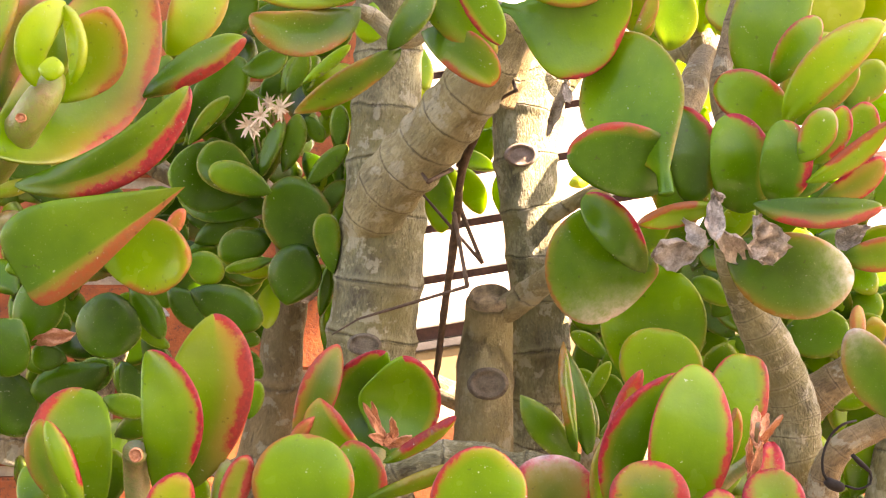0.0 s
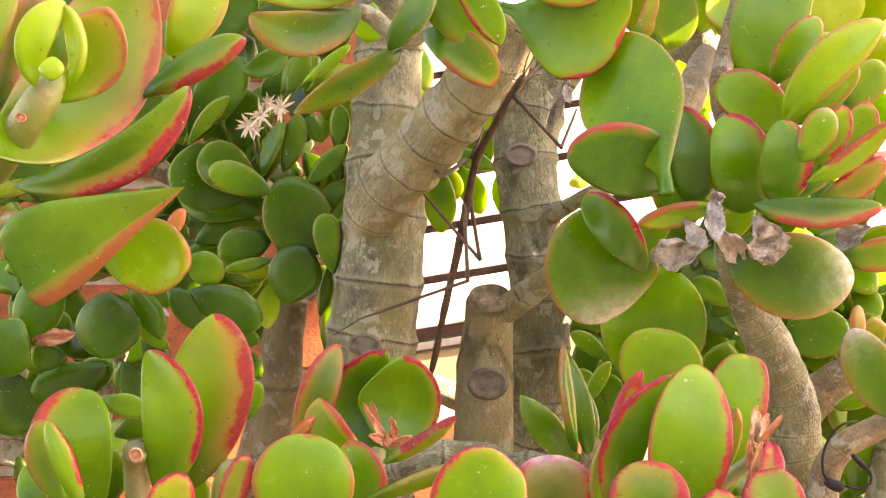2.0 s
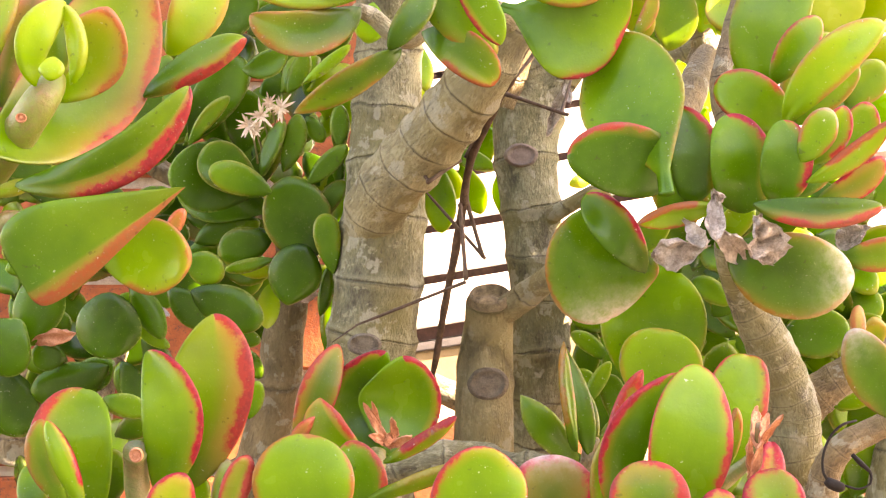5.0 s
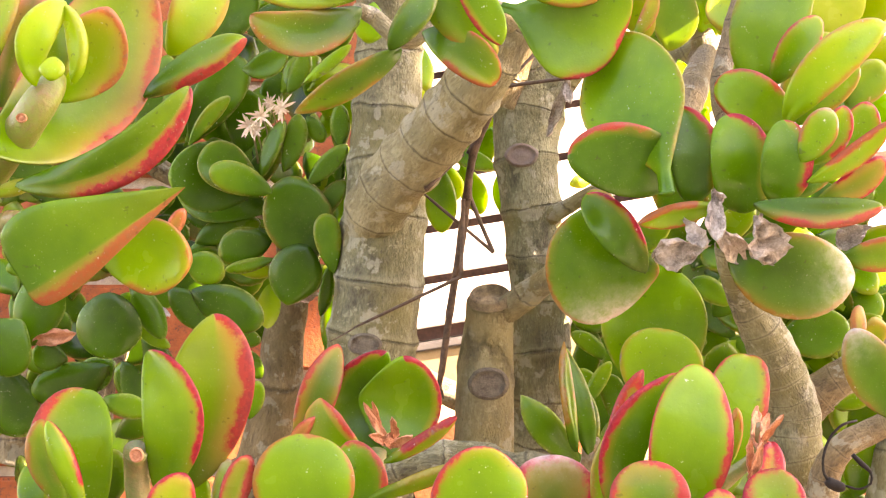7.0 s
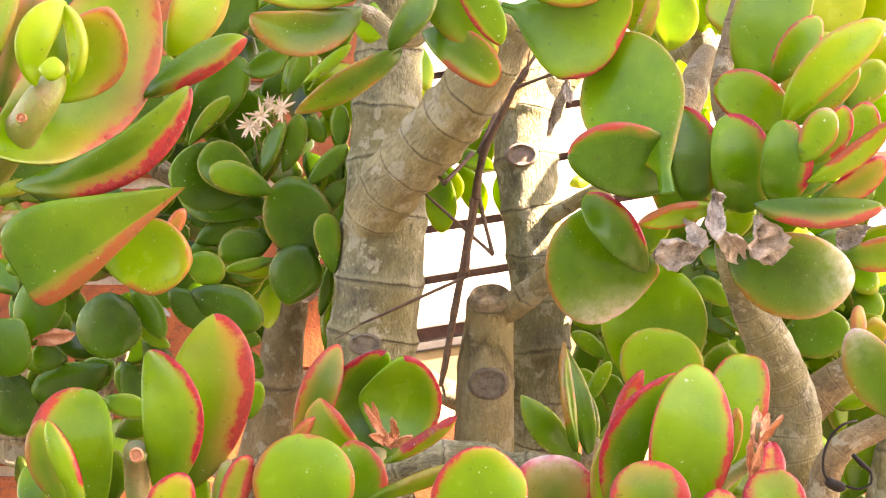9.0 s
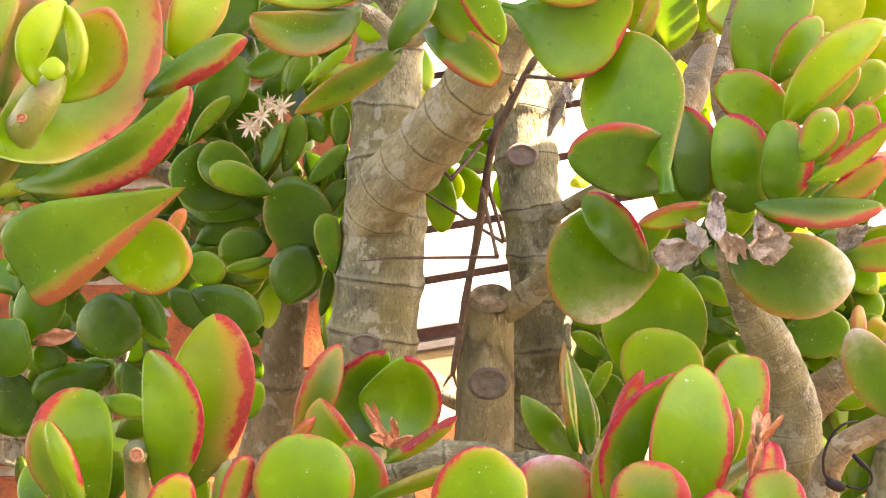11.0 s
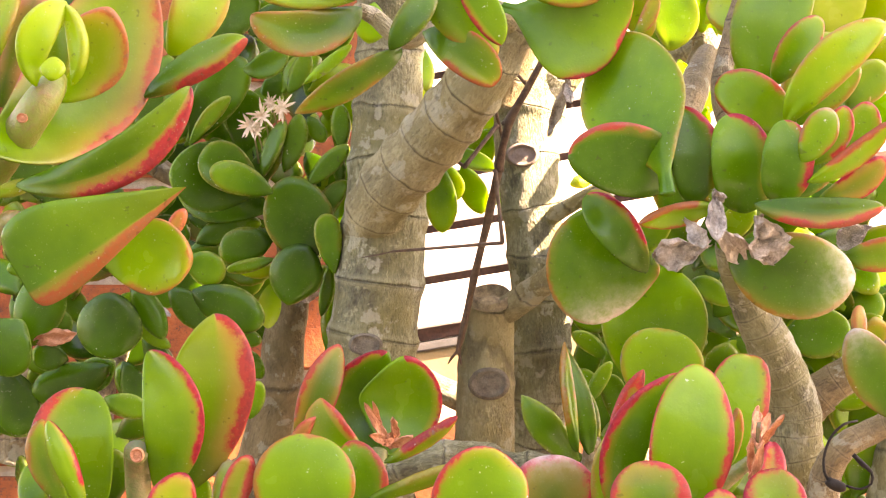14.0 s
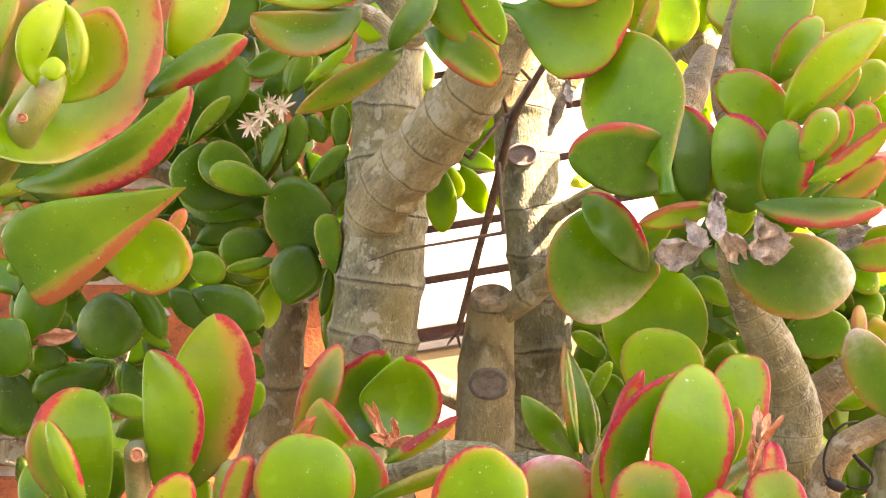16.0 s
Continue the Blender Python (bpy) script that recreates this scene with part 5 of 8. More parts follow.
pad(trunk_c, (-0.0644, 0.972, 0.8857), (-0.0678, 0.972, 0.907), (-0.0694, 0.972, 0.9209), 0.0084, 0.008, 0.301, 0.1, 0, cup=0.15, round_tip=0.45)
pad(trunk_c, (-0.08, 0.98, 0.9017), (-0.0878, 0.98, 0.8853), (-0.0924, 0.98, 0.8665), 0.0162, 0.0162, 0.2064, 0.05, 0, cup=-0.1, fan=1.0, round_tip=0.7)
pad(trunk_c, (-0.1032, 1, 0.9072), (-0.1203, 1, 0.901), (-0.1357, 1, 0.8962), 0.0108, 0.0129, 0.1892, 0.1, 0, cup=0.1, round_tip=0.5)
pad(trunk_c, (-0.1015, 0.99, 0.8942), (-0.1164, 0.99, 0.8902), (-0.1306, 0.99, 0.8875), 0.0043, 0.0043, 0.43, 0.1, 0, cup=0.2)
pad(trunk_c, (-0.1512, 0.97, 0.8944), (-0.1406, 0.97, 0.8891), (-0.129, 0.97, 0.8831), 0.0104, 0.0097, 0.3612, 0.1, 0, cup=0.1, round_tip=0.45)
pad(trunk_c, (-0.1463, 0.96, 0.8757), (-0.1253, 0.96, 0.8662), (-0.105, 0.96, 0.8564), 0.0131, 0.0138, 0.1892, 0.05, 0, cup=-0.15, round_tip=0.5)
pad(trunk_c, (-0.1326, 0.99, 0.8489), (-0.1205, 0.99, 0.8469), (-0.1093, 0.99, 0.8448), 0.006, 0.0057, 0.258, 0.05, 0, cup=0.2)
pad(trunk_c, (-0.1661, 1, 0.8764), (-0.1535, 1, 0.8645), (-0.1398, 1, 0.8525), 0.01, 0.01, 0.129, 0.05, 0, cup=0.1)
pad(trunk_c, (-0.1032, 1, 0.8798), (-0.1053, 1, 0.8662), (-0.1066, 1, 0.8518), 0.0072, 0.0075, 0.7396, 0, 0.05, cup=0.3, thick=0.002, round_tip=0.6)
pad(trunk_c, (-0.1939, 0.965, 0.8746), (-0.1959, 0.965, 0.8542), (-0.1966, 0.965, 0.8357), 0.0194, 0.0194, 0.1462, 0, 0, cup=-0.15, fan=1.0, round_tip=0.5)
pad(trunk_c, (-0.2331, 1, 0.8839), (-0.2447, 1, 0.8662), (-0.2502, 1, 0.8412), 0.0158, 0.0151, 0.172, 0, 0, cup=-0.1, fan=1.0)
pad(trunk_c, (-0.2777, 0.98, 0.8568), (-0.2612, 0.98, 0.8427), (-0.2445, 0.98, 0.8374), 0.0183, 0.0176, 0.2064, 0, 0, cup=-0.1, round_tip=0.45)
pad(trunk_c, (-0.2276, 1, 0.8334), (-0.2386, 1, 0.8347), (-0.2488, 1, 0.8347), 0.0086, 0.0086, 0.2752, 0, 0, cup=0.1, round_tip=0.45)
pad(trunk_c, (-0.2064, 1.02, 0.8278), (-0.2308, 1.02, 0.8167), (-0.2545, 1.02, 0.8132), 0.0132, 0.0132, 0.215, 0, 0, cup=-0.1)
pad(trunk_c, (-0.2733, 1.02, 0.8254), (-0.2656, 1.02, 0.8062), (-0.2622, 1.02, 0.7843), 0.0154, 0.0146, 0.172, 0, 0, cup=-0.1)
pad(trunk_c, (-0.1849, 0.98, 0.8776), (-0.1762, 0.98, 0.8652), (-0.1661, 0.98, 0.8467), 0.0084, 0.0084, 0.2236, 0, 0, cup=-0.2)
pad(trunk_c, (-0.1849, 0.9, 0.8191), (-0.1723, 0.9, 0.8148), (-0.1599, 0.9, 0.8117), 0.0068, 0.0065, 0.258, 0.05, 0, cup=0.2)
pad(trunk_c, (-0.1117, 0.95, 0.8023), (-0.1084, 0.95, 0.8133), (-0.1065, 0.95, 0.8243), 0.0055, 0.0055, 0.344, 0.05, 0, cup=0.2)
pad(trunk_c, (-0.1531, 1, 0.967), (-0.1374, 1, 0.9926), (-0.1203, 1, 1.0152), 0.0136, 0.0151, 0.1978, 0.05, 0, cup=0.2)
pad(trunk_c, (-0.1518, 0.985, 0.9616), (-0.1407, 0.985, 0.9784), (-0.1273, 0.985, 0.9909), 0.0049, 0.0053, 0.3096, 0.1, 0, turn=20, cup=0.3)
pad(trunk_c, (-0.1234, 1.02, 0.9596), (-0.1234, 1.02, 0.9812), (-0.1192, 1.02, 0.998), 0.0117, 0.0168, 0.215, 0.05, 0, cup=0.2)
pad(trunk_c, (-0.1084, 0.985, 0.9428), (-0.1017, 0.985, 0.9603), (-0.0949, 0.985, 0.9761), 0.0057, 0.006, 0.2408, 0.05, 0, turn=-20, cup=0.3)
pad(trunk_c, (-0.0961, 0.99, 0.946), (-0.0893, 0.99, 0.9639), (-0.087, 0.99, 0.9809), 0.0071, 0.0071, 0.2408, 0.05, 0, cup=0.2)
pad(trunk_c, (-0.0827, 1, 0.9803), (-0.0772, 1, 0.9721), (-0.0725, 1, 0.9646), 0.0054, 0.0054, 0.4128, 0, 0, cup=0.2)
pad(trunk_c, (-0.0623, 0.99, 0.9596), (-0.0619, 0.99, 0.9731), (-0.0623, 0.99, 0.9866), 0.006, 0.006, 0.344, 0.05, 0, cup=0.2)
pad(trunk_c, (-0.0811, 0.985, 0.938), (-0.0693, 0.985, 0.9502), (-0.0572, 0.985, 0.9619), 0.006, 0.0064, 0.3612, 0.05, 0, cup=0.2)
pad(trunk_c, (-0.1192, 0.98, 1.0068), (-0.1052, 0.98, 1.0089), (-0.0934, 0.98, 1.0182), 0.0077, 0.0084, 0.258, 0.05, 0, cup=0.4)
pad(trunk_c, (-0.0763, 0.9, 0.9901), (-0.0634, 0.9, 1), (-0.0504, 0.9, 1.011), 0.0036, 0.0036, 0.602, 0, 0, cup=0.2)
pad(trunk_c, (-0.0924, 0.98, 0.9924), (-0.0857, 0.98, 1.0042), (-0.0811, 0.98, 1.0169), 0.0063, 0.0063, 0.301, 0.05, 0, cup=0.2)
pad(trunk_c, (-0.1381, 1, 1.0251), (-0.1278, 1, 1.0388), (-0.1124, 1, 1.0524), 0.0108, 0.0115, 0.1892, 0.05, 0, cup=0.2)
pad(trunk_c, (-0.1638, 0.99, 0.9714), (-0.1577, 0.99, 0.9815), (-0.1536, 0.99, 0.9951), 0.0036, 0.005, 0.301, 0.05, 0, cup=0.2)
pad(trunk_c, (-0.1935, 1.06, 0.9728), (-0.1862, 1.06, 0.9873), (-0.1753, 1.06, 1.0054), 0.0114, 0.0114, 0.129, 0, 0, cup=0.1)
pad(trunk_c, (-0.1701, 1.05, 1.0044), (-0.1629, 1.05, 1.0152), (-0.1575, 1.05, 1.0278), 0.009, 0.009, 0.172, 0, 0, cup=0.2)
pad(trunk_c, (-0.2007, 1.06, 0.9511), (-0.188, 1.06, 0.9619), (-0.1717, 1.06, 0.9692), 0.0099, 0.0099, 0.1032, 0, 0, cup=0.1)
pad(trunk_c, (-0.1739, 1.03, 0.9708), (-0.1651, 1.03, 0.976), (-0.1563, 1.03, 0.9884), 0.0074, 0.0081, 0.172, 0, 0, cup=0.1)
pad(trunk_c, (-0.2063, 1.07, 0.9223), (-0.1916, 1.07, 0.9296), (-0.1733, 1.07, 0.9351), 0.01, 0.01, 0.1204, 0, 0, cup=0.1)
pad(trunk_c, (-0.1629, 1.05, 0.9219), (-0.1486, 1.05, 0.9201), (-0.1306, 1.05, 0.9237), 0.0083, 0.009, 0.172, 0, 0, cup=0.1)
pad(trunk_c, (-0.1545, 1.03, 0.9039), (-0.1369, 1.03, 0.9127), (-0.1141, 1.03, 0.9162), 0.0081, 0.0103, 0.2236, 0.05, 0, cup=0.15)
pad(trunk_c, (-0.2008, 1.08, 0.9078), (-0.1823, 1.08, 0.9114), (-0.1676, 1.08, 0.9041), 0.0116, 0.0116, 0.1032, 0, 0, cup=0.1)
pad(trunk_c, (-0.2746, 1.08, 0.941), (-0.2562, 1.08, 0.941), (-0.2377, 1.08, 0.9336), 0.0132, 0.0132, 0.1204, 0, 0, cup=0.1)
pad(trunk_c, (-0.2968, 1.08, 0.9668), (-0.2783, 1.08, 0.9594), (-0.2562, 1.08, 0.952), 0.0132, 0.0132, 0.1376, 0, 0, cup=0.1)
pad(trunk_c, (-0.2846, 1.09, 0.919), (-0.2697, 1.09, 0.9153), (-0.2511, 1.09, 0.9227), 0.0117, 0.0117, 0.1204, 0, 0, cup=0.1)
pad(trunk_c, (-0.2384, 1.02, 0.8864), (-0.2524, 1.02, 0.8899), (-0.2698, 1.02, 0.8871), 0.0081, 0.0073, 0.2408, 0, 0, cup=0.2)
pad(trunk_c, (-0.1916, 1.04, 0.8897), (-0.1809, 1.04, 0.879), (-0.172, 1.04, 0.863), 0.009, 0.0097, 0.1376, 0, 0, cup=0.1)
pad(trunk_c, (-0.1701, 1.05, 0.8896), (-0.1629, 1.05, 0.8788), (-0.1575, 1.05, 0.8645), 0.009, 0.009, 0.1204, 0, 0, cup=0.1)
pad(trunk_c, (-0.188, 1.03, 0.844), (-0.1774, 1.03, 0.8299), (-0.1739, 1.03, 0.8088), 0.0081, 0.0089, 0.129, 0, 0, cup=0.1)
pad(trunk_c, (-0.1984, 1.02, 0.8306), (-0.1914, 1.02, 0.8167), (-0.1896, 1.02, 0.8027), 0.0081, 0.0081, 0.172, 0, 0, cup=0.2)
pad(trunk_c, (-0.1876, 1, 0.8593), (-0.1784, 1, 0.8491), (-0.1654, 1, 0.8405), 0.005, 0.005, 0.473, 0, 0, cup=0.3)
pad(trunk_c, (-0.1306, 1.05, 0.8358), (-0.1234, 1.05, 0.8286), (-0.1156, 1.05, 0.8178), 0.0068, 0.006, 0.2064, 0, 0, cup=0.1)
pad(trunk_c, (-0.1234, 1.05, 1.0367), (-0.1091, 1.05, 1.0439), (-0.0876, 1.05, 1.0511), 0.0113, 0.0113, 0.172, 0, 0, cup=0.1)
pad(trunk_c, (-0.0811, 1.06, 1.0235), (-0.0703, 1.06, 1.0344), (-0.0594, 1.06, 1.0453), 0.0091, 0.0091, 0.258, 0, 0, cup=0.1)
pad(trunk_c, (-0.0768, 1.05, 0.9865), (-0.0804, 1.05, 1.0008), (-0.0858, 1.05, 1.0152), 0.0083, 0.0083, 0.215, 0, 0, cup=0.1)
pad(trunk_c, (-0.1127, 1.05, 0.9865), (-0.1091, 1.05, 1.0008), (-0.1019, 1.05, 1.0116), 0.0075, 0.0075, 0.172, 0, 0, cup=0.1)
pad(trunk_c, (-0.0867, 1.04, 0.9608), (-0.0796, 1.04, 0.9501), (-0.069, 1.04, 0.9395), 0.0082, 0.0082, 0.1892, 0, 0, cup=0.1)
pad(trunk_c, (-0.1246, 1.03, 0.932), (-0.1158, 1.03, 0.9461), (-0.1123, 1.03, 0.9602), 0.0074, 0.0074, 0.172, 0, 0, cup=0.1)
pad(trunk_c, (-0.0629, 1, 0.9379), (-0.0636, 1, 0.9482), (-0.0656, 1, 0.9602), 0.0043, 0.0043, 0.3096, 0, 0, cup=0.1)
pad(trunk_c, (-0.0745, 1, 0.8593), (-0.0714, 1, 0.873), (-0.069, 1, 0.8901), 0.0043, 0.0047, 0.3612, 0, 0, cup=0.2)
pad(trunk_c, (-0.1347, 1.04, 0.9075), (-0.1507, 1.04, 0.8986), (-0.1614, 1.04, 0.8897), 0.0075, 0.0075, 0.172, 0, 0, cup=0.1)
twig_c = stem("branch", back_plant, BARK_DARK, [(-0.2271, 1.1, 0.7801, 0.0053), (-0.2233, 1.1, 0.8101, 0.0056), (-0.2139, 1.1, 0.8327, 0.0049), (-0.2064, 1.09, 0.8557, 0.0034)], nodes=0.03, rough=0.03)
twig_d = stem("branch", back_plant, BARK_DARK, [(-0.2082, 1.12, 0.9655, 0.0077), (-0.1853, 1.12, 0.9501, 0.0069), (-0.1519, 1.1, 0.9342, 0.0045), (-0.1159, 1.08, 0.9225, 0.0037)], nodes=0.03, rough=0.03)
twig_e = stem("branch", back_plant, BARK_DARK, [(-0.3133, 1.2, 0.7446, 0.0123), (-0.3051, 1.2, 0.7856, 0.0115), (-0.2846, 1.2, 0.8389, 0.0066)], nodes=0.03, rough=0.03)
leaf(trunk_c, (-0.2322, 1.02, 0.832), (-0.2591, 1.0328, 0.8312), 0.0177, -10, 0.26, 0.12, 0.00, curl=0.27, cup=0.44, fan=1.25, lean=0.07)
leaf(trunk_c, (-0.2084, 1.03, 0.8247), (-0.257, 1.0357, 0.8112), 0.0292, -23, 0.24, 0.12, 0.00, curl=0.30, cup=0.09, fan=1.25, lean=0.2)
leaf(trunk_c, (-0.2829, 1.04, 0.8293), (-0.2631, 1.0237, 0.7842), 0.038, 23, 0.21, 0.00, 0.00, curl=-0.30, cup=0.23, fan=1.25, lean=-0.53)
leaf(trunk_c, (-0.2154, 1.03, 0.8046), (-0.183, 1.0376, 0.8003), 0.0162, 0, 0.31, 0.12, 0.00, curl=-0.19, cup=0.17, fan=1.25, lean=0.52)
leaf(trunk_c, (-0.1583, 1.02, 0.8976), (-0.1385, 1.0388, 0.8862), 0.0222, -14, 0.28, 0.12, 0.00, curl=-0.01, cup=0.33, fan=1.25, lean=0.01)
leaf(trunk_c, (-0.1056, 1.03, 0.9102), (-0.1422, 1.0348, 0.8933), 0.0245, 13, 0.26, 0.12, 0.00, curl=0.12, cup=0.40, fan=1.25, lean=-0.36)
leaf(trunk_c, (-0.1321, 1.02, 0.8906), (-0.1036, 1.0102, 0.8858), 0.0121, 13, 0.66, 0.12, 0.00, curl=-0.24, cup=0.35, fan=1.25, lean=0.11)
leaf(trunk_c, (-0.1077, 1.02, 0.9241), (-0.1702, 1.0331, 0.9498), 0.0416, -14, 0.21, 0.00, 0.00, curl=-0.17, cup=0.43, fan=1.25, lean=0.45)
leaf(trunk_c, (-0.1255, 1.02, 0.931), (-0.1432, 1.0272, 0.9685), 0.0219, -9, 0.26, 0.12, 0.00, curl=0.17, cup=0.39, fan=1.25, lean=-0.46)
leaf(trunk_c, (-0.1102, 1.02, 0.9415), (-0.1002, 1.0044, 0.9717), 0.0142, -21, 0.31, 0.12, 0.00, curl=-0.17, cup=0.16, fan=1.25, lean=0.29)
leaf(trunk_c, (-0.0865, 1.02, 0.9659), (-0.0777, 1.0063, 0.9808), 0.0121, 22, 0.41, 0.12, 0.00, curl=-0.07, cup=0.14, fan=1.25, lean=-0.04)
leaf(trunk_c, (-0.0641, 1.02, 0.9568), (-0.0625, 1.0051, 0.9883), 0.012, 9, 0.46, 0.12, 0.00, curl=0.17, cup=0.10, fan=1.25, lean=-0.31)
leaf(trunk_c, (-0.1569, 1.02, 0.9823), (-0.1227, 1.0319, 1.0174), 0.0323, -7, 0.21, 0.00, 0.00, curl=-0.10, cup=0.45, fan=1.25, lean=-0.27)
leaf(trunk_c, (-0.16, 1.02, 0.9638), (-0.1279, 1.0003, 0.992), 0.0148, -9, 0.26, 0.12, 0.00, curl=-0.18, cup=0.31, fan=1.25, lean=0.54)
leaf(trunk_c, (-0.1007, 1.03, 0.9975), (-0.0785, 1.0255, 1.0202), 0.0199, -23, 0.41, 0.12, 0.00, curl=-0.29, cup=0.43, fan=1.25, lean=-0.38)
leaf(trunk_c, (-0.085, 1.04, 0.9999), (-0.0573, 1.0226, 1.0129), 0.0142, 0, 0.76, 0.12, 0.00, curl=-0.02, cup=-0.07, fan=1.25, lean=-0.25)
leaf(trunk_c, (-0.1737, 1.05, 1.0367), (-0.1387, 1.0566, 1.052), 0.0431, -3, 0.31, 0.12, 0.00, curl=0.15, cup=0.09, fan=1.25, lean=-0.06)
leaf(trunk_c, (-0.1234, 1.05, 1.0618), (-0.1474, 1.0677, 1.0354), 0.0306, 20, 0.36, 0.12, 0.00, curl=-0.18, cup=0.14, fan=1.25, lean=0.22)
leaf(trunk_c, (-0.0993, 1.06, 1.038), (-0.116, 1.081, 1.0592), 0.0317, 24, 0.36, 0.12, 0.00, curl=0.23, cup=0.44, fan=1.25, lean=-0.08)
leaf(trunk_c, (-0.075, 1.05, 0.9829), (-0.0689, 1.0395, 1.0034), 0.0155, 22, 0.56, 0.12, 0.00, curl=0.30, cup=0.16, fan=1.25, lean=0.39)
leaf(trunk_c, (-0.1223, 1.04, 0.9839), (-0.1063, 1.0575, 0.9997), 0.0217, -11, 0.31, 0.12, 0.00, curl=0.23, cup=0.15, fan=1.25, lean=0.47)
leaf(trunk_c, (-0.1355, 1.06, 0.9638), (-0.1552, 1.0464, 0.9898), 0.0217, 1, 0.26, 0.12, 0.00, curl=0.08, cup=-0.09, fan=1.25, lean=-0.37)
leaf(trunk_c, (-0.172, 1.04, 0.9821), (-0.163, 1.0504, 1.0045), 0.0231, -22, 0.26, 0.12, 0.00, curl=0.16, cup=0.01, fan=1.25, lean=0.51)
leaf(trunk_c, (-0.179, 1.06, 0.9692), (-0.1638, 1.0558, 0.9834), 0.0219, -7, 0.31, 0.12, 0.00, curl=-0.01, cup=0.20, fan=1.25, lean=-0.07)
leaf(trunk_c, (-0.2083, 1.1, 0.9568), (-0.1948, 1.0879, 0.971), 0.019, -8, 0.21, 0.00, 0.00, curl=0.03, cup=-0.07, fan=1.25, lean=-0.26)
leaf(trunk_c, (-0.1676, 1.08, 0.9354), (-0.1794, 1.0848, 0.9152), 0.0224, 9, 0.21, 0.00, 0.00, curl=0.13, cup=0.17, fan=1.25, lean=-0.08)
leaf(trunk_c, (-0.1246, 1.06, 0.9221), (-0.1434, 1.0388, 0.9288), 0.0219, 6, 0.31, 0.12, 0.00, curl=0.25, cup=0.27, fan=1.25, lean=0.27)
leaf(trunk_c, (-0.1391, 1.06, 0.9149), (-0.1226, 1.0739, 0.9004), 0.0265, 17, 0.21, 0.00, 0.00, curl=0.15, cup=0.13, fan=1.25, lean=-0.24)
leaf(trunk_c, (-0.1632, 1.1, 0.8402), (-0.1308, 1.1124, 0.8243), 0.0235, -17, 0.18, 0.00, 0.00, curl=0.09, cup=-0.09, fan=1.25, lean=0.18)
leaf(trunk_c, (-0.2119, 1.08, 0.845), (-0.2028, 1.0907, 0.8706), 0.0238, 21, 0.21, 0.00, 0.00, curl=0.06, cup=0.35, fan=1.25, lean=0.15)
leaf(trunk_c, (-0.2451, 1.08, 0.8413), (-0.2571, 1.0687, 0.8565), 0.0225, -10, 0.21, 0.00, 0.00, curl=-0.22, cup=-0.06, fan=1.25, lean=-0.16)
leaf(trunk_c, (-0.2414, 1.08, 0.8081), (-0.2127, 1.0656, 0.8275), 0.0222, -2, 0.21, 0.00, 0.00, curl=-0.03, cup=0.34, fan=1.25, lean=-0.4)
leaf(trunk_c, (-0.197, 1.05, 0.7999), (-0.2054, 1.0563, 0.8282), 0.0172, -23, 0.36, 0.12, 0.00, curl=0.03, cup=0.22, fan=1.25, lean=0.31)
leaf(trunk_c, (-0.2078, 1.05, 0.7819), (-0.1826, 1.0393, 0.7938), 0.0184, 13, 0.31, 0.12, 0.00, curl=-0.04, cup=0.05, fan=1.25, lean=0.02)
leaf(trunk_c, (-0.0683, 1.03, 0.8722), (-0.0754, 1.0211, 0.8899), 0.0121, 8, 0.36, 0.12, 0.00, curl=-0.06, cup=0.42, fan=1.25, lean=0.49)
leaf(trunk_c, (-0.0743, 1.04, 0.8364), (-0.071, 1.0446, 0.8718), 0.0115, 22, 0.36, 0.12, 0.00, curl=-0.06, cup=0.07, fan=1.25, lean=-0.09)
leaf(trunk_c, (-0.0611, 1.04, 0.9377), (-0.0636, 1.0227, 0.9675), 0.0143, -4, 0.36, 0.12, 0.00, curl=-0.00, cup=0.39, fan=1.25, lean=0.22)
leaf(trunk_c, (-0.0646, 1.05, 0.9678), (-0.0598, 1.029, 0.9971), 0.0144, -19, 0.41, 0.12, 0.00, curl=-0.23, cup=0.25, fan=1.25, lean=0.52)
leaf(trunk_c, (-0.0682, 1.04, 0.9057), (-0.0624, 1.0488, 0.9369), 0.0123, 10, 0.31, 0.12, 0.00, curl=0.29, cup=0.14, fan=1.25, lean=0.05)
leaf(trunk_c, (-0.0812, 1.06, 0.9692), (-0.0698, 1.0533, 0.9868), 0.0141, -23, 0.36, 0.12, 0.00, curl=0.27, cup=0.03, fan=1.25, lean=0.23)
leaf(trunk_c, (-0.1112, 1.07, 1.0137), (-0.0887, 1.0634, 1.0239), 0.0185, 10, 0.36, 0.12, 0.00, curl=-0.06, cup=0.16, fan=1.25, lean=-0.49)
leaf(trunk_c, (-0.0956, 1.06, 0.9583), (-0.1116, 1.0403, 0.9679), 0.0186, 13, 0.26, 0.12, 0.00, curl=-0.19, cup=-0.00, fan=1.25, lean=-0.5)
leaf(trunk_c, (-0.0858, 1.05, 0.9506), (-0.0724, 1.0382, 0.9394), 0.0195, 23, 0.46, 0.12, 0.00, curl=-0.07, cup=0.19, fan=1.25, lean=-0.35)
leaf(trunk_c, (-0.2706, 1.05, 0.8717), (-0.2946, 1.0719, 0.893), 0.023, 21, 0.26, 0.12, 0.00, curl=-0.18, cup=-0.06, fan=1.25, lean=0.53)
leaf(trunk_c, (-0.2644, 1.04, 0.8826), (-0.2409, 1.0459, 0.8789), 0.0146, -13, 0.36, 0.12, 0.00, curl=0.27, cup=0.09, fan=1.25, lean=0.38)
star_flower(trunk_c, (-0.1158, 0.985, 0.9737), 0.0114, 0)
star_flower(trunk_c, (-0.1084, 0.985, 0.9794), 0.0114, 1)
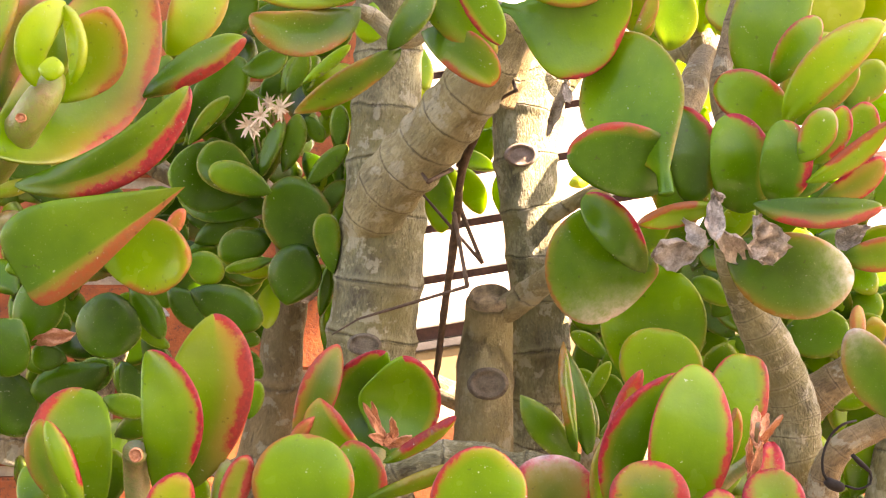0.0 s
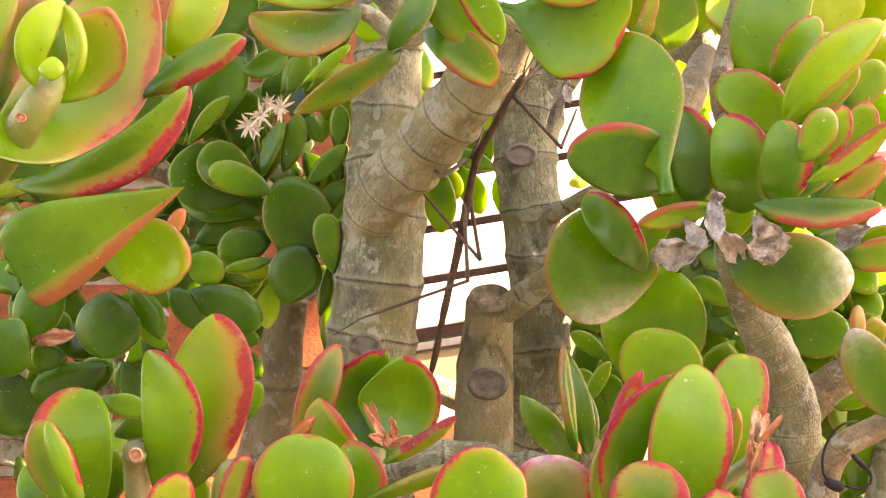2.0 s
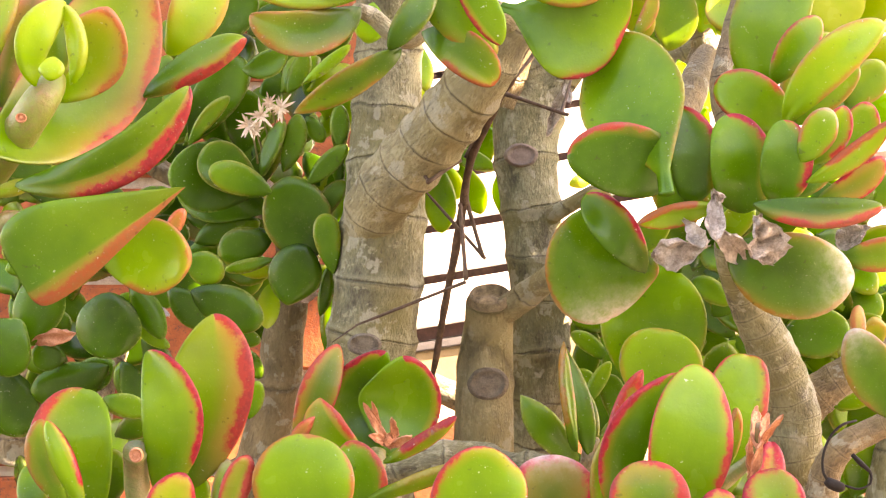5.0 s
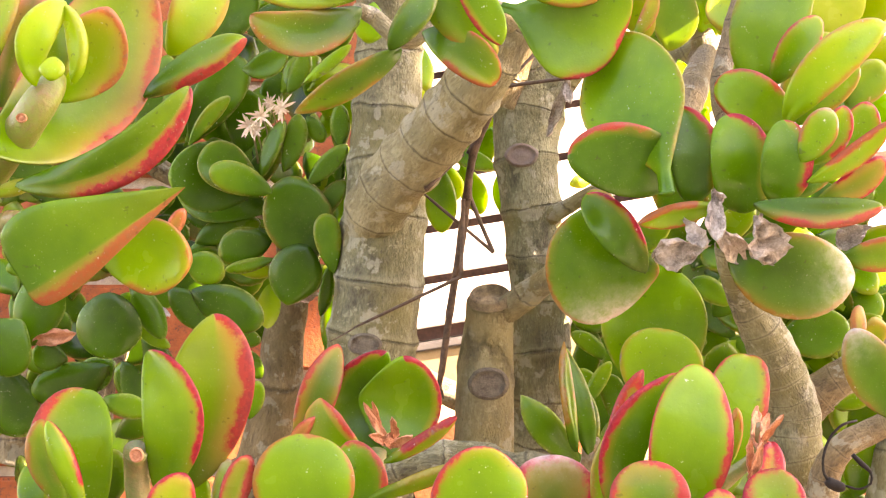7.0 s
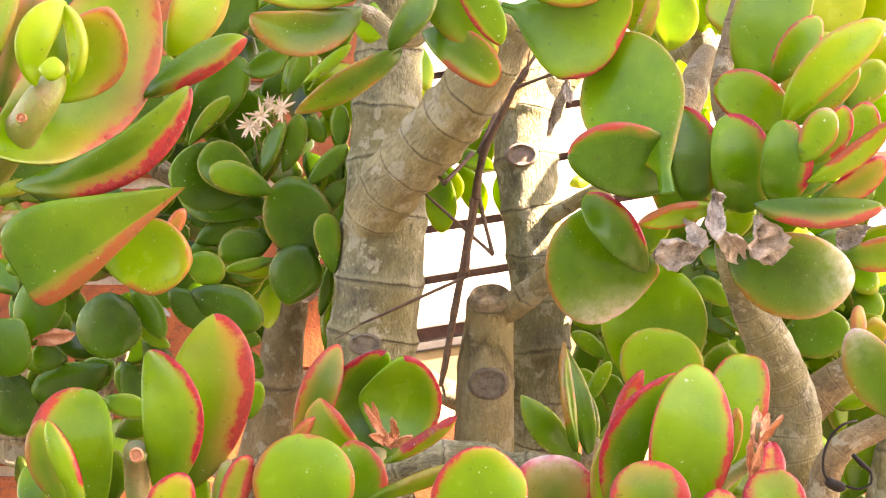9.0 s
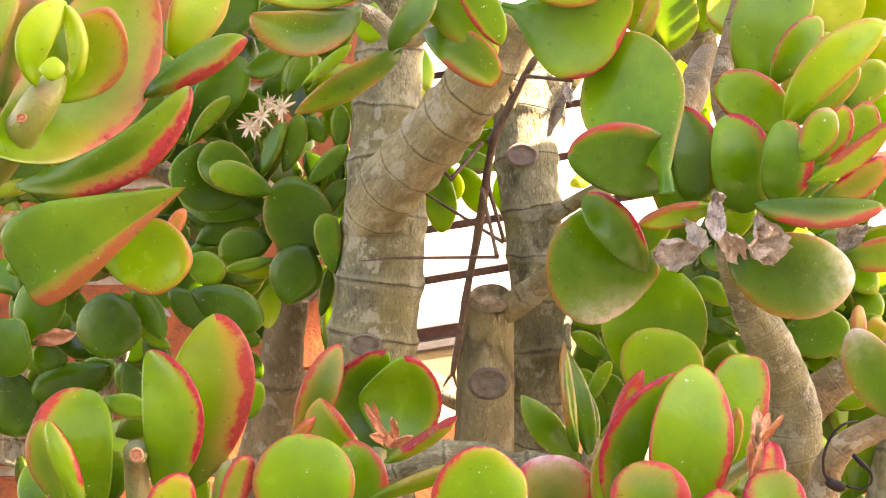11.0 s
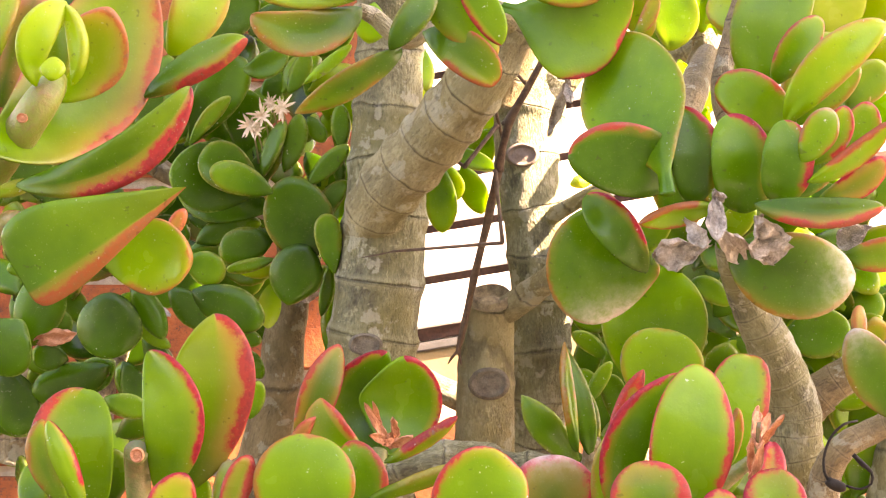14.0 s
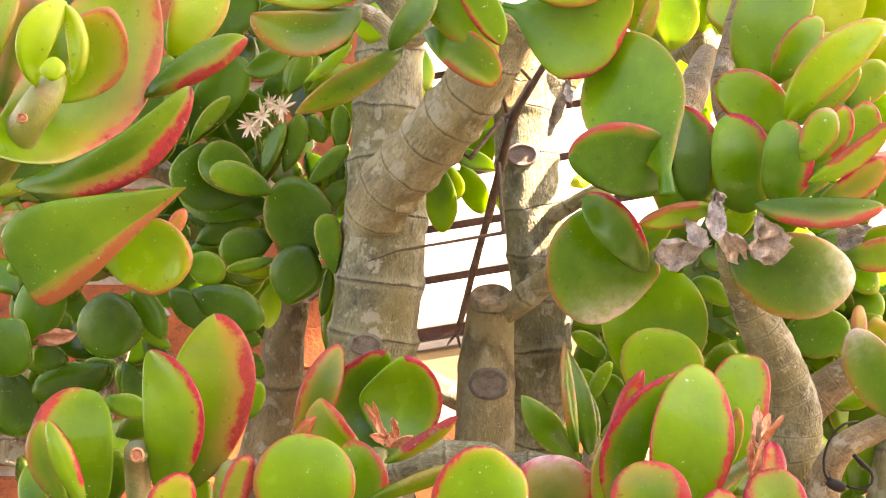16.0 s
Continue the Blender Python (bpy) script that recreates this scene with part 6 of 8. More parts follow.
star_flower(trunk_c, (-0.097, 0.985, 0.9838), 0.0121, 2)
star_flower(trunk_c, (-0.1037, 0.985, 0.9872), 0.0081, 3)
star_flower(trunk_c, (-0.1118, 0.985, 0.9704), 0.0088, 4)
far_plant = thing("jade_plant", (0.12, 1.3, 0.45), "sunlit jade plant shoots behind the trunks", "plant", "jade plants")
trunk_d = stem("trunk", far_plant, BARK_DARK, [(0.1626, 1.3, 0.3406, 0.0133), (0.1478, 1.25, 0.7039, 0.0111), (0.1359, 1.22, 0.792, 0.0075), (0.1132, 1.2, 0.8348, 0.0041)], nodes=0.03, rough=0.03)
leaf(trunk_d, (-0.0036, 1.18, 0.9617), (-0.0016, 1.1857, 0.9118), 0.0235, -6, 0.36, 0.10, 0.00, curl=0.21, cup=0.32, fan=1.25, lean=-0.39)
leaf(trunk_d, (0.0025, 1.2, 0.9619), (0.0091, 1.2122, 0.9369), 0.0173, 5, 0.68, 0.10, 0.00, curl=0.22, cup=0.38, fan=1.25, lean=0.1)
leaf(trunk_d, (0.0129, 1.22, 0.9638), (0.0288, 1.2395, 0.9292), 0.0203, 10, 0.42, 0.10, 0.00, curl=0.28, cup=0.27, fan=1.25, lean=0.52)
leaf(trunk_d, (-0.0024, 1.18, 0.9714), (0.0374, 1.1652, 0.9554), 0.014, -12, 0.42, 0.10, 0.00, curl=0.13, cup=0.50, fan=1.25, lean=0.25)
leaf(trunk_d, (0.0367, 1.22, 0.9888), (0.0144, 1.2414, 0.9632), 0.0282, -13, 0.38, 0.10, 0.00, curl=0.19, cup=0.33, fan=1.25, lean=0.03)
leaf(trunk_d, (0.0419, 1.25, 1.0166), (0.0296, 1.2719, 0.9778), 0.0189, 19, 0.77, 0.10, 0.00, curl=0.09, cup=0.31, fan=1.25, lean=0.05)
leaf(trunk_d, (0.041, 1.25, 0.9517), (0.0562, 1.2551, 0.9691), 0.0172, 6, 0.59, 0.10, 0.00, curl=0.29, cup=0.30, fan=1.25, lean=0.53)
leaf(trunk_d, (0.0517, 1.25, 0.9175), (0.0451, 1.245, 0.96), 0.0215, -7, 0.51, 0.10, 0.00, curl=0.20, cup=0.22, fan=1.25, lean=0.26)
leaf(trunk_d, (0.0284, 1.26, 0.9909), (0.0069, 1.2642, 0.9868), 0.0216, -6, 0.51, 0.10, 0.00, curl=0.17, cup=0.30, fan=1.25, lean=-0.07)
leaf(trunk_d, (0.1083, 1.2, 0.9504), (0.0908, 1.1855, 0.9466), 0.0105, 20, 0.72, 0.10, 0.00, curl=0.12, cup=0.25, fan=1.25, lean=-0.14)
leaf(trunk_d, (-0.0145, 1.25, 1.05), (-0.0122, 1.2301, 1.016), 0.0129, 6, 0.68, 0.10, 0.00, curl=0.13, cup=0.32, fan=1.25, lean=-0.33)
leaf(trunk_d, (-0.0188, 1.25, 1.0329), (-0.0104, 1.2636, 1.0041), 0.014, -24, 0.77, 0.10, 0.00, curl=0.26, cup=0.45, fan=1.25, lean=0.37)
leaf(trunk_d, (0.0883, 1.05, 0.8573), (0.1036, 1.0601, 0.8514), 0.0153, 21, 0.41, 0.10, 0.00, curl=0.22, cup=0.34, fan=1.25, lean=0.47)
leaf(trunk_d, (0.0854, 1.05, 0.8415), (0.0989, 1.03, 0.8342), 0.0126, -14, 0.37, 0.10, 0.00, curl=0.15, cup=0.24, fan=1.25, lean=0.36)
leaf(trunk_d, (0.1072, 1.06, 0.8279), (0.0899, 1.0482, 0.8108), 0.0182, 5, 0.34, 0.10, 0.00, curl=0.27, cup=0.30, fan=1.25, lean=-0.01)
leaf(trunk_d, (0.1, 1.06, 0.8062), (0.0899, 1.0689, 0.8273), 0.0159, 24, 0.34, 0.10, 0.00, curl=0.17, cup=0.34, fan=1.25, lean=-0.07)
leaf(trunk_d, (0.1019, 1.08, 0.8561), (0.0918, 1.0919, 0.878), 0.0171, 6, 0.34, 0.10, 0.00, curl=0.10, cup=0.49, fan=1.25, lean=0.21)
leaf(trunk_d, (0.1109, 1.06, 0.8279), (0.1019, 1.0798, 0.8561), 0.0233, -21, 0.37, 0.10, 0.00, curl=0.26, cup=0.28, fan=1.25, lean=0.38)
leaf(trunk_d, (0.1601, 1.05, 0.8573), (0.1879, 1.0654, 0.8712), 0.0218, -9, 0.27, 0.10, 0.00, curl=0.10, cup=0.39, fan=1.25, lean=0.16)
leaf(trunk_d, (0.1625, 1.02, 0.8864), (0.1866, 1.0001, 0.8491), 0.0221, 19, 0.27, 0.10, 0.00, curl=0.13, cup=0.31, fan=1.25, lean=-0.45)
leaf(trunk_d, (0.1631, 1.12, 0.8889), (0.1789, 1.0997, 0.8628), 0.0231, 7, 0.38, 0.10, 0.00, curl=0.20, cup=0.26, fan=1.25, lean=0.36)
leaf(trunk_d, (0.1834, 1.04, 0.8435), (0.165, 1.0588, 0.8714), 0.0222, -16, 0.34, 0.10, 0.00, curl=0.30, cup=0.31, fan=1.25, lean=-0.17)
leaf(trunk_d, (0.179, 1.1, 0.8327), (0.1889, 1.0924, 0.8481), 0.0113, -2, 0.54, 0.10, 0.00, curl=0.15, cup=0.47, fan=1.25, lean=-0.4)
leaf(trunk_d, (0.2053, 1.1, 0.8252), (0.1919, 1.1097, 0.8397), 0.0188, 2, 0.61, 0.10, 0.00, curl=0.29, cup=0.37, fan=1.25, lean=0.24)
leaf(trunk_d, (0.194, 1.1, 0.8214), (0.21, 1.1051, 0.8437), 0.0188, 1, 0.54, 0.10, 0.00, curl=0.18, cup=0.28, fan=1.25, lean=-0.34)
leaf(trunk_d, (0.2139, 1.05, 0.8645), (0.191, 1.0427, 0.8433), 0.0227, 19, 0.34, 0.10, 0.00, curl=0.10, cup=0.33, fan=1.25, lean=0.47)
leaf(trunk_d, (0.2211, 1.05, 0.8286), (0.2439, 1.0403, 0.8577), 0.0251, 0, 0.41, 0.10, 0.00, curl=0.26, cup=0.28, fan=1.25, lean=-0.28)
leaf(trunk_d, (0.2217, 1.02, 0.8585), (0.2476, 1.0117, 0.845), 0.0221, 19, 0.37, 0.10, 0.00, curl=0.17, cup=0.25, fan=1.25, lean=-0.24)
leaf(trunk_d, (0.2318, 1.05, 0.8286), (0.2458, 1.0335, 0.8262), 0.0145, -8, 0.61, 0.10, 0.00, curl=0.16, cup=0.22, fan=1.25, lean=-0.31)
leaf(trunk_d, (0.2447, 1, 0.873), (0.263, 0.9916, 0.8597), 0.0205, -3, 0.48, 0.10, 0.00, curl=0.25, cup=0.25, fan=1.25, lean=0.19)
leaf(trunk_d, (0.2481, 1, 0.8867), (0.2575, 0.9837, 0.8734), 0.0172, 5, 0.54, 0.10, 0.00, curl=0.21, cup=0.37, fan=1.25, lean=-0.08)
leaf(trunk_d, (0.2322, 1.02, 0.8655), (0.2631, 1.032, 0.8792), 0.0181, -16, 0.48, 0.10, 0.00, curl=0.09, cup=0.43, fan=1.25, lean=0.4)
leaf(trunk_d, (0.2379, 1, 0.8491), (0.2629, 0.9912, 0.8597), 0.0137, -0, 0.54, 0.10, 0.00, curl=0.30, cup=0.40, fan=1.25, lean=-0.31)
leaf(trunk_d, (0.2105, 1, 0.7773), (0.2265, 1.0102, 0.7864), 0.0107, 16, 0.54, 0.10, 0.00, curl=0.32, cup=0.33, fan=1.25, lean=-0.35)
leaf(trunk_d, (0.2322, 1.02, 0.8027), (0.226, 1.0396, 0.8115), 0.0142, 11, 0.54, 0.10, 0.00, curl=0.11, cup=0.28, fan=1.25, lean=-0.17)
leaf(trunk_d, (0.2515, 1, 0.8046), (0.2409, 1.0126, 0.8104), 0.0143, -18, 0.34, 0.10, 0.00, curl=0.21, cup=0.46, fan=1.25, lean=-0.06)
leaf(trunk_d, (0.1504, 1.17, 1.1003), (0.1641, 1.1888, 1.0418), 0.0448, -0, 0.51, 0.10, 0.00, curl=0.13, cup=0.21, fan=1.25, lean=0.29)
leaf(trunk_d, (0.1395, 1.18, 1.0698), (0.1555, 1.1945, 1.0494), 0.0202, 3, 0.51, 0.10, 0.00, curl=0.24, cup=0.27, fan=1.25, lean=-0.19)
leaf(trunk_d, (0.1677, 1.1, 1.0733), (0.1823, 1.1206, 1.0459), 0.0226, -4, 0.51, 0.10, 0.00, curl=0.18, cup=0.36, fan=1.25, lean=0.29)
leaf(trunk_d, (0.1827, 1.1, 1.0771), (0.1698, 1.1142, 1.0527), 0.0226, -4, 0.64, 0.10, 0.00, curl=0.14, cup=0.40, fan=1.25, lean=0.07)
leaf(trunk_d, (0.1902, 1.1, 1.032), (0.1997, 1.0902, 1.0606), 0.0264, -6, 0.68, 0.10, 0.00, curl=0.12, cup=0.47, fan=1.25, lean=-0.02)
leaf(trunk_d, (0.1888, 1.05, 1.0547), (0.1757, 1.0575, 1.0377), 0.0144, 2, 0.51, 0.10, 0.00, curl=0.18, cup=0.36, fan=1.25, lean=-0.43)
leaf(trunk_d, (0.1752, 1.1, 0.9944), (0.1664, 1.1166, 0.9767), 0.0162, -22, 0.59, 0.10, 0.00, curl=0.12, cup=0.39, fan=1.25, lean=-0.42)
leaf(trunk_d, (0.1564, 1.1, 1.0244), (0.159, 1.0794, 1), 0.0151, 3, 0.51, 0.10, 0.00, curl=0.29, cup=0.34, fan=1.25, lean=-0.11)
leaf(trunk_d, (0.305, 1.15, 1.0497), (0.2854, 1.1663, 1.0678), 0.0254, -22, 0.72, 0.10, 0.00, curl=0.14, cup=0.26, fan=1.25, lean=-0.32)
leaf(trunk_d, (0.2971, 1.15, 1.0812), (0.3161, 1.1618, 1.0513), 0.025, -19, 0.59, 0.10, 0.00, curl=0.14, cup=0.49, fan=1.25, lean=-0.35)
leaf(trunk_d, (0.303, 1.1, 1.0094), (0.2764, 1.084, 1.0263), 0.0188, 4, 0.59, 0.10, 0.00, curl=0.14, cup=0.26, fan=1.25, lean=-0.17)
leaf(trunk_d, (0.1251, 1, 0.9208), (0.1448, 0.9942, 0.9003), 0.0207, -8, 0.30, 0.10, 0.00, curl=0.25, cup=0.42, fan=1.25, lean=-0.3)
leaf(trunk_d, (0.128, 0.9, 0.888), (0.1205, 0.8901, 0.9125), 0.0185, -2, 0.24, 0.10, 0.00, curl=0.26, cup=0.23, fan=1.25, lean=0.18)
leaf(trunk_d, (0.1558, 1, 0.9038), (0.1711, 0.9893, 0.8868), 0.0209, -12, 0.34, 0.10, 0.00, curl=0.29, cup=0.42, fan=1.25)
leaf(trunk_d, (0.1593, 1, 0.9277), (0.1871, 1.0216, 0.9143), 0.0242, 9, 0.42, 0.10, 0.00, curl=0.18, cup=0.27, fan=1.25, lean=-0.25)
leaf(trunk_d, (0.2498, 1.05, 0.9039), (0.2772, 1.0452, 0.8896), 0.0229, 20, 0.51, 0.10, 0.00, curl=0.12, cup=0.38, fan=1.25, lean=-0.32)
leaf(trunk_d, (0.1959, 1.05, 1.0618), (0.1818, 1.0307, 1.0342), 0.0184, 13, 0.64, 0.10, 0.00, curl=0.25, cup=0.30, fan=1.25, lean=-0.5)
leaf(trunk_d, (0.1188, 1.1, 1.0432), (0.1386, 1.1076, 1.0215), 0.0188, 3, 0.51, 0.10, 0.00, curl=0.12, cup=0.49, fan=1.25, lean=0.26)
leaf(trunk_d, (0.0975, 0.98, 0.7496), (0.0931, 0.9867, 0.7891), 0.0268, -1, 0.30, 0.10, 0.00, curl=0.21, cup=0.39, lean=0.11)
leaf(trunk_d, (0.1114, 1, 0.75), (0.1023, 0.9944, 0.7984), 0.0246, -14, 0.30, 0.10, 0.00, curl=0.10, cup=0.40, lean=-0.45)
leaf(trunk_d, (0.0807, 1, 0.7465), (0.0751, 1.0167, 0.7752), 0.0242, 8, 0.30, 0.10, 0.00, curl=0.21, cup=0.39, lean=-0.06)
leaf(trunk_d, (0.2481, 1, 0.75), (0.2587, 0.9947, 0.7847), 0.0281, -13, 0.40, 0.10, 0.00, curl=0.24, cup=0.31, lean=-0.54)
leaf(trunk_d, (0.2705, 1.02, 0.747), (0.2649, 1.039, 0.7867), 0.0246, -7, 0.45, 0.10, 0.00, curl=0.17, cup=0.19, lean=-0.32)
leaf(trunk_d, (0.2426, 1.02, 0.747), (0.2547, 1.0408, 0.7723), 0.0222, -20, 0.40, 0.10, 0.00, curl=0.25, cup=0.38, lean=-0.06)
leaf(trunk_d, (0.252, 1.03, 0.7877), (0.2705, 1.0198, 0.8097), 0.0215, -11, 0.40, 0.10, 0.00, curl=0.14, cup=0.31, lean=-0.44)
# Default low tones here darken the leaves for the bush's inner shade.
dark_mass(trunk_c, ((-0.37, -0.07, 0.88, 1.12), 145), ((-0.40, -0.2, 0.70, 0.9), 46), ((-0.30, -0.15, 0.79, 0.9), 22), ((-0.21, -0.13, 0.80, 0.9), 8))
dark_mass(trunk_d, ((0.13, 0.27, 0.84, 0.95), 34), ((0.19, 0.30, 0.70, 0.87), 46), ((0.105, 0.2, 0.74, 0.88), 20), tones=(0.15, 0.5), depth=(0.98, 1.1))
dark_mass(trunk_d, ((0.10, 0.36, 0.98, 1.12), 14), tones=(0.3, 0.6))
far_leaves()
plant_tie = stem("plant_tie", None, TIE, [(0.2061, 0.825, 0.8143, 0.0006), (0.1979, 0.82, 0.8128, 0.0007), (0.1917, 0.82, 0.8064, 0.0007), (0.1883, 0.82, 0.7966, 0.0007), (0.1889, 0.82, 0.7882, 0.0008), (0.1923, 0.82, 0.7837, 0.001)], rough=0.02, sides=8)
tagged(plant_tie, "black rubber plant tie looped round a stem", "plant tie")
tail = stem("loop", plant_tie, TIE, [(0.2029, 0.82, 0.798, 0.0011), (0.2077, 0.82, 0.7932, 0.0014), (0.2119, 0.82, 0.7893, 0.0008), (0.2119, 0.82, 0.7837, 0.0006), (0.2063, 0.82, 0.7809, 0.0006), (0.1993, 0.82, 0.7826, 0.0006)], nodes=0, rough=0.02)
toggle = stem("toggle", plant_tie, TIE, [(0.19, 0.82, 0.7854, 0.002), (0.1923, 0.82, 0.7837, 0.0028), (0.1965, 0.82, 0.782, 0.0028), (0.199, 0.82, 0.782, 0.0017)], nodes=0, rough=0.02)
dry_leaf(fork_b, (0.0796, 1.04, 1.0077), (0.0689, 1.0617, 0.9729), 0.0082, 30, curl=0.20, fan=1.0)
dry_leaf(fork_b, (0.0768, 1.04, 1.0034), (0.0796, 1.0308, 0.9898), 0.0058, 10, curl=0.20, fan=1.0)
dry_leaf(trunk_c, (-0.2481, 1, 0.8443), (-0.2176, 0.9854, 0.8512), 0.0102, 20, DRY_RED, curl=0.20, fan=1.0)
dry_leaf(trunk_c, (-0.1654, 1, 0.8593), (-0.1886, 1.0142, 0.8639), 0.0098, 40, curl=0.20, fan=1.0)
dry_leaf(trunk_c, (-0.0947, 1.05, 0.8681), (-0.0816, 1.0659, 0.8785), 0.0122, 40, curl=0.20, fan=1.0)

# ---- the stick insect ----
def aim(at, way):
    """The pose at a place with its z axis along way."""
    return Matrix.Translation(at) @ Vector(way).to_track_quat("Z", "Y").to_matrix().to_4x4()


insect = thing("stick_insect", (0, 0, 0), "slender brown stick insect climbing between the jade trunks", "insect")
abdomen = place("abdomen", tube_mesh("abdomen", [(-0.0187, 0, -0.1082, 0.0011), (-0.0181, 0, -0.104, 0.0016), (-0.0161, 0, -0.0937, 0.0019), (-0.0116, 0, -0.0662, 0.0020), (-0.0058, 0, -0.0355, 0.0024), (-0.0019, 0, -0.0129, 0.0025), (0, 0, 0.0006, 0.0024)], sides=12, step=0.0012, nodes=0.0123, rough=0.2), INSECT, insect)
for ang in (-7, 8):
    place("tail_cercus", tube_mesh("tail_cercus", [(0, 0, 0, 0.0008), (-0.0013 + ang * 0.00035, 0, -0.0052, 0.0008), (-0.0019 + ang * 0.0005, 0, -0.0084, 0.0003)], sides=8, step=0.002), INSECT, insect, at=(-0.0184, 0, -0.1059))
place("thorax", tube_mesh("thorax", [(0, 0, -0.0013, 0.0029), (0.0006, 0, 0.0032, 0.0026), (0.0019, 0, 0.0129, 0.0022), (0.0039, 0, 0.0226, 0.0024), (0.0048, 0, 0.0271, 0.0026), (0.009, 0, 0.0362, 0.0022), (0.0155, 0, 0.0491, 0.0019), (0.0213, 0, 0.0614, 0.0021), (0.0239, 0, 0.0659, 0.0016)], sides=12, step=0.0012, rough=0.2), INSECT, insect)
place("head", tube_mesh("head", [(0.0233, 0, 0.0646, 0.0016), (0.0249, 0, 0.0672, 0.0021), (0.0271, 0, 0.0707, 0.0023), (0.0287, 0, 0.0736, 0.0018), (0.0297, 0, 0.0753, 0.0006)], sides=12, step=0.001, rough=0.05), INSECT, insect)
for k in (-1, 1):
    place("antenna", tube_mesh("antenna", [(0, 0, 0, 0.0005), (0.004 + k * 0.002, k * 0.002, 0.011, 0.0004), (0.010 + k * 0.004, k * 0.004, 0.022, 0.0002)], sides=6, step=0.003), INSECT_LEG, insect, "thin thread-like antenna", (0.0287, 0, 0.0736))
femur_hl = place("femur", tube_mesh("femur", [(0, 0, 0, 0.0016), (0, 0, 0.0053, 0.0014), (0, 0, 0.0267, 0.0012), (0, 0, 0.0446, 0.0014)], sides=8, step=0.004, rough=0.05), INSECT_LEG, insect)
tibia_hl = place("tibia", tube_mesh("tibia", [(0, 0, -0.0006, 0.0013), (0, 0, 0.0068, 0.0011), (0, 0, 0.0509, 0.0009), (0, 0, 0.0678, 0.0006)], sides=8, step=0.004, rough=0.05), INSECT_LEG, insect)
place("tarsus", tube_mesh("tarsus", [(0, 0, 0, 0.0005), (0.003, -0.001, 0.008, 0.0005), (0.008, -0.0015, 0.016, 0.0003)], sides=6, step=0.003), INSECT_LEG, tibia_hl).location = (0, 0, 0.0665)
femur_hr = place("femur", tube_mesh("femur", [(0, 0, 0, 0.0016), (0, 0, 0.004, 0.0014), (0, 0, 0.0202, 0.0012), (0, 0, 0.0336, 0.0014)], sides=8, step=0.004, rough=0.05), INSECT_LEG, insect)
tibia_hr = place("tibia", tube_mesh("tibia", [(0, 0, -0.0006, 0.0013), (0, 0, 0.0053, 0.0011), (0, 0, 0.04, 0.0009), (0, 0, 0.0533, 0.0006)], sides=8, step=0.004, rough=0.05), INSECT_LEG, insect)
femur_ml = place("femur", tube_mesh("femur", [(0, 0, 0, 0.0016), (0, 0, 0.0042, 0.0014), (0, 0, 0.0209, 0.0012), (0, 0, 0.0349, 0.0014)], sides=8, step=0.004, rough=0.05), INSECT_LEG, insect)
tibia_ml = place("tibia", tube_mesh("tibia", [(0, 0, -0.0006, 0.0013), (0, 0, 0.0019, 0.0011), (0, 0, 0.0145, 0.0009), (0, 0, 0.0194, 0.0006)], sides=8, step=0.004, rough=0.05), INSECT_LEG, insect)
femur_mr = place("femur", tube_mesh("femur", [(0, 0, 0, 0.0016), (0, 0, 0.005, 0.0014), (0, 0, 0.0248, 0.0012), (0, 0, 0.0413, 0.0014)], sides=8, step=0.004, rough=0.05), INSECT_LEG, insect)
tibia_mr = place("tibia", tube_mesh("tibia", [(0, 0, -0.0006, 0.0013), (0, 0, 0.0019, 0.0011), (0, 0, 0.0145, 0.0009), (0, 0, 0.0194, 0.0006)], sides=8, step=0.004, rough=0.05), INSECT_LEG, insect)
femur_fr = place("femur", tube_mesh("femur", [(0, 0, 0, 0.0016), (0, 0, 0.0047, 0.0012), (0, 0, 0.0236, 0.001), (0, 0, 0.0394, 0.0012)], sides=8, step=0.004, rough=0.05), INSECT_LEG, insect)
tibia_fr = place("tibia", tube_mesh("tibia", [(0, 0, -0.0006, 0.0013), (0, 0, 0.0029, 0.0011), (0, 0, 0.0218, 0.0009), (0, 0, 0.0291, 0.0006)], sides=8, step=0.004, rough=0.05), INSECT_LEG, insect)
femur_fl = place("femur", tube_mesh("femur", [(0, 0, 0, 0.0016), (0, 0, 0.0035, 0.0012), (0, 0, 0.0174, 0.001), (0, 0, 0.0291, 0.0012)], sides=8, step=0.004, rough=0.05), INSECT_LEG, insect)
tibia_fl = place("tibia", tube_mesh("tibia", [(0, 0, -0.0006, 0.0013), (0, 0, 0.0023, 0.0011), (0, 0, 0.017, 0.0009), (0, 0, 0.0226, 0.0006)], sides=8, step=0.004, rough=0.05), INSECT_LEG, insect)


# ---- unseen shoots, added so that their shade sways across the sun patches ----
def shade_leaves(c, label, rows):
    """An unseen loose shoot added above the view, between the sun and what it shades."""
    shoot = thing("jade_shoot", c, label, "plant", "jade plants")
    place("branch", tube_mesh("branch", [(*(CROWN_U * 0.08 + CROWN_V * 0.02), 0.005), (*(CROWN_U * 0.05 + CROWN_V * 0.006), 0.005), (*(CROWN_U * 0.02), 0.004), (0, 0, 0, 0.003)], sides=12, nodes=0.012), BARK_YOUNG, shoot, at=c)
    for u0, v0, u1, v1, w in rows:
        leaf(shoot, c + CROWN_U * u0 + CROWN_V * v0, c + CROWN_U * u1 + CROWN_V * v1, w, 0, 0.5, 0.4, 0.0)
    return shoot


UPPER_AT = CROWN_AT + SUN_DIR * 0.03
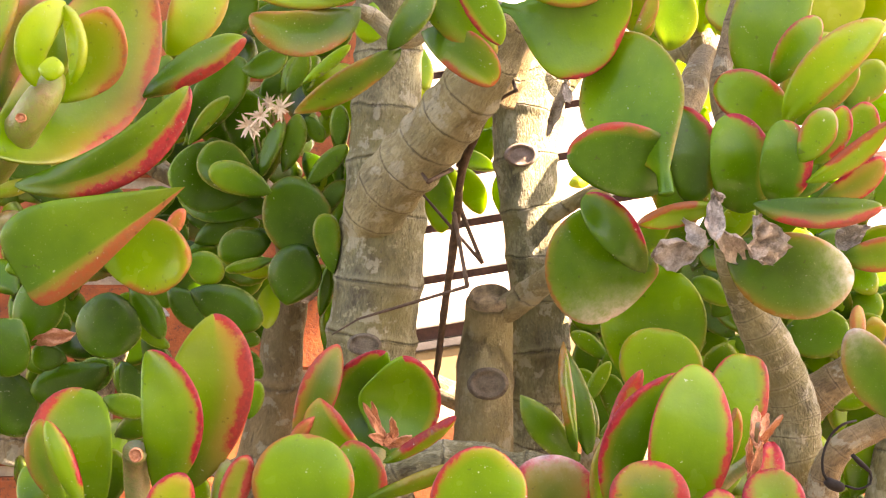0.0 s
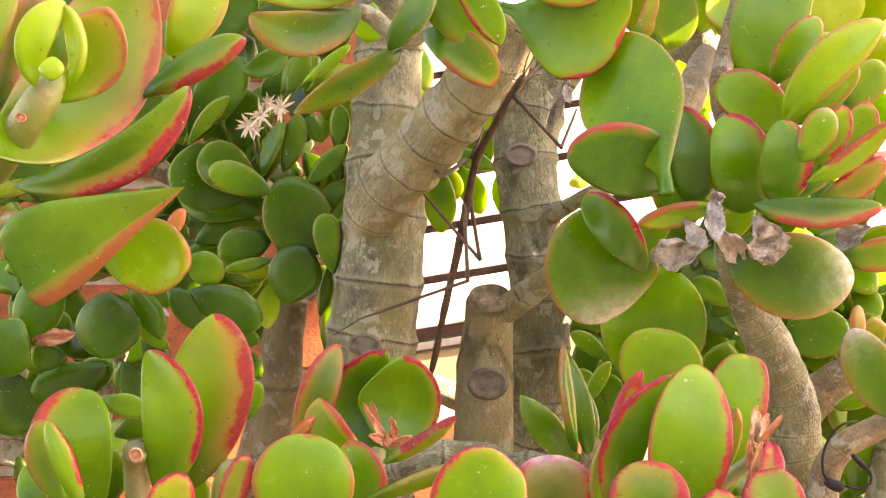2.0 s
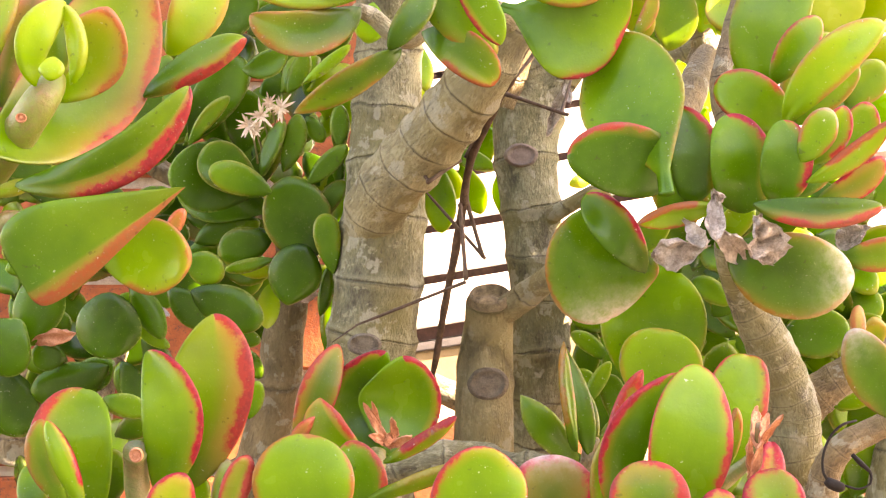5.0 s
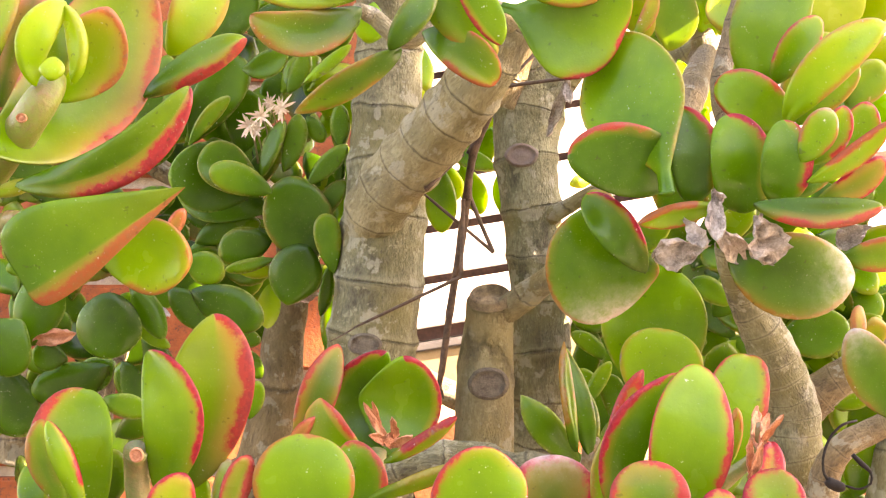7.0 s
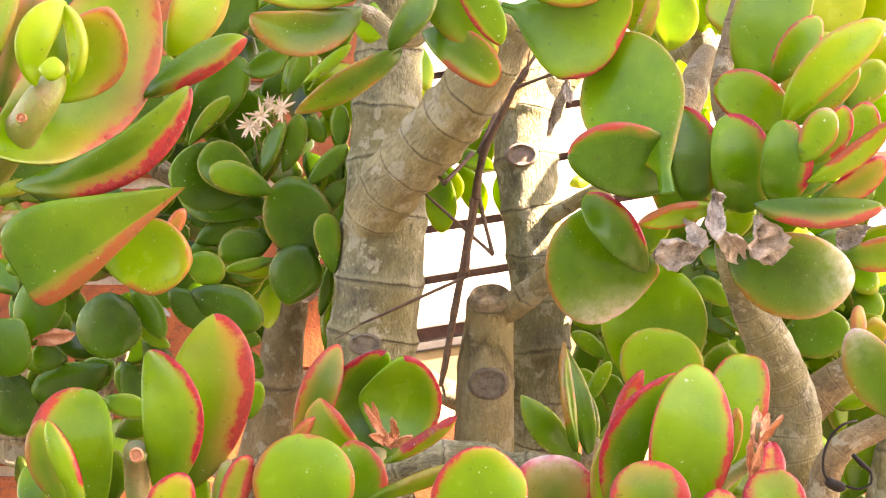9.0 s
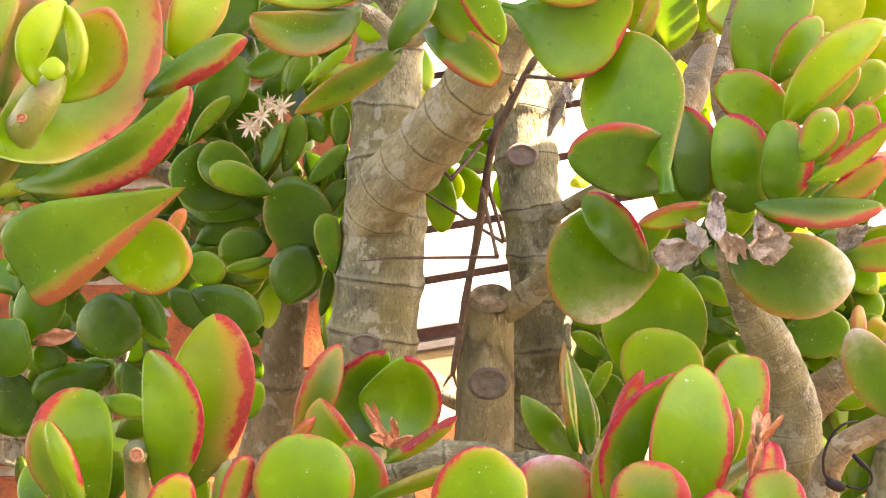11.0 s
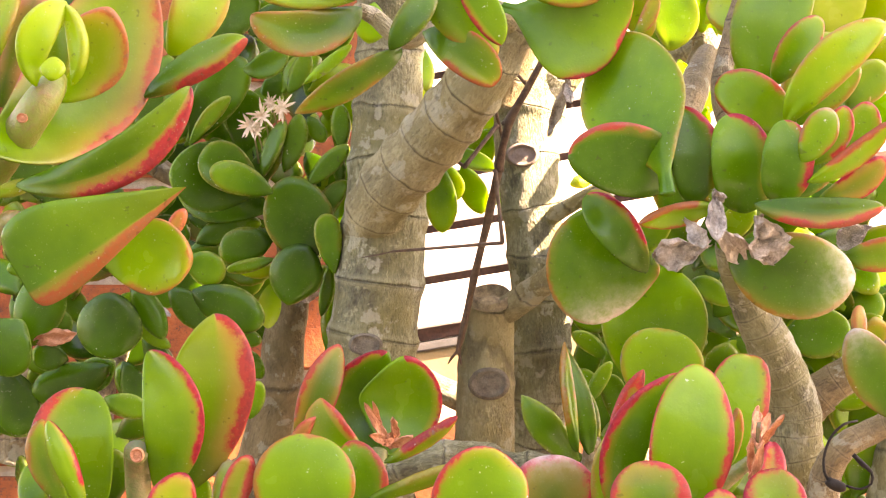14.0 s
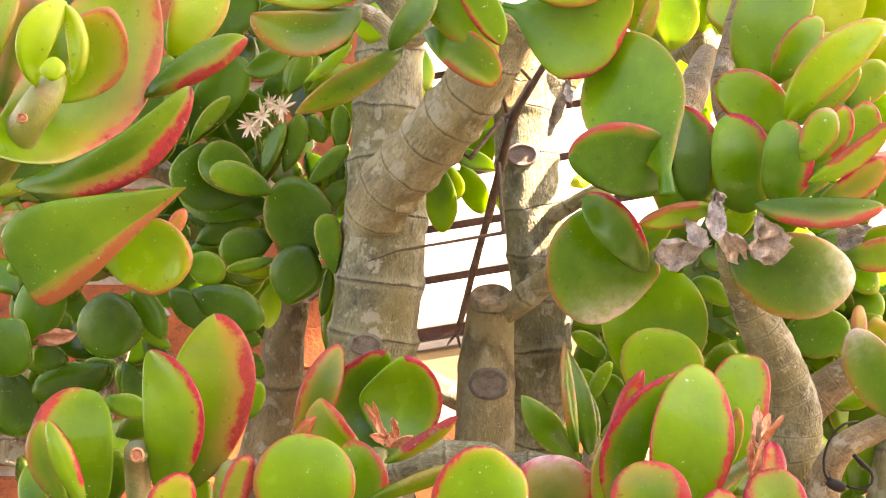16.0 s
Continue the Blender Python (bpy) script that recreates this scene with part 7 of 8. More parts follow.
trunk_shade_shoot = shade_leaves(UPPER_AT, "unseen jade shoot added to sway its shade over the back trunk", (
    (0.03, 0.035, -0.026, 0.016, 0.046), (0.035, 0.02, -0.028, -0.010, 0.046), (0.035, 0.0, -0.026, -0.036, 0.046), (0.035, -0.03, -0.026, -0.062, 0.046),
    (0.03, -0.05, -0.022, -0.09, 0.046), (0.03, -0.02, -0.015, -0.024, 0.046), (0.035, 0.012, -0.02, 0.002, 0.042), (0.035, -0.045, -0.02, -0.048, 0.042), (0.03, -0.012, -0.024, -0.014, 0.042)))
side_shade_shoot = shade_leaves(UPPER_AT - CROWN_U * 0.06, "small unseen jade shoot added to shade a leaf at the top right", ((0.03, 0.0, -0.032, 0.004, 0.05), (0.03, 0.02, -0.03, 0.03, 0.04), (0.03, 0.012, -0.028, 0.016, 0.04)))


def sway():
    """Moves the added shoots so that sun patches come and go: shading in the lee, swung aside in the gusts."""
    for shoot, way in ((trunk_shade_shoot, CROWN_U * 0.058), (side_shade_shoot, CROWN_V * 0.075 - CROWN_U * 0.03)):
        c = WHERE[shoot]
        rows = []
        for t, a, drop in ((0, 1, 0), (1.0, 1, 0), (1.5, 0.8, 0), (2.0, 0, 0), (3.0, 0, 0), (4.2, 0, 0), (6.3, 0, 0), (7.0, 0, 0), (7.5, 0.95, 0), (9.2, 1, 0), (10.4, 0.5, 0.03),
                           (11.5, 0.3, 0.05), (12.0, 0.28, 0.05), (12.5, 0.32, 0.05), (13.0, 0.5, 0.03), (13.5, 0.9, 0), (16.0, 0.9, 0)):
            p = c + way * a - CROWN_V * drop
            rows.append((t, pose(p.x, p.y, p.z, 0, 4 * a, 0)))
        walk(shoot, rows)


def motions():
    walk(insect, [
        (0, pose(0.0081, 0.9450, 0.9222) @ pose(0, 0, 0, 0, -3.5, 0) @ pose(0, 0, 0, 23.0, 0, 0)),
        (0.5, pose(0.0132, 0.9450, 0.9263) @ pose(0, 0, 0, 0, 0.0, 0) @ pose(0, 0, 0, 16.0, 0, 0)),
        (1, pose(0.0124, 0.9450, 0.9264) @ pose(0, 0, 0, 0, 0.5, 0) @ pose(0, 0, 0, 19.0, 0, 0)),
        (1.5, pose(0.0113, 0.9450, 0.9253) @ pose(0, 0, 0, 0, 0.5, 0) @ pose(0, 0, 0, 21.0, 0, 0)),
        (2, pose(0.0139, 0.9450, 0.9265) @ pose(0, 0, 0, 0, 1.5, 0) @ pose(0, 0, 0, 18.0, 0, 0)),
        (2.5, pose(0.0130, 0.9450, 0.9262) @ pose(0, 0, 0, 0, 1.0, 0) @ pose(0, 0, 0, 19.0, 0, 0)),
        (3, pose(0.0101, 0.9450, 0.9242) @ pose(0, 0, 0, 0, -1.0, 0) @ pose(0, 0, 0, 19.0, 0, 0)),
        (3.5, pose(0.0128, 0.9450, 0.9264) @ pose(0, 0, 0, 0, 0.5, 0) @ pose(0, 0, 0, 17.0, 0, 0)),
        (4, pose(0.0111, 0.9450, 0.9250) @ pose(0, 0, 0, 0, -0.5, 0) @ pose(0, 0, 0, 20.0, 0, 0)),
        (6.3, pose(0.0157, 0.9450, 0.9295) @ pose(0, 0, 0, 0, -0.5, 0) @ pose(0, 0, 0, 7.0, 0, 0)),
        (6.5, pose(0.0166, 0.9450, 0.9293) @ pose(0, 0, 0, 0, 0.5, 0) @ pose(0, 0, 0, 0.0, 0, 0)),
        (7, pose(0.0132, 0.9450, 0.9291) @ pose(0, 0, 0, 0, -1.5, 0) @ pose(0, 0, 0, 0.0, 0, 0)),
        (7.5, pose(0.0165, 0.9450, 0.9293) @ pose(0, 0, 0, 0, 0.5, 0) @ pose(0, 0, 0, 0.0, 0, 0)),
        (8, pose(0.0171, 0.9450, 0.9292) @ pose(0, 0, 0, 0, 0.0, 0) @ pose(0, 0, 0, 0.0, 0, 0)),
        (8.5, pose(0.0176, 0.9450, 0.9293) @ pose(0, 0, 0, 0, 0.5, 0) @ pose(0, 0, 0, 0.0, 0, 0)),
        (9, pose(0.0181, 0.9450, 0.9295) @ pose(0, 0, 0, 0, 0.5, 0) @ pose(0, 0, 0, 0.0, 0, 0)),
        (11.3, pose(0.0264, 0.9450, 0.9384) @ pose(0, 0, 0, 0, 0.0, 0) @ pose(0, 0, 0, 0.0, 0, 0)),
        (11.5, pose(0.0301, 0.9450, 0.9401) @ pose(0, 0, 0, 0, 0.5, 0) @ pose(0, 0, 0, 0.0, 0, 0)),
        (12, pose(0.0263, 0.9450, 0.9367) @ pose(0, 0, 0, 0, -1.0, 0) @ pose(0, 0, 0, 0.0, 0, 0)),
        (12.5, pose(0.0306, 0.9450, 0.9388) @ pose(0, 0, 0, 0, 0.5, 0) @ pose(0, 0, 0, 0.0, 0, 0)),
        (13, pose(0.0297, 0.9450, 0.9401) @ pose(0, 0, 0, 0, 0.5, 0) @ pose(0, 0, 0, 2.0, 0, 0)),
        (13.5, pose(0.0351, 0.9450, 0.9473) @ pose(0, 0, 0, 0, 1.0, 0) @ pose(0, 0, 0, 0.0, 0, 0)),
        (14, pose(0.0310, 0.9450, 0.9456) @ pose(0, 0, 0, 0, 2.5, 0) @ pose(0, 0, 0, 7.0, 0, 0)),
        (14.5, pose(0.0331, 0.9450, 0.9474) @ pose(0, 0, 0, 0, 2.5, 0) @ pose(0, 0, 0, 0.0, 0, 0)),
        (15, pose(0.0331, 0.9450, 0.9479) @ pose(0, 0, 0, 0, 3.0, 0) @ pose(0, 0, 0, 0.0, 0, 0)),
        (15.5, pose(0.0295, 0.9450, 0.9469) @ pose(0, 0, 0, 0, 2.5, 0) @ pose(0, 0, 0, 13.0, 0, 0)),
        (16, pose(0.0329, 0.9450, 0.9500) @ pose(0, 0, 0, 0, 4.0, 0) @ pose(0, 0, 0, 17.0, 0, 0))])
    walk(femur_hl, [
        (0, aim((-0.0019, -0.0013, -0.0006), (0.1087, -0.6393, -0.7612))), (0.5, aim((-0.0019, -0.0013, -0.0006), (0.0704, -0.4662, -0.8819))),
        (1, aim((-0.0019, -0.0013, -0.0006), (0.0816, -0.5052, -0.8591))), (1.5, aim((-0.0019, -0.0013, -0.0006), (0.107, -0.5688, -0.8155))),
        (2, aim((-0.0019, -0.0013, -0.0006), (0.0724, -0.5131, -0.8553))), (2.5, aim((-0.0019, -0.0013, -0.0006), (0.0842, -0.5512, -0.8301))),
        (3, aim((-0.0019, -0.0013, -0.0006), (0.0862, -0.5522, -0.8292))), (3.5, aim((-0.0019, -0.0013, -0.0006), (0.0738, -0.5021, -0.8617))),
        (4, aim((-0.0019, -0.0013, -0.0006), (0.0868, -0.5588, -0.8247))), (6.3, aim((-0.0019, -0.0013, -0.0006), (-0.0556, -0.1217, -0.991))),
        (6.5, aim((-0.0019, -0.0013, -0.0006), (-0.0697, 0, -0.9976))), (7, aim((-0.0019, -0.0013, -0.0006), (-0.0563, -0.1321, -0.9896))),
        (7.5, aim((-0.0019, -0.0013, -0.0006), (-0.0754, 0, -0.9972))), (8, aim((-0.0019, -0.0013, -0.0006), (-0.081, -0.0744, -0.9939))),
        (8.5, aim((-0.0019, -0.0013, -0.0006), (-0.0639, 0, -0.998))), (9, aim((-0.0019, -0.0013, -0.0006), (-0.0558, 0, -0.9984))),
        (11.3, aim((-0.0019, -0.0013, -0.0006), (0.2019, -0.4377, -0.8762))), (11.5, aim((-0.0019, -0.0013, -0.0006), (0.1341, -0.4595, -0.878))),
        (12, aim((-0.0019, -0.0013, -0.0006), (0.1696, -0.3752, -0.9113))), (12.5, aim((-0.0019, -0.0013, -0.0006), (0.1241, -0.4205, -0.8987))),
        (13, aim((-0.0019, -0.0013, -0.0006), (0.1438, -0.4311, -0.8907))), (13.5, aim((-0.0019, -0.0013, -0.0006), (0.0306, -0.4078, -0.9126))),
        (14, aim((-0.0019, -0.0013, -0.0006), (0.1226, -0.4685, -0.8749))), (14.5, aim((-0.0019, -0.0013, -0.0006), (0.0956, -0.3659, -0.9257))),
        (15, aim((-0.0019, -0.0013, -0.0006), (0.1004, -0.4343, -0.8951))), (15.5, aim((-0.0019, -0.0013, -0.0006), (0.1679, -0.5682, -0.8056))),
        (16, aim((-0.0019, -0.0013, -0.0006), (0.1142, -0.6799, -0.7244)))])
    walk(tibia_hl, [
        (0, aim((0.0029, -0.0298, -0.0346), (-0.9468, 0.1204, -0.2983))), (0.5, aim((0.0012, -0.0221, -0.04), (-0.9308, 0.0683, -0.3592))),
        (1, aim((0.0017, -0.0238, -0.0389), (-0.9189, 0.0328, -0.3931))), (1.5, aim((0.0028, -0.0266, -0.037), (-0.9257, 0.0593, -0.3736))),
        (2, aim((0.0013, -0.0242, -0.0388), (-0.9173, 0.0589, -0.3938))), (2.5, aim((0.0018, -0.0259, -0.0376), (-0.9152, 0.0682, -0.3973))),
        (3, aim((0.0019, -0.0259, -0.0376), (-0.9342, 0.0966, -0.3434))), (3.5, aim((0.0014, -0.0237, -0.0391), (-0.9125, 0.0596, -0.4047))),
        (4, aim((0.0019, -0.0262, -0.0374), (-0.9227, 0.06, -0.3807))), (6.3, aim((-0.0044, -0.0067, -0.0448), (-0.9116, -0.0312, -0.41))),
        (6.5, aim((-0.005, -0.0013, -0.0451), (-0.9025, 0.0205, -0.4302))), (7, aim((-0.0044, -0.0072, -0.0448), (-0.9075, 0.1154, -0.4039))),
        (7.5, aim((-0.0053, -0.0013, -0.0451), (-0.9013, 0.0206, -0.4328))), (8, aim((-0.0055, -0.0046, -0.0449), (-0.9052, 0.0726, -0.4186))),
        (8.5, aim((-0.0048, -0.0013, -0.0451), (-0.9061, 0.0202, -0.4226))), (9, aim((-0.0044, -0.0013, -0.0451), (-0.9077, 0.0199, -0.4192))),
        (11.3, aim((0.0071, -0.0208, -0.0397), (-0.9213, 0.3886, 0.0115))), (11.5, aim((0.004, -0.0218, -0.0398), (-0.9125, 0.4086, -0.0199))),
        (12, aim((0.0056, -0.018, -0.0413), (-0.9334, 0.3475, 0.0894))), (12.5, aim((0.0036, -0.02, -0.0407), (-0.9274, 0.3742, 0.0032))),
        (13, aim((0.0045, -0.0205, -0.0403), (-0.9334, 0.3579, -0.0271))), (13.5, aim((-0.0006, -0.0195, -0.0413), (-0.9224, 0.3623, -0.134))),
        (14, aim((0.0035, -0.0222, -0.0396), (-0.9359, 0.3166, -0.1545))), (14.5, aim((0.0023, -0.0176, -0.0419), (-0.9309, 0.3335, -0.149))),
        (15, aim((0.0025, -0.0206, -0.0405), (-0.9046, 0.3824, -0.1881))), (15.5, aim((0.0055, -0.0266, -0.0366), (-0.9303, 0.2966, -0.2157))),
        (16, aim((0.0032, -0.0316, -0.0329), (-0.895, 0.3085, -0.3221)))])
    walk(femur_hr, [
        (0, aim((0.0019, 0.0013, 0), (0.3134, -0.2013, -0.928))), (0.5, aim((0.0019, 0.0013, 0), (0.1878, -0.1677, -0.9678))),
        (1, aim((0.0019, 0.0013, 0), (0.2476, -0.3154, -0.9161))), (1.5, aim((0.0019, 0.0013, 0), (0.2842, -0.3436, -0.8951))),
        (2, aim((0.0019, 0.0013, 0), (0.1852, -0.3037, -0.9346))), (2.5, aim((0.0019, 0.0013, 0), (0.2268, -0.3171, -0.9209))),
        (3, aim((0.0019, 0.0013, 0), (0.3094, -0.3096, -0.8991))), (3.5, aim((0.0019, 0.0013, 0), (0.2303, -0.2845, -0.9306))),
        (4, aim((0.0019, 0.0013, 0), (0.2528, -0.3309, -0.9092))), (6.3, aim((0.0019, 0.0013, 0), (0.3252, -0.1012, -0.9402))),
        (6.5, aim((0.0019, 0.0013, 0), (0.3154, 0.1961, -0.9285))), (7, aim((0.0019, 0.0013, 0), (0.3689, 0, -0.9295))),
        (7.5, aim((0.0019, 0.0013, 0), (0.3164, 0.1701, -0.9333))), (8, aim((0.0019, 0.0013, 0), (0.2953, 0.1862, -0.9371))),
        (8.5, aim((0.0019, 0.0013, 0), (0.2776, 0.1226, -0.9528))), (9, aim((0.0019, 0.0013, 0), (0.2502, 0, -0.9682))),
        (11.3, aim((0.0019, 0.0013, 0), (0.2552, 0.296, -0.9204))), (11.5, aim((0.0019, 0.0013, 0), (0.1675, 0.3798, -0.9098))),
        (12, aim((0.0019, 0.0013, 0), (0.2052, 0.3263, -0.9227))), (12.5, aim((0.0019, 0.0013, 0), (0.141, 0.3383, -0.9304))),
        (13, aim((0.0019, 0.0013, 0), (0.1803, 0.7658, -0.6173))), (13.5, aim((0.0019, 0.0013, 0), (0.0185, 0.8612, 0.5079))),
        (14, aim((0.0019, 0.0013, 0), (0.0281, 0.9034, 0.4278))), (14.5, aim((0.0019, 0.0013, 0), (-0.0093, 0.8976, 0.4406))),
        (15, aim((0.0019, 0.0013, 0), (0.0165, 0.8898, 0.4561))), (15.5, aim((0.0019, 0.0013, 0), (0.0968, 0.7309, 0.6756))),
        (16, aim((0.0019, 0.0013, 0), (-0.0098, 0.7302, 0.6831)))])
    walk(tibia_hr, [
        (0, aim((0.0125, -0.0055, -0.0312), (-0.6028, 0.1723, 0.7791))), (0.5, aim((0.0082, -0.0043, -0.0325), (-0.6512, 0.11, 0.7509))),
        (1, aim((0.0103, -0.0093, -0.0308), (-0.6759, 0.2155, 0.7048))), (1.5, aim((0.0115, -0.0102, -0.0301), (-0.6761, 0.2402, 0.6966))),
        (2, aim((0.0082, -0.0089, -0.0314), (-0.6698, 0.2045, 0.7139))), (2.5, aim((0.0096, -0.0094, -0.0309), (-0.6762, 0.2153, 0.7046))),
        (3, aim((0.0123, -0.0091, -0.0302), (-0.6563, 0.2216, 0.7212))), (3.5, aim((0.0097, -0.0083, -0.0313), (-0.6747, 0.1906, 0.713))),
        (4, aim((0.0104, -0.0098, -0.0305), (-0.6434, 0.2379, 0.7277))), (6.3, aim((0.0129, -0.0021, -0.0316), (-0.7566, 0.045, 0.6523))),
        (6.5, aim((0.0125, 0.0079, -0.0312), (-0.7608, -0.1542, 0.6304))), (7, aim((0.0143, 0.0013, -0.0312), (-0.7474, -0.026, 0.6638))),
        (7.5, aim((0.0126, 0.007, -0.0313), (-0.761, -0.1375, 0.634))), (8, aim((0.0119, 0.0075, -0.0315), (-0.7527, -0.1469, 0.6417))),
        (8.5, aim((0.0113, 0.0054, -0.032), (-0.7545, -0.1059, 0.6477))), (9, aim((0.0103, 0.0013, -0.0325), (-0.7508, -0.0255, 0.66))),
        (11.3, aim((0.0105, 0.0112, -0.0309), (-0.8712, -0.0307, 0.4899))), (11.5, aim((0.0076, 0.0141, -0.0306), (-0.8842, -0.0457, 0.4648))),
        (12, aim((0.0088, 0.0123, -0.031), (-0.8393, -0.0999, 0.5344))), (12.5, aim((0.0067, 0.0127, -0.0313), (-0.8729, 0, 0.4879))),
        (13, aim((0.008, 0.027, -0.0207), (-0.7246, -0.3625, 0.5861))), (13.5, aim((0.0026, 0.0302, 0.0171), (-0.3075, -0.738, 0.6007))),
        (14, aim((0.0029, 0.0316, 0.0144), (-0.2164, -0.6618, 0.7178))), (14.5, aim((0.0016, 0.0314, 0.0148), (-0.2226, -0.7433, 0.6308))),
        (15, aim((0.0025, 0.0312, 0.0153), (-0.221, -0.7344, 0.6418))), (15.5, aim((0.0052, 0.0258, 0.0227), (-0.182, -0.5388, 0.8226))),
        (16, aim((0.0016, 0.0258, 0.0229), (-0.2485, -0.5491, 0.798)))])
    walk(femur_ml, [
        (0, aim((-0.0019, -0.001, 0.0252), (-0.3812, -0.9108, 0.1582))), (0.5, aim((-0.0019, -0.001, 0.0252), (-0.3222, -0.9465, -0.0174))),
        (1, aim((-0.0019, -0.001, 0.0252), (-0.3927, -0.9193, -0.0262))), (1.5, aim((-0.0019, -0.001, 0.0252), (-0.4303, -0.9027, 0.004))),
        (2, aim((-0.0019, -0.001, 0.0252), (-0.3618, -0.9316, -0.0349))), (2.5, aim((-0.0019, -0.001, 0.0252), (-0.3584, -0.9335, -0.0108))),
        (3, aim((-0.0019, -0.001, 0.0252), (-0.458, -0.8889, -0.0123))), (3.5, aim((-0.0019, -0.001, 0.0252), (-0.3489, -0.9361, -0.0439))),
        (4, aim((-0.0019, -0.001, 0.0252), (-0.4187, -0.9081, 0.0041))), (6.3, aim((-0.0019, -0.001, 0.0252), (-0.5178, -0.7308, -0.4447))),
        (6.5, aim((-0.0019, -0.001, 0.0252), (-0.4143, -0.762, -0.4978))), (7, aim((-0.0019, -0.001, 0.0252), (-0.5915, -0.5594, -0.5807))),
        (7.5, aim((-0.0019, -0.001, 0.0252), (-0.4194, -0.7474, -0.5152))), (8, aim((-0.0019, -0.001, 0.0252), (-0.5073, -0.6716, -0.54))),
        (8.5, aim((-0.0019, -0.001, 0.0252), (-0.4418, -0.7284, -0.5236))), (9, aim((-0.0019, -0.001, 0.0252), (-0.4548, -0.7179, -0.527))),
        (11.3, aim((-0.0019, -0.001, 0.0252), (-0.5029, -0.601, -0.6212))), (11.5, aim((-0.0019, -0.001, 0.0252), (-0.4829, -0.658, -0.5778))),
        (12, aim((-0.0019, -0.001, 0.0252), (-0.6148, -0.4777, -0.6275))), (12.5, aim((-0.0019, -0.001, 0.0252), (-0.5425, -0.6203, -0.5665))),
        (13, aim((-0.0019, -0.001, 0.0252), (-0.5809, -0.5612, -0.5896))), (13.5, aim((-0.0019, -0.001, 0.0252), (-0.5369, -0.5605, -0.6306))),
        (14, aim((-0.0019, -0.001, 0.0252), (-0.5063, -0.5532, -0.6615))), (14.5, aim((-0.0019, -0.001, 0.0252), (-0.5223, -0.4786, -0.7058))),
        (15, aim((-0.0019, -0.001, 0.0252), (-0.5121, -0.4742, -0.7162))), (15.5, aim((-0.0019, -0.001, 0.0252), (-0.4822, -0.6046, -0.634))),
        (16, aim((-0.0019, -0.001, 0.0252), (-0.4727, -0.712, -0.5192)))])
    walk(tibia_ml, [
        (0, aim((-0.0152, -0.0327, 0.0307), (-0.1969, 0.9783, -0.0651))), (0.5, aim((-0.0132, -0.034, 0.0246), (-0.2574, 0.9663, 0.0005))),
        (1, aim((-0.0156, -0.033, 0.0243), (-0.2306, 0.973, 0.0097))), (1.5, aim((-0.0169, -0.0325, 0.0253), (-0.1852, 0.9796, -0.0776))),
        (2, aim((-0.0146, -0.0335, 0.024), (-0.2971, 0.9548, -0.0066))), (2.5, aim((-0.0144, -0.0335, 0.0248), (-0.2474, 0.9689, -0.0078))),
        (3, aim((-0.0179, -0.032, 0.0248), (-0.2116, 0.9773, -0.0039))), (3.5, aim((-0.0141, -0.0336, 0.0237), (-0.2449, 0.9695, 0.0122))),
        (4, aim((-0.0165, -0.0326, 0.0253), (-0.1806, 0.9808, -0.0738))), (6.3, aim((-0.02, -0.0265, 0.0097), (-0.2287, 0.9453, 0.2326))),
        (6.5, aim((-0.0164, -0.0275, 0.0078), (-0.2788, 0.8971, 0.3427))), (7, aim((-0.0226, -0.0205, 0.0049), (-0.198, 0.9274, 0.3175))),
        (7.5, aim((-0.0166, -0.027, 0.0072), (-0.263, 0.8893, 0.3741))), (8, aim((-0.0196, -0.0244, 0.0064), (-0.263, 0.895, 0.3603))),
        (8.5, aim((-0.0173, -0.0264, 0.0069), (-0.279, 0.8778, 0.3894))), (9, aim((-0.0178, -0.026, 0.0068), (-0.2791, 0.8777, 0.3896))),
        (11.3, aim((-0.0195, -0.0219, 0.0035), (-0.4167, 0.8027, 0.4267))), (11.5, aim((-0.0188, -0.0239, 0.005), (-0.3999, 0.8344, 0.3793))),
        (12, aim((-0.0234, -0.0176, 0.0033), (-0.3678, 0.8529, 0.3706))), (12.5, aim((-0.0209, -0.0226, 0.0054), (-0.4346, 0.8247, 0.362))),
        (13, aim((-0.0222, -0.0205, 0.0046), (-0.4211, 0.8554, 0.3014))), (13.5, aim((-0.0207, -0.0205, 0.0032), (-0.4838, 0.7968, 0.3621))),
        (14, aim((-0.0196, -0.0203, 0.0021), (-0.4463, 0.865, 0.2294))), (14.5, aim((-0.0202, -0.0177, 0.0006), (-0.4627, 0.8208, 0.3349))),
        (15, aim((-0.0198, -0.0175, 0.0002), (-0.4814, 0.8183, 0.3141))), (15.5, aim((-0.0188, -0.0221, 0.0031), (-0.4627, 0.873, 0.1543))),
        (16, aim((-0.0184, -0.0258, 0.0071), (-0.4987, 0.8625, 0.0861)))])
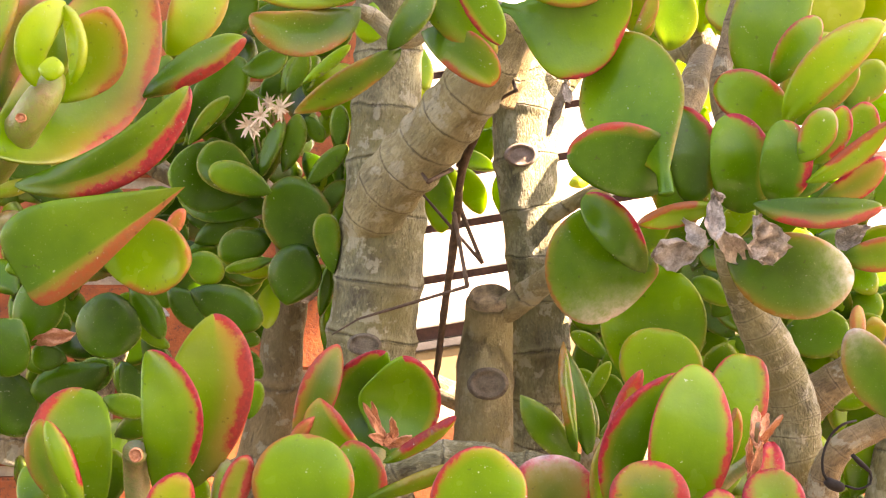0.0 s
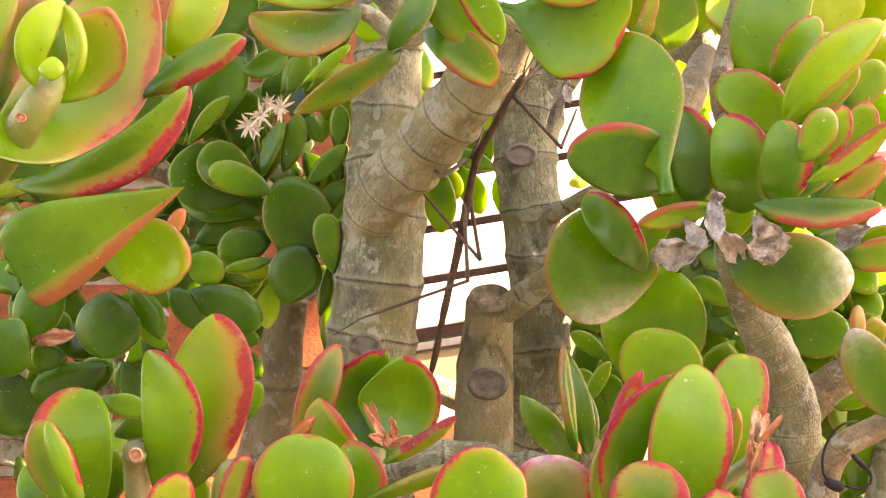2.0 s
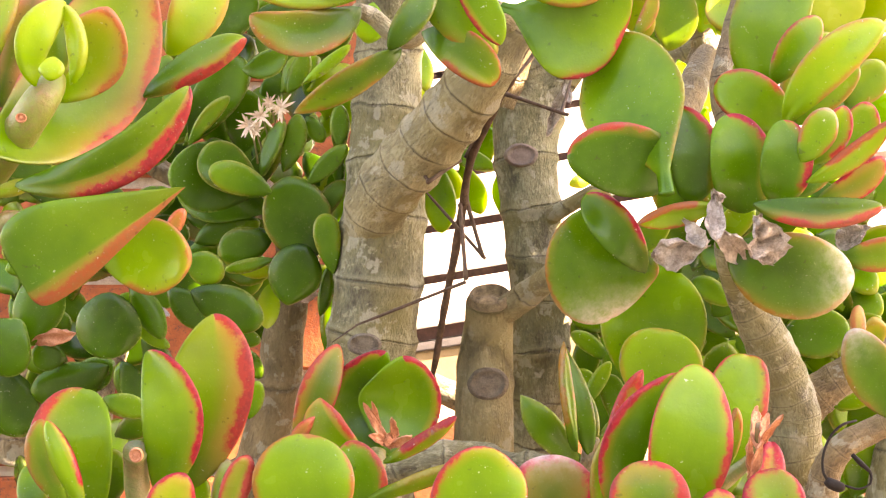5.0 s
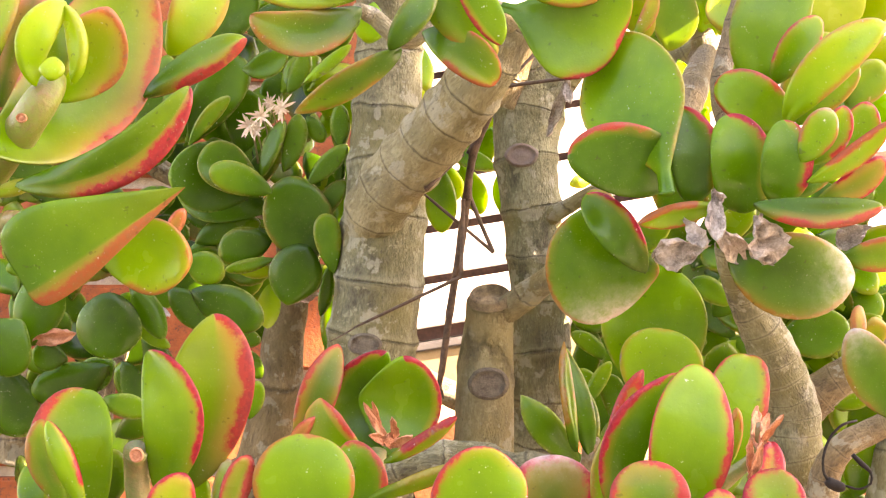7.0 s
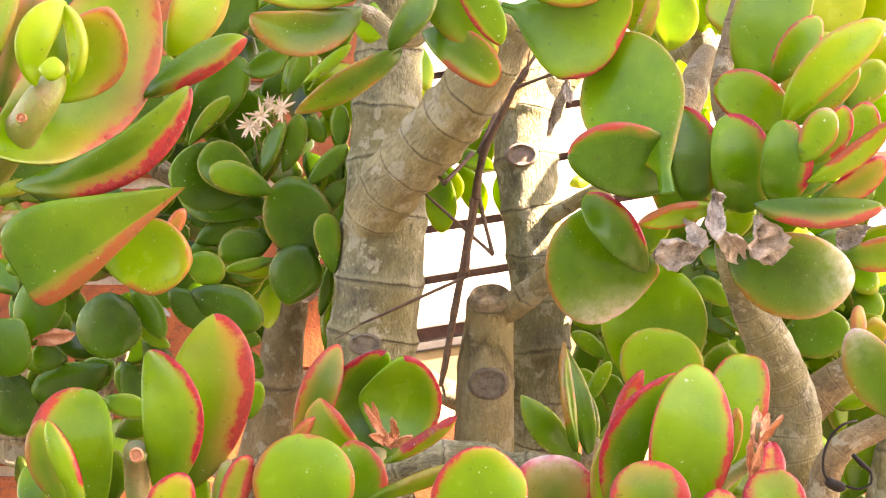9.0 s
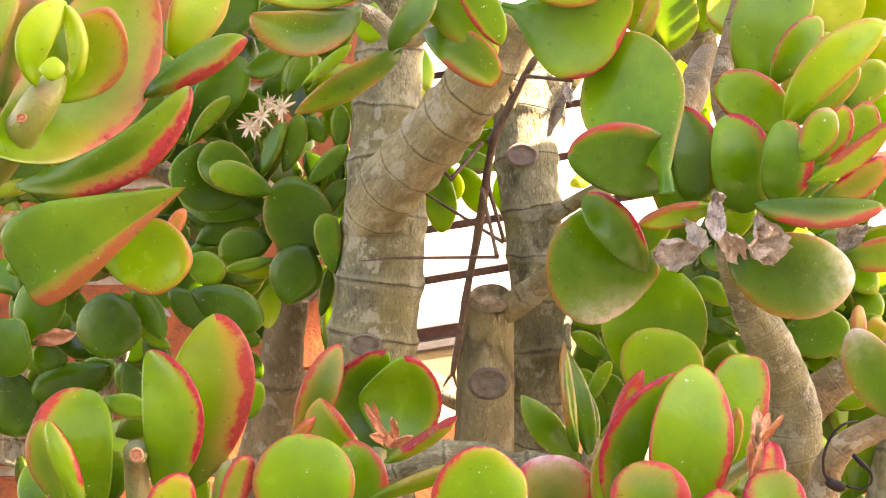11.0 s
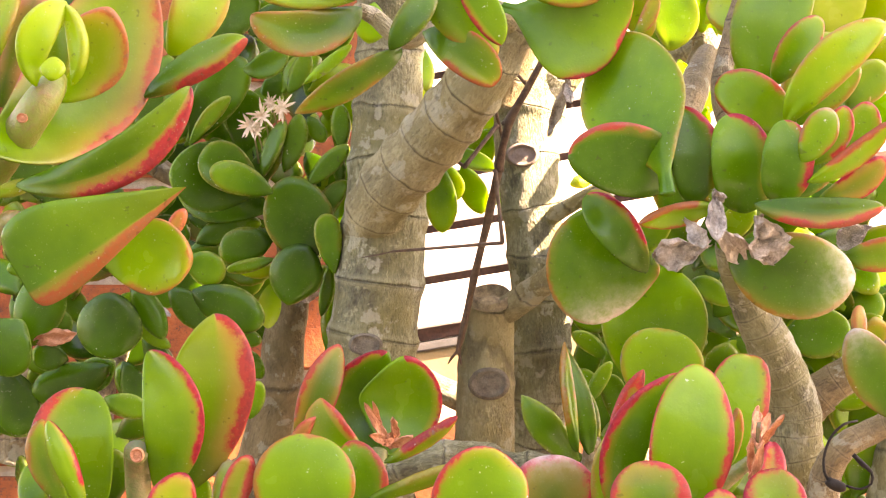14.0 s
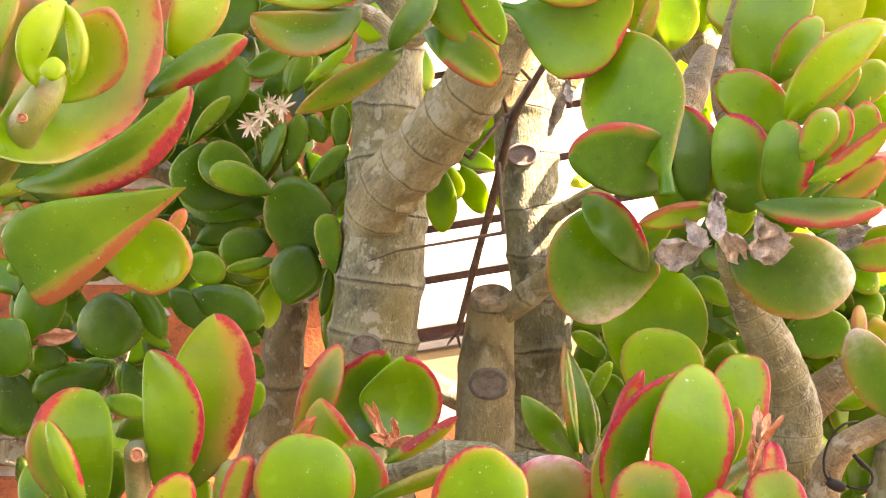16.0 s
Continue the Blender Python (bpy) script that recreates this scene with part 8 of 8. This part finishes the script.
    walk(femur_mr, [
        (0, aim((0.0019, 0.0016, 0.0258), (0.4414, 0.6563, 0.6119))), (0.5, aim((0.0019, 0.0016, 0.0258), (0.2853, 0.7072, 0.6469))),
        (1, aim((0.0019, 0.0016, 0.0258), (0.3323, 0.6078, 0.7212))), (1.5, aim((0.0019, 0.0016, 0.0258), (0.3568, 0.5514, 0.7541))),
        (2, aim((0.0019, 0.0016, 0.0258), (0.2719, 0.6343, 0.7237))), (2.5, aim((0.0019, 0.0016, 0.0258), (0.2928, 0.6719, 0.6803))),
        (3, aim((0.0019, 0.0016, 0.0258), (0.3959, 0.5897, 0.7039))), (3.5, aim((0.0019, 0.0016, 0.0258), (0.2964, 0.6622, 0.6882))),
        (4, aim((0.0019, 0.0016, 0.0258), (0.3567, 0.5411, 0.7616))), (6.3, aim((0.0019, 0.0016, 0.0258), (0.3844, 0.6184, 0.6854))),
        (6.5, aim((0.0019, 0.0016, 0.0258), (0.3177, 0.5058, 0.802))), (7, aim((0.0019, 0.0016, 0.0258), (0.3955, 0.3435, 0.8518))),
        (7.5, aim((0.0019, 0.0016, 0.0258), (0.3049, 0.4927, 0.815))), (8, aim((0.0019, 0.0016, 0.0258), (0.3406, 0.5526, 0.7607))),
        (8.5, aim((0.0019, 0.0016, 0.0258), (0.3176, 0.5745, 0.7544))), (9, aim((0.0019, 0.0016, 0.0258), (0.3073, 0.5924, 0.7447))),
        (11.3, aim((0.0019, 0.0016, 0.0258), (0.3666, 0.6094, 0.703))), (11.5, aim((0.0019, 0.0016, 0.0258), (0.3404, 0.6364, 0.6922))),
        (12, aim((0.0019, 0.0016, 0.0258), (0.3917, 0.5758, 0.7177))), (12.5, aim((0.0019, 0.0016, 0.0258), (0.3241, 0.5677, 0.7568))),
        (13, aim((0.0019, 0.0016, 0.0258), (0.3306, 0.6524, 0.6819))), (13.5, aim((0.0019, 0.0016, 0.0258), (0.3182, 0.7433, 0.5884))),
        (14, aim((0.0019, 0.0016, 0.0258), (0.3328, 0.7857, 0.5215))), (14.5, aim((0.0019, 0.0016, 0.0258), (0.3005, 0.7555, 0.5821))),
        (15, aim((0.0019, 0.0016, 0.0258), (0.3037, 0.7608, 0.5735))), (15.5, aim((0.0019, 0.0016, 0.0258), (0.358, 0.8398, 0.4082))),
        (16, aim((0.0019, 0.0016, 0.0258), (0.3005, 0.8821, 0.3627)))])
    walk(tibia_mr, [
        (0, aim((0.0202, 0.0287, 0.0511), (0.2233, -0.0851, 0.971))), (0.5, aim((0.0137, 0.0309, 0.0526), (0.2057, -0.6165, 0.76))),
        (1, aim((0.0157, 0.0267, 0.0557), (0.4152, -0.2724, 0.868))), (1.5, aim((0.0167, 0.0244, 0.057), (0.3613, 0.1285, 0.9236))),
        (2, aim((0.0132, 0.0278, 0.0558), (0.1528, -0.4351, 0.8873))), (2.5, aim((0.014, 0.0294, 0.054), (0.1681, -0.4448, 0.8797))),
        (3, aim((0.0183, 0.026, 0.0549), (0.2481, -0.2206, 0.9433))), (3.5, aim((0.0142, 0.029, 0.0543), (0.1994, -0.541, 0.817))),
        (4, aim((0.0167, 0.024, 0.0573), (0.3479, 0.0603, 0.9356))), (6.3, aim((0.0178, 0.0272, 0.0542), (-0.2331, -0.7659, 0.5992))),
        (6.5, aim((0.0151, 0.0225, 0.059), (-0.2072, -0.8666, 0.454))), (7, aim((0.0183, 0.0158, 0.0611), (-0.1128, -0.9168, 0.3831))),
        (7.5, aim((0.0145, 0.022, 0.0595), (-0.1807, -0.8798, 0.4396))), (8, aim((0.016, 0.0245, 0.0573), (-0.238, -0.8065, 0.5412))),
        (8.5, aim((0.0151, 0.0254, 0.057), (-0.2428, -0.7925, 0.5595))), (9, aim((0.0146, 0.0261, 0.0566), (-0.2428, -0.7777, 0.5798))),
        (11.3, aim((0.0171, 0.0268, 0.0549), (-0.3332, -0.8112, 0.4806))), (11.5, aim((0.016, 0.0279, 0.0545), (-0.4074, -0.7894, 0.4592))),
        (12, aim((0.0181, 0.0254, 0.0555), (-0.3259, -0.861, 0.3903))), (12.5, aim((0.0153, 0.0251, 0.0571), (-0.4056, -0.8314, 0.3799))),
        (13, aim((0.0156, 0.0286, 0.054), (-0.3728, -0.8022, 0.4664))), (13.5, aim((0.0151, 0.0323, 0.0502), (-0.4833, -0.7339, 0.4773))),
        (14, aim((0.0157, 0.0341, 0.0474), (-0.5073, -0.6929, 0.5123))), (14.5, aim((0.0144, 0.0328, 0.0499), (-0.5099, -0.7469, 0.4268))),
        (15, aim((0.0145, 0.0331, 0.0495), (-0.514, -0.7466, 0.4224))), (15.5, aim((0.0167, 0.0363, 0.0427), (-0.4895, -0.6481, 0.5834))),
        (16, aim((0.0144, 0.0381, 0.0408), (-0.4971, -0.6574, 0.5663)))])
    walk(femur_fr, [
        (0, aim((0.0239, -0.001, 0.0633), (0.2688, -0.8591, 0.4355))), (0.5, aim((0.0239, -0.001, 0.0633), (0.6224, -0.6769, 0.393))),
        (1, aim((0.0239, -0.001, 0.0633), (0.8507, -0.4354, 0.2945))), (1.5, aim((0.0239, -0.001, 0.0633), (0.8991, -0.4216, 0.1178))),
        (2, aim((0.0239, -0.001, 0.0633), (0.697, -0.2216, -0.682))), (2.5, aim((0.0239, -0.001, 0.0633), (0.9313, -0.3078, -0.195))),
        (3, aim((0.0239, -0.001, 0.0633), (0.8825, -0.4702, 0.0145))), (3.5, aim((0.0239, -0.001, 0.0633), (0.8734, -0.479, 0.0884))),
        (4, aim((0.0239, -0.001, 0.0633), (0.8902, -0.1558, -0.4281))), (6.3, aim((0.0239, -0.001, 0.0633), (0.5881, -0.7833, 0.2015))),
        (6.5, aim((0.0239, -0.001, 0.0633), (0.5998, -0.7918, 0.115))), (7, aim((0.0239, -0.001, 0.0633), (0.904, -0.4244, 0.0518))),
        (7.5, aim((0.0239, -0.001, 0.0633), (0.4909, -0.8616, 0.1292))), (8, aim((0.0239, -0.001, 0.0633), (0.5095, -0.8514, 0.1243))),
        (8.5, aim((0.0239, -0.001, 0.0633), (0.5002, -0.8561, 0.1299))), (9, aim((0.0239, -0.001, 0.0633), (0.5075, -0.8522, 0.1271))),
        (11.3, aim((0.0239, -0.001, 0.0633), (0.5924, -0.781, -0.1976))), (11.5, aim((0.0239, -0.001, 0.0633), (0.5062, -0.8326, -0.2249))),
        (12, aim((0.0239, -0.001, 0.0633), (0.7082, -0.6943, -0.1283))), (12.5, aim((0.0239, -0.001, 0.0633), (0.5916, -0.7941, -0.1393))),
        (13, aim((0.0239, -0.001, 0.0633), (0.6522, -0.7478, -0.1244))), (13.5, aim((0.0239, -0.001, 0.0633), (0.5267, -0.7858, -0.3243))),
        (14, aim((0.0239, -0.001, 0.0633), (0.6022, -0.7829, -0.1567))), (14.5, aim((0.0239, -0.001, 0.0633), (0.5751, -0.7684, -0.2808))),
        (15, aim((0.0239, -0.001, 0.0633), (0.5741, -0.7716, -0.2739))), (15.5, aim((0.0239, -0.001, 0.0633), (0.6571, -0.751, -0.0645))),
        (16, aim((0.0239, -0.001, 0.0633), (0.5365, -0.8437, -0.0194)))])
    walk(tibia_fr, [
        (0, aim((0.0345, -0.0348, 0.0805), (-0.0452, 0.9942, 0.0973))), (0.5, aim((0.0484, -0.0276, 0.0788), (0.2952, 0.8181, 0.4936))),
        (1, aim((0.0574, -0.0181, 0.0749), (0.2144, 0.7528, 0.6223))), (1.5, aim((0.0593, -0.0176, 0.0679), (0.2564, 0.8528, 0.455))),
        (2, aim((0.0514, -0.0097, 0.0364), (0.3201, 0.7404, 0.5911))), (2.5, aim((0.0606, -0.0131, 0.0556), (0.2128, 0.756, 0.619))),
        (3, aim((0.0587, -0.0195, 0.0639), (0.0259, 0.8061, 0.5913))), (3.5, aim((0.0583, -0.0198, 0.0668), (0.1939, 0.805, 0.5608))),
        (4, aim((0.059, -0.0071, 0.0464), (0.2087, 0.8298, 0.5176))), (6.3, aim((0.0471, -0.0318, 0.0712), (0.2997, 0.6795, 0.6697))),
        (6.5, aim((0.0475, -0.0322, 0.0678), (0.2529, 0.5998, 0.7591))), (7, aim((0.0595, -0.0177, 0.0653), (0.1941, 0.5877, 0.7855))),
        (7.5, aim((0.0432, -0.0349, 0.0684), (0.3552, 0.5537, 0.7531))), (8, aim((0.044, -0.0345, 0.0682), (0.3394, 0.5658, 0.7515))),
        (8.5, aim((0.0436, -0.0347, 0.0684), (0.3103, 0.5773, 0.7553))), (9, aim((0.0439, -0.0345, 0.0683), (0.2878, 0.5874, 0.7564))),
        (11.3, aim((0.0472, -0.0317, 0.0555), (0.251, 0.5811, 0.7741))), (11.5, aim((0.0438, -0.0338, 0.0544), (0.2458, 0.5991, 0.762))),
        (12, aim((0.0518, -0.0283, 0.0582), (0.2704, 0.6319, 0.7263))), (12.5, aim((0.0472, -0.0323, 0.0578), (0.2492, 0.6086, 0.7533))),
        (13, aim((0.0496, -0.0304, 0.0584), (0.2474, 0.6071, 0.7551))), (13.5, aim((0.0447, -0.0319, 0.0505), (0.2166, 0.5881, 0.7793))),
        (14, aim((0.0476, -0.0318, 0.0571), (0.1715, 0.6919, 0.7014))), (14.5, aim((0.0466, -0.0312, 0.0522), (0.1863, 0.6051, 0.7741))),
        (15, aim((0.0465, -0.0314, 0.0525), (0.1938, 0.615, 0.7644))), (15.5, aim((0.0498, -0.0306, 0.0608), (0.2134, 0.7847, 0.5819))),
        (16, aim((0.045, -0.0342, 0.0625), (0.2073, 0.8336, 0.5119)))])
    walk(femur_fl, [
        (0, aim((0.0226, 0.001, 0.0633), (0.4442, 0.7968, 0.4097))), (0.5, aim((0.0226, 0.001, 0.0633), (0.2476, 0.9047, 0.3467))),
        (1, aim((0.0226, 0.001, 0.0633), (0.3672, 0.8659, 0.3398))), (1.5, aim((0.0226, 0.001, 0.0633), (0.5206, 0.7552, 0.3984))),
        (2, aim((0.0226, 0.001, 0.0633), (0.5161, 0.7635, 0.3883))), (2.5, aim((0.0226, 0.001, 0.0633), (0.5385, 0.7316, 0.4181))),
        (3, aim((0.0226, 0.001, 0.0633), (0.6895, 0.5102, 0.5141))), (3.5, aim((0.0226, 0.001, 0.0633), (0.5176, 0.7182, 0.465))),
        (4, aim((0.0226, 0.001, 0.0633), (0.5808, 0.6134, 0.5351))), (6.3, aim((0.0226, 0.001, 0.0633), (0.513, 0.5967, 0.6171))),
        (6.5, aim((0.0226, 0.001, 0.0633), (0.4478, 0.5089, 0.7352))), (7, aim((0.0226, 0.001, 0.0633), (0.6669, 0.3091, 0.678))),
        (7.5, aim((0.0226, 0.001, 0.0633), (0.4713, 0.4738, 0.7439))), (8, aim((0.0226, 0.001, 0.0633), (0.4854, 0.4613, 0.7427))),
        (8.5, aim((0.0226, 0.001, 0.0633), (0.4542, 0.4713, 0.756))), (9, aim((0.0226, 0.001, 0.0633), (0.4491, 0.473, 0.758))),
        (11.3, aim((0.0226, 0.001, 0.0633), (0.4648, 0.3974, 0.7913))), (11.5, aim((0.0226, 0.001, 0.0633), (0.3345, 0.546, 0.7681))),
        (12, aim((0.0226, 0.001, 0.0633), (0.5569, 0, 0.8305))), (12.5, aim((0.0226, 0.001, 0.0633), (0.3679, 0.4137, 0.8328))),
        (13, aim((0.0226, 0.001, 0.0633), (0.4228, 0.4562, 0.783))), (13.5, aim((0.0226, 0.001, 0.0633), (0.2698, 0.7315, 0.6261))),
        (14, aim((0.0226, 0.001, 0.0633), (0.3426, 0.7095, 0.6158))), (14.5, aim((0.0226, 0.001, 0.0633), (0.3201, 0.6566, 0.683))),
        (15, aim((0.0226, 0.001, 0.0633), (0.3255, 0.6441, 0.6923))), (15.5, aim((0.0226, 0.001, 0.0633), (0.4594, 0.6822, 0.5688))),
        (16, aim((0.0226, 0.001, 0.0633), (0.3055, 0.8376, 0.4529)))])
    walk(tibia_fl, [
        (0, aim((0.0355, 0.0241, 0.0752), (0.4171, 0.6209, 0.6637))), (0.5, aim((0.0298, 0.0273, 0.0734), (0.3474, -0.0404, 0.9369))),
        (1, aim((0.0333, 0.0261, 0.0732), (0.3328, 0.262, 0.9059))), (1.5, aim((0.0377, 0.0229, 0.0749), (0.2997, 0.5895, 0.7501))),
        (2, aim((0.0376, 0.0232, 0.0746), (0.263, 0.3546, 0.8972))), (2.5, aim((0.0383, 0.0222, 0.0755), (0.2902, 0.4933, 0.82))),
        (3, aim((0.0427, 0.0158, 0.0782), (0.3104, 0.7321, 0.6063))), (3.5, aim((0.0377, 0.0218, 0.0768), (0.3425, 0.3591, 0.8682))),
        (4, aim((0.0395, 0.0188, 0.0789), (0.3428, 0.7032, 0.6229))), (6.3, aim((0.0375, 0.0183, 0.0812), (0.2734, -0.3987, 0.8754))),
        (6.5, aim((0.0356, 0.0158, 0.0847), (0.1869, -0.7641, 0.6175))), (7, aim((0.042, 0.01, 0.083), (0.2659, -0.5761, 0.7729))),
        (7.5, aim((0.0363, 0.0147, 0.0849), (0.1939, -0.7336, 0.6513))), (8, aim((0.0367, 0.0144, 0.0849), (0.2019, -0.7212, 0.6627))),
        (8.5, aim((0.0358, 0.0147, 0.0853), (0.1925, -0.7263, 0.6599))), (9, aim((0.0357, 0.0147, 0.0853), (0.1911, -0.7248, 0.6619))),
        (11.3, aim((0.0361, 0.0125, 0.0863), (0.1235, -0.6494, 0.7503))), (11.5, aim((0.0323, 0.0168, 0.0856), (0.1006, -0.7305, 0.6755))),
        (12, aim((0.0388, 0.001, 0.0874), (0.1869, -0.0642, 0.9803))), (12.5, aim((0.0333, 0.013, 0.0875), (0.1148, -0.676, 0.7279))),
        (13, aim((0.0349, 0.0142, 0.0861), (0.1278, -0.591, 0.7965))), (13.5, aim((0.0305, 0.0222, 0.0815), (0.0918, -0.7604, 0.6429))),
        (14, aim((0.0326, 0.0216, 0.0812), (0.1007, -0.5412, 0.8349))), (14.5, aim((0.0319, 0.0201, 0.0832), (0.0727, -0.7788, 0.6231))),
        (15, aim((0.0321, 0.0197, 0.0834), (0.0664, -0.787, 0.6134))), (15.5, aim((0.036, 0.0208, 0.0798), (0.1631, 0.0683, 0.9842))),
        (16, aim((0.0315, 0.0253, 0.0765), (0.1418, 0.1669, 0.9757)))])
    sway()


motions()
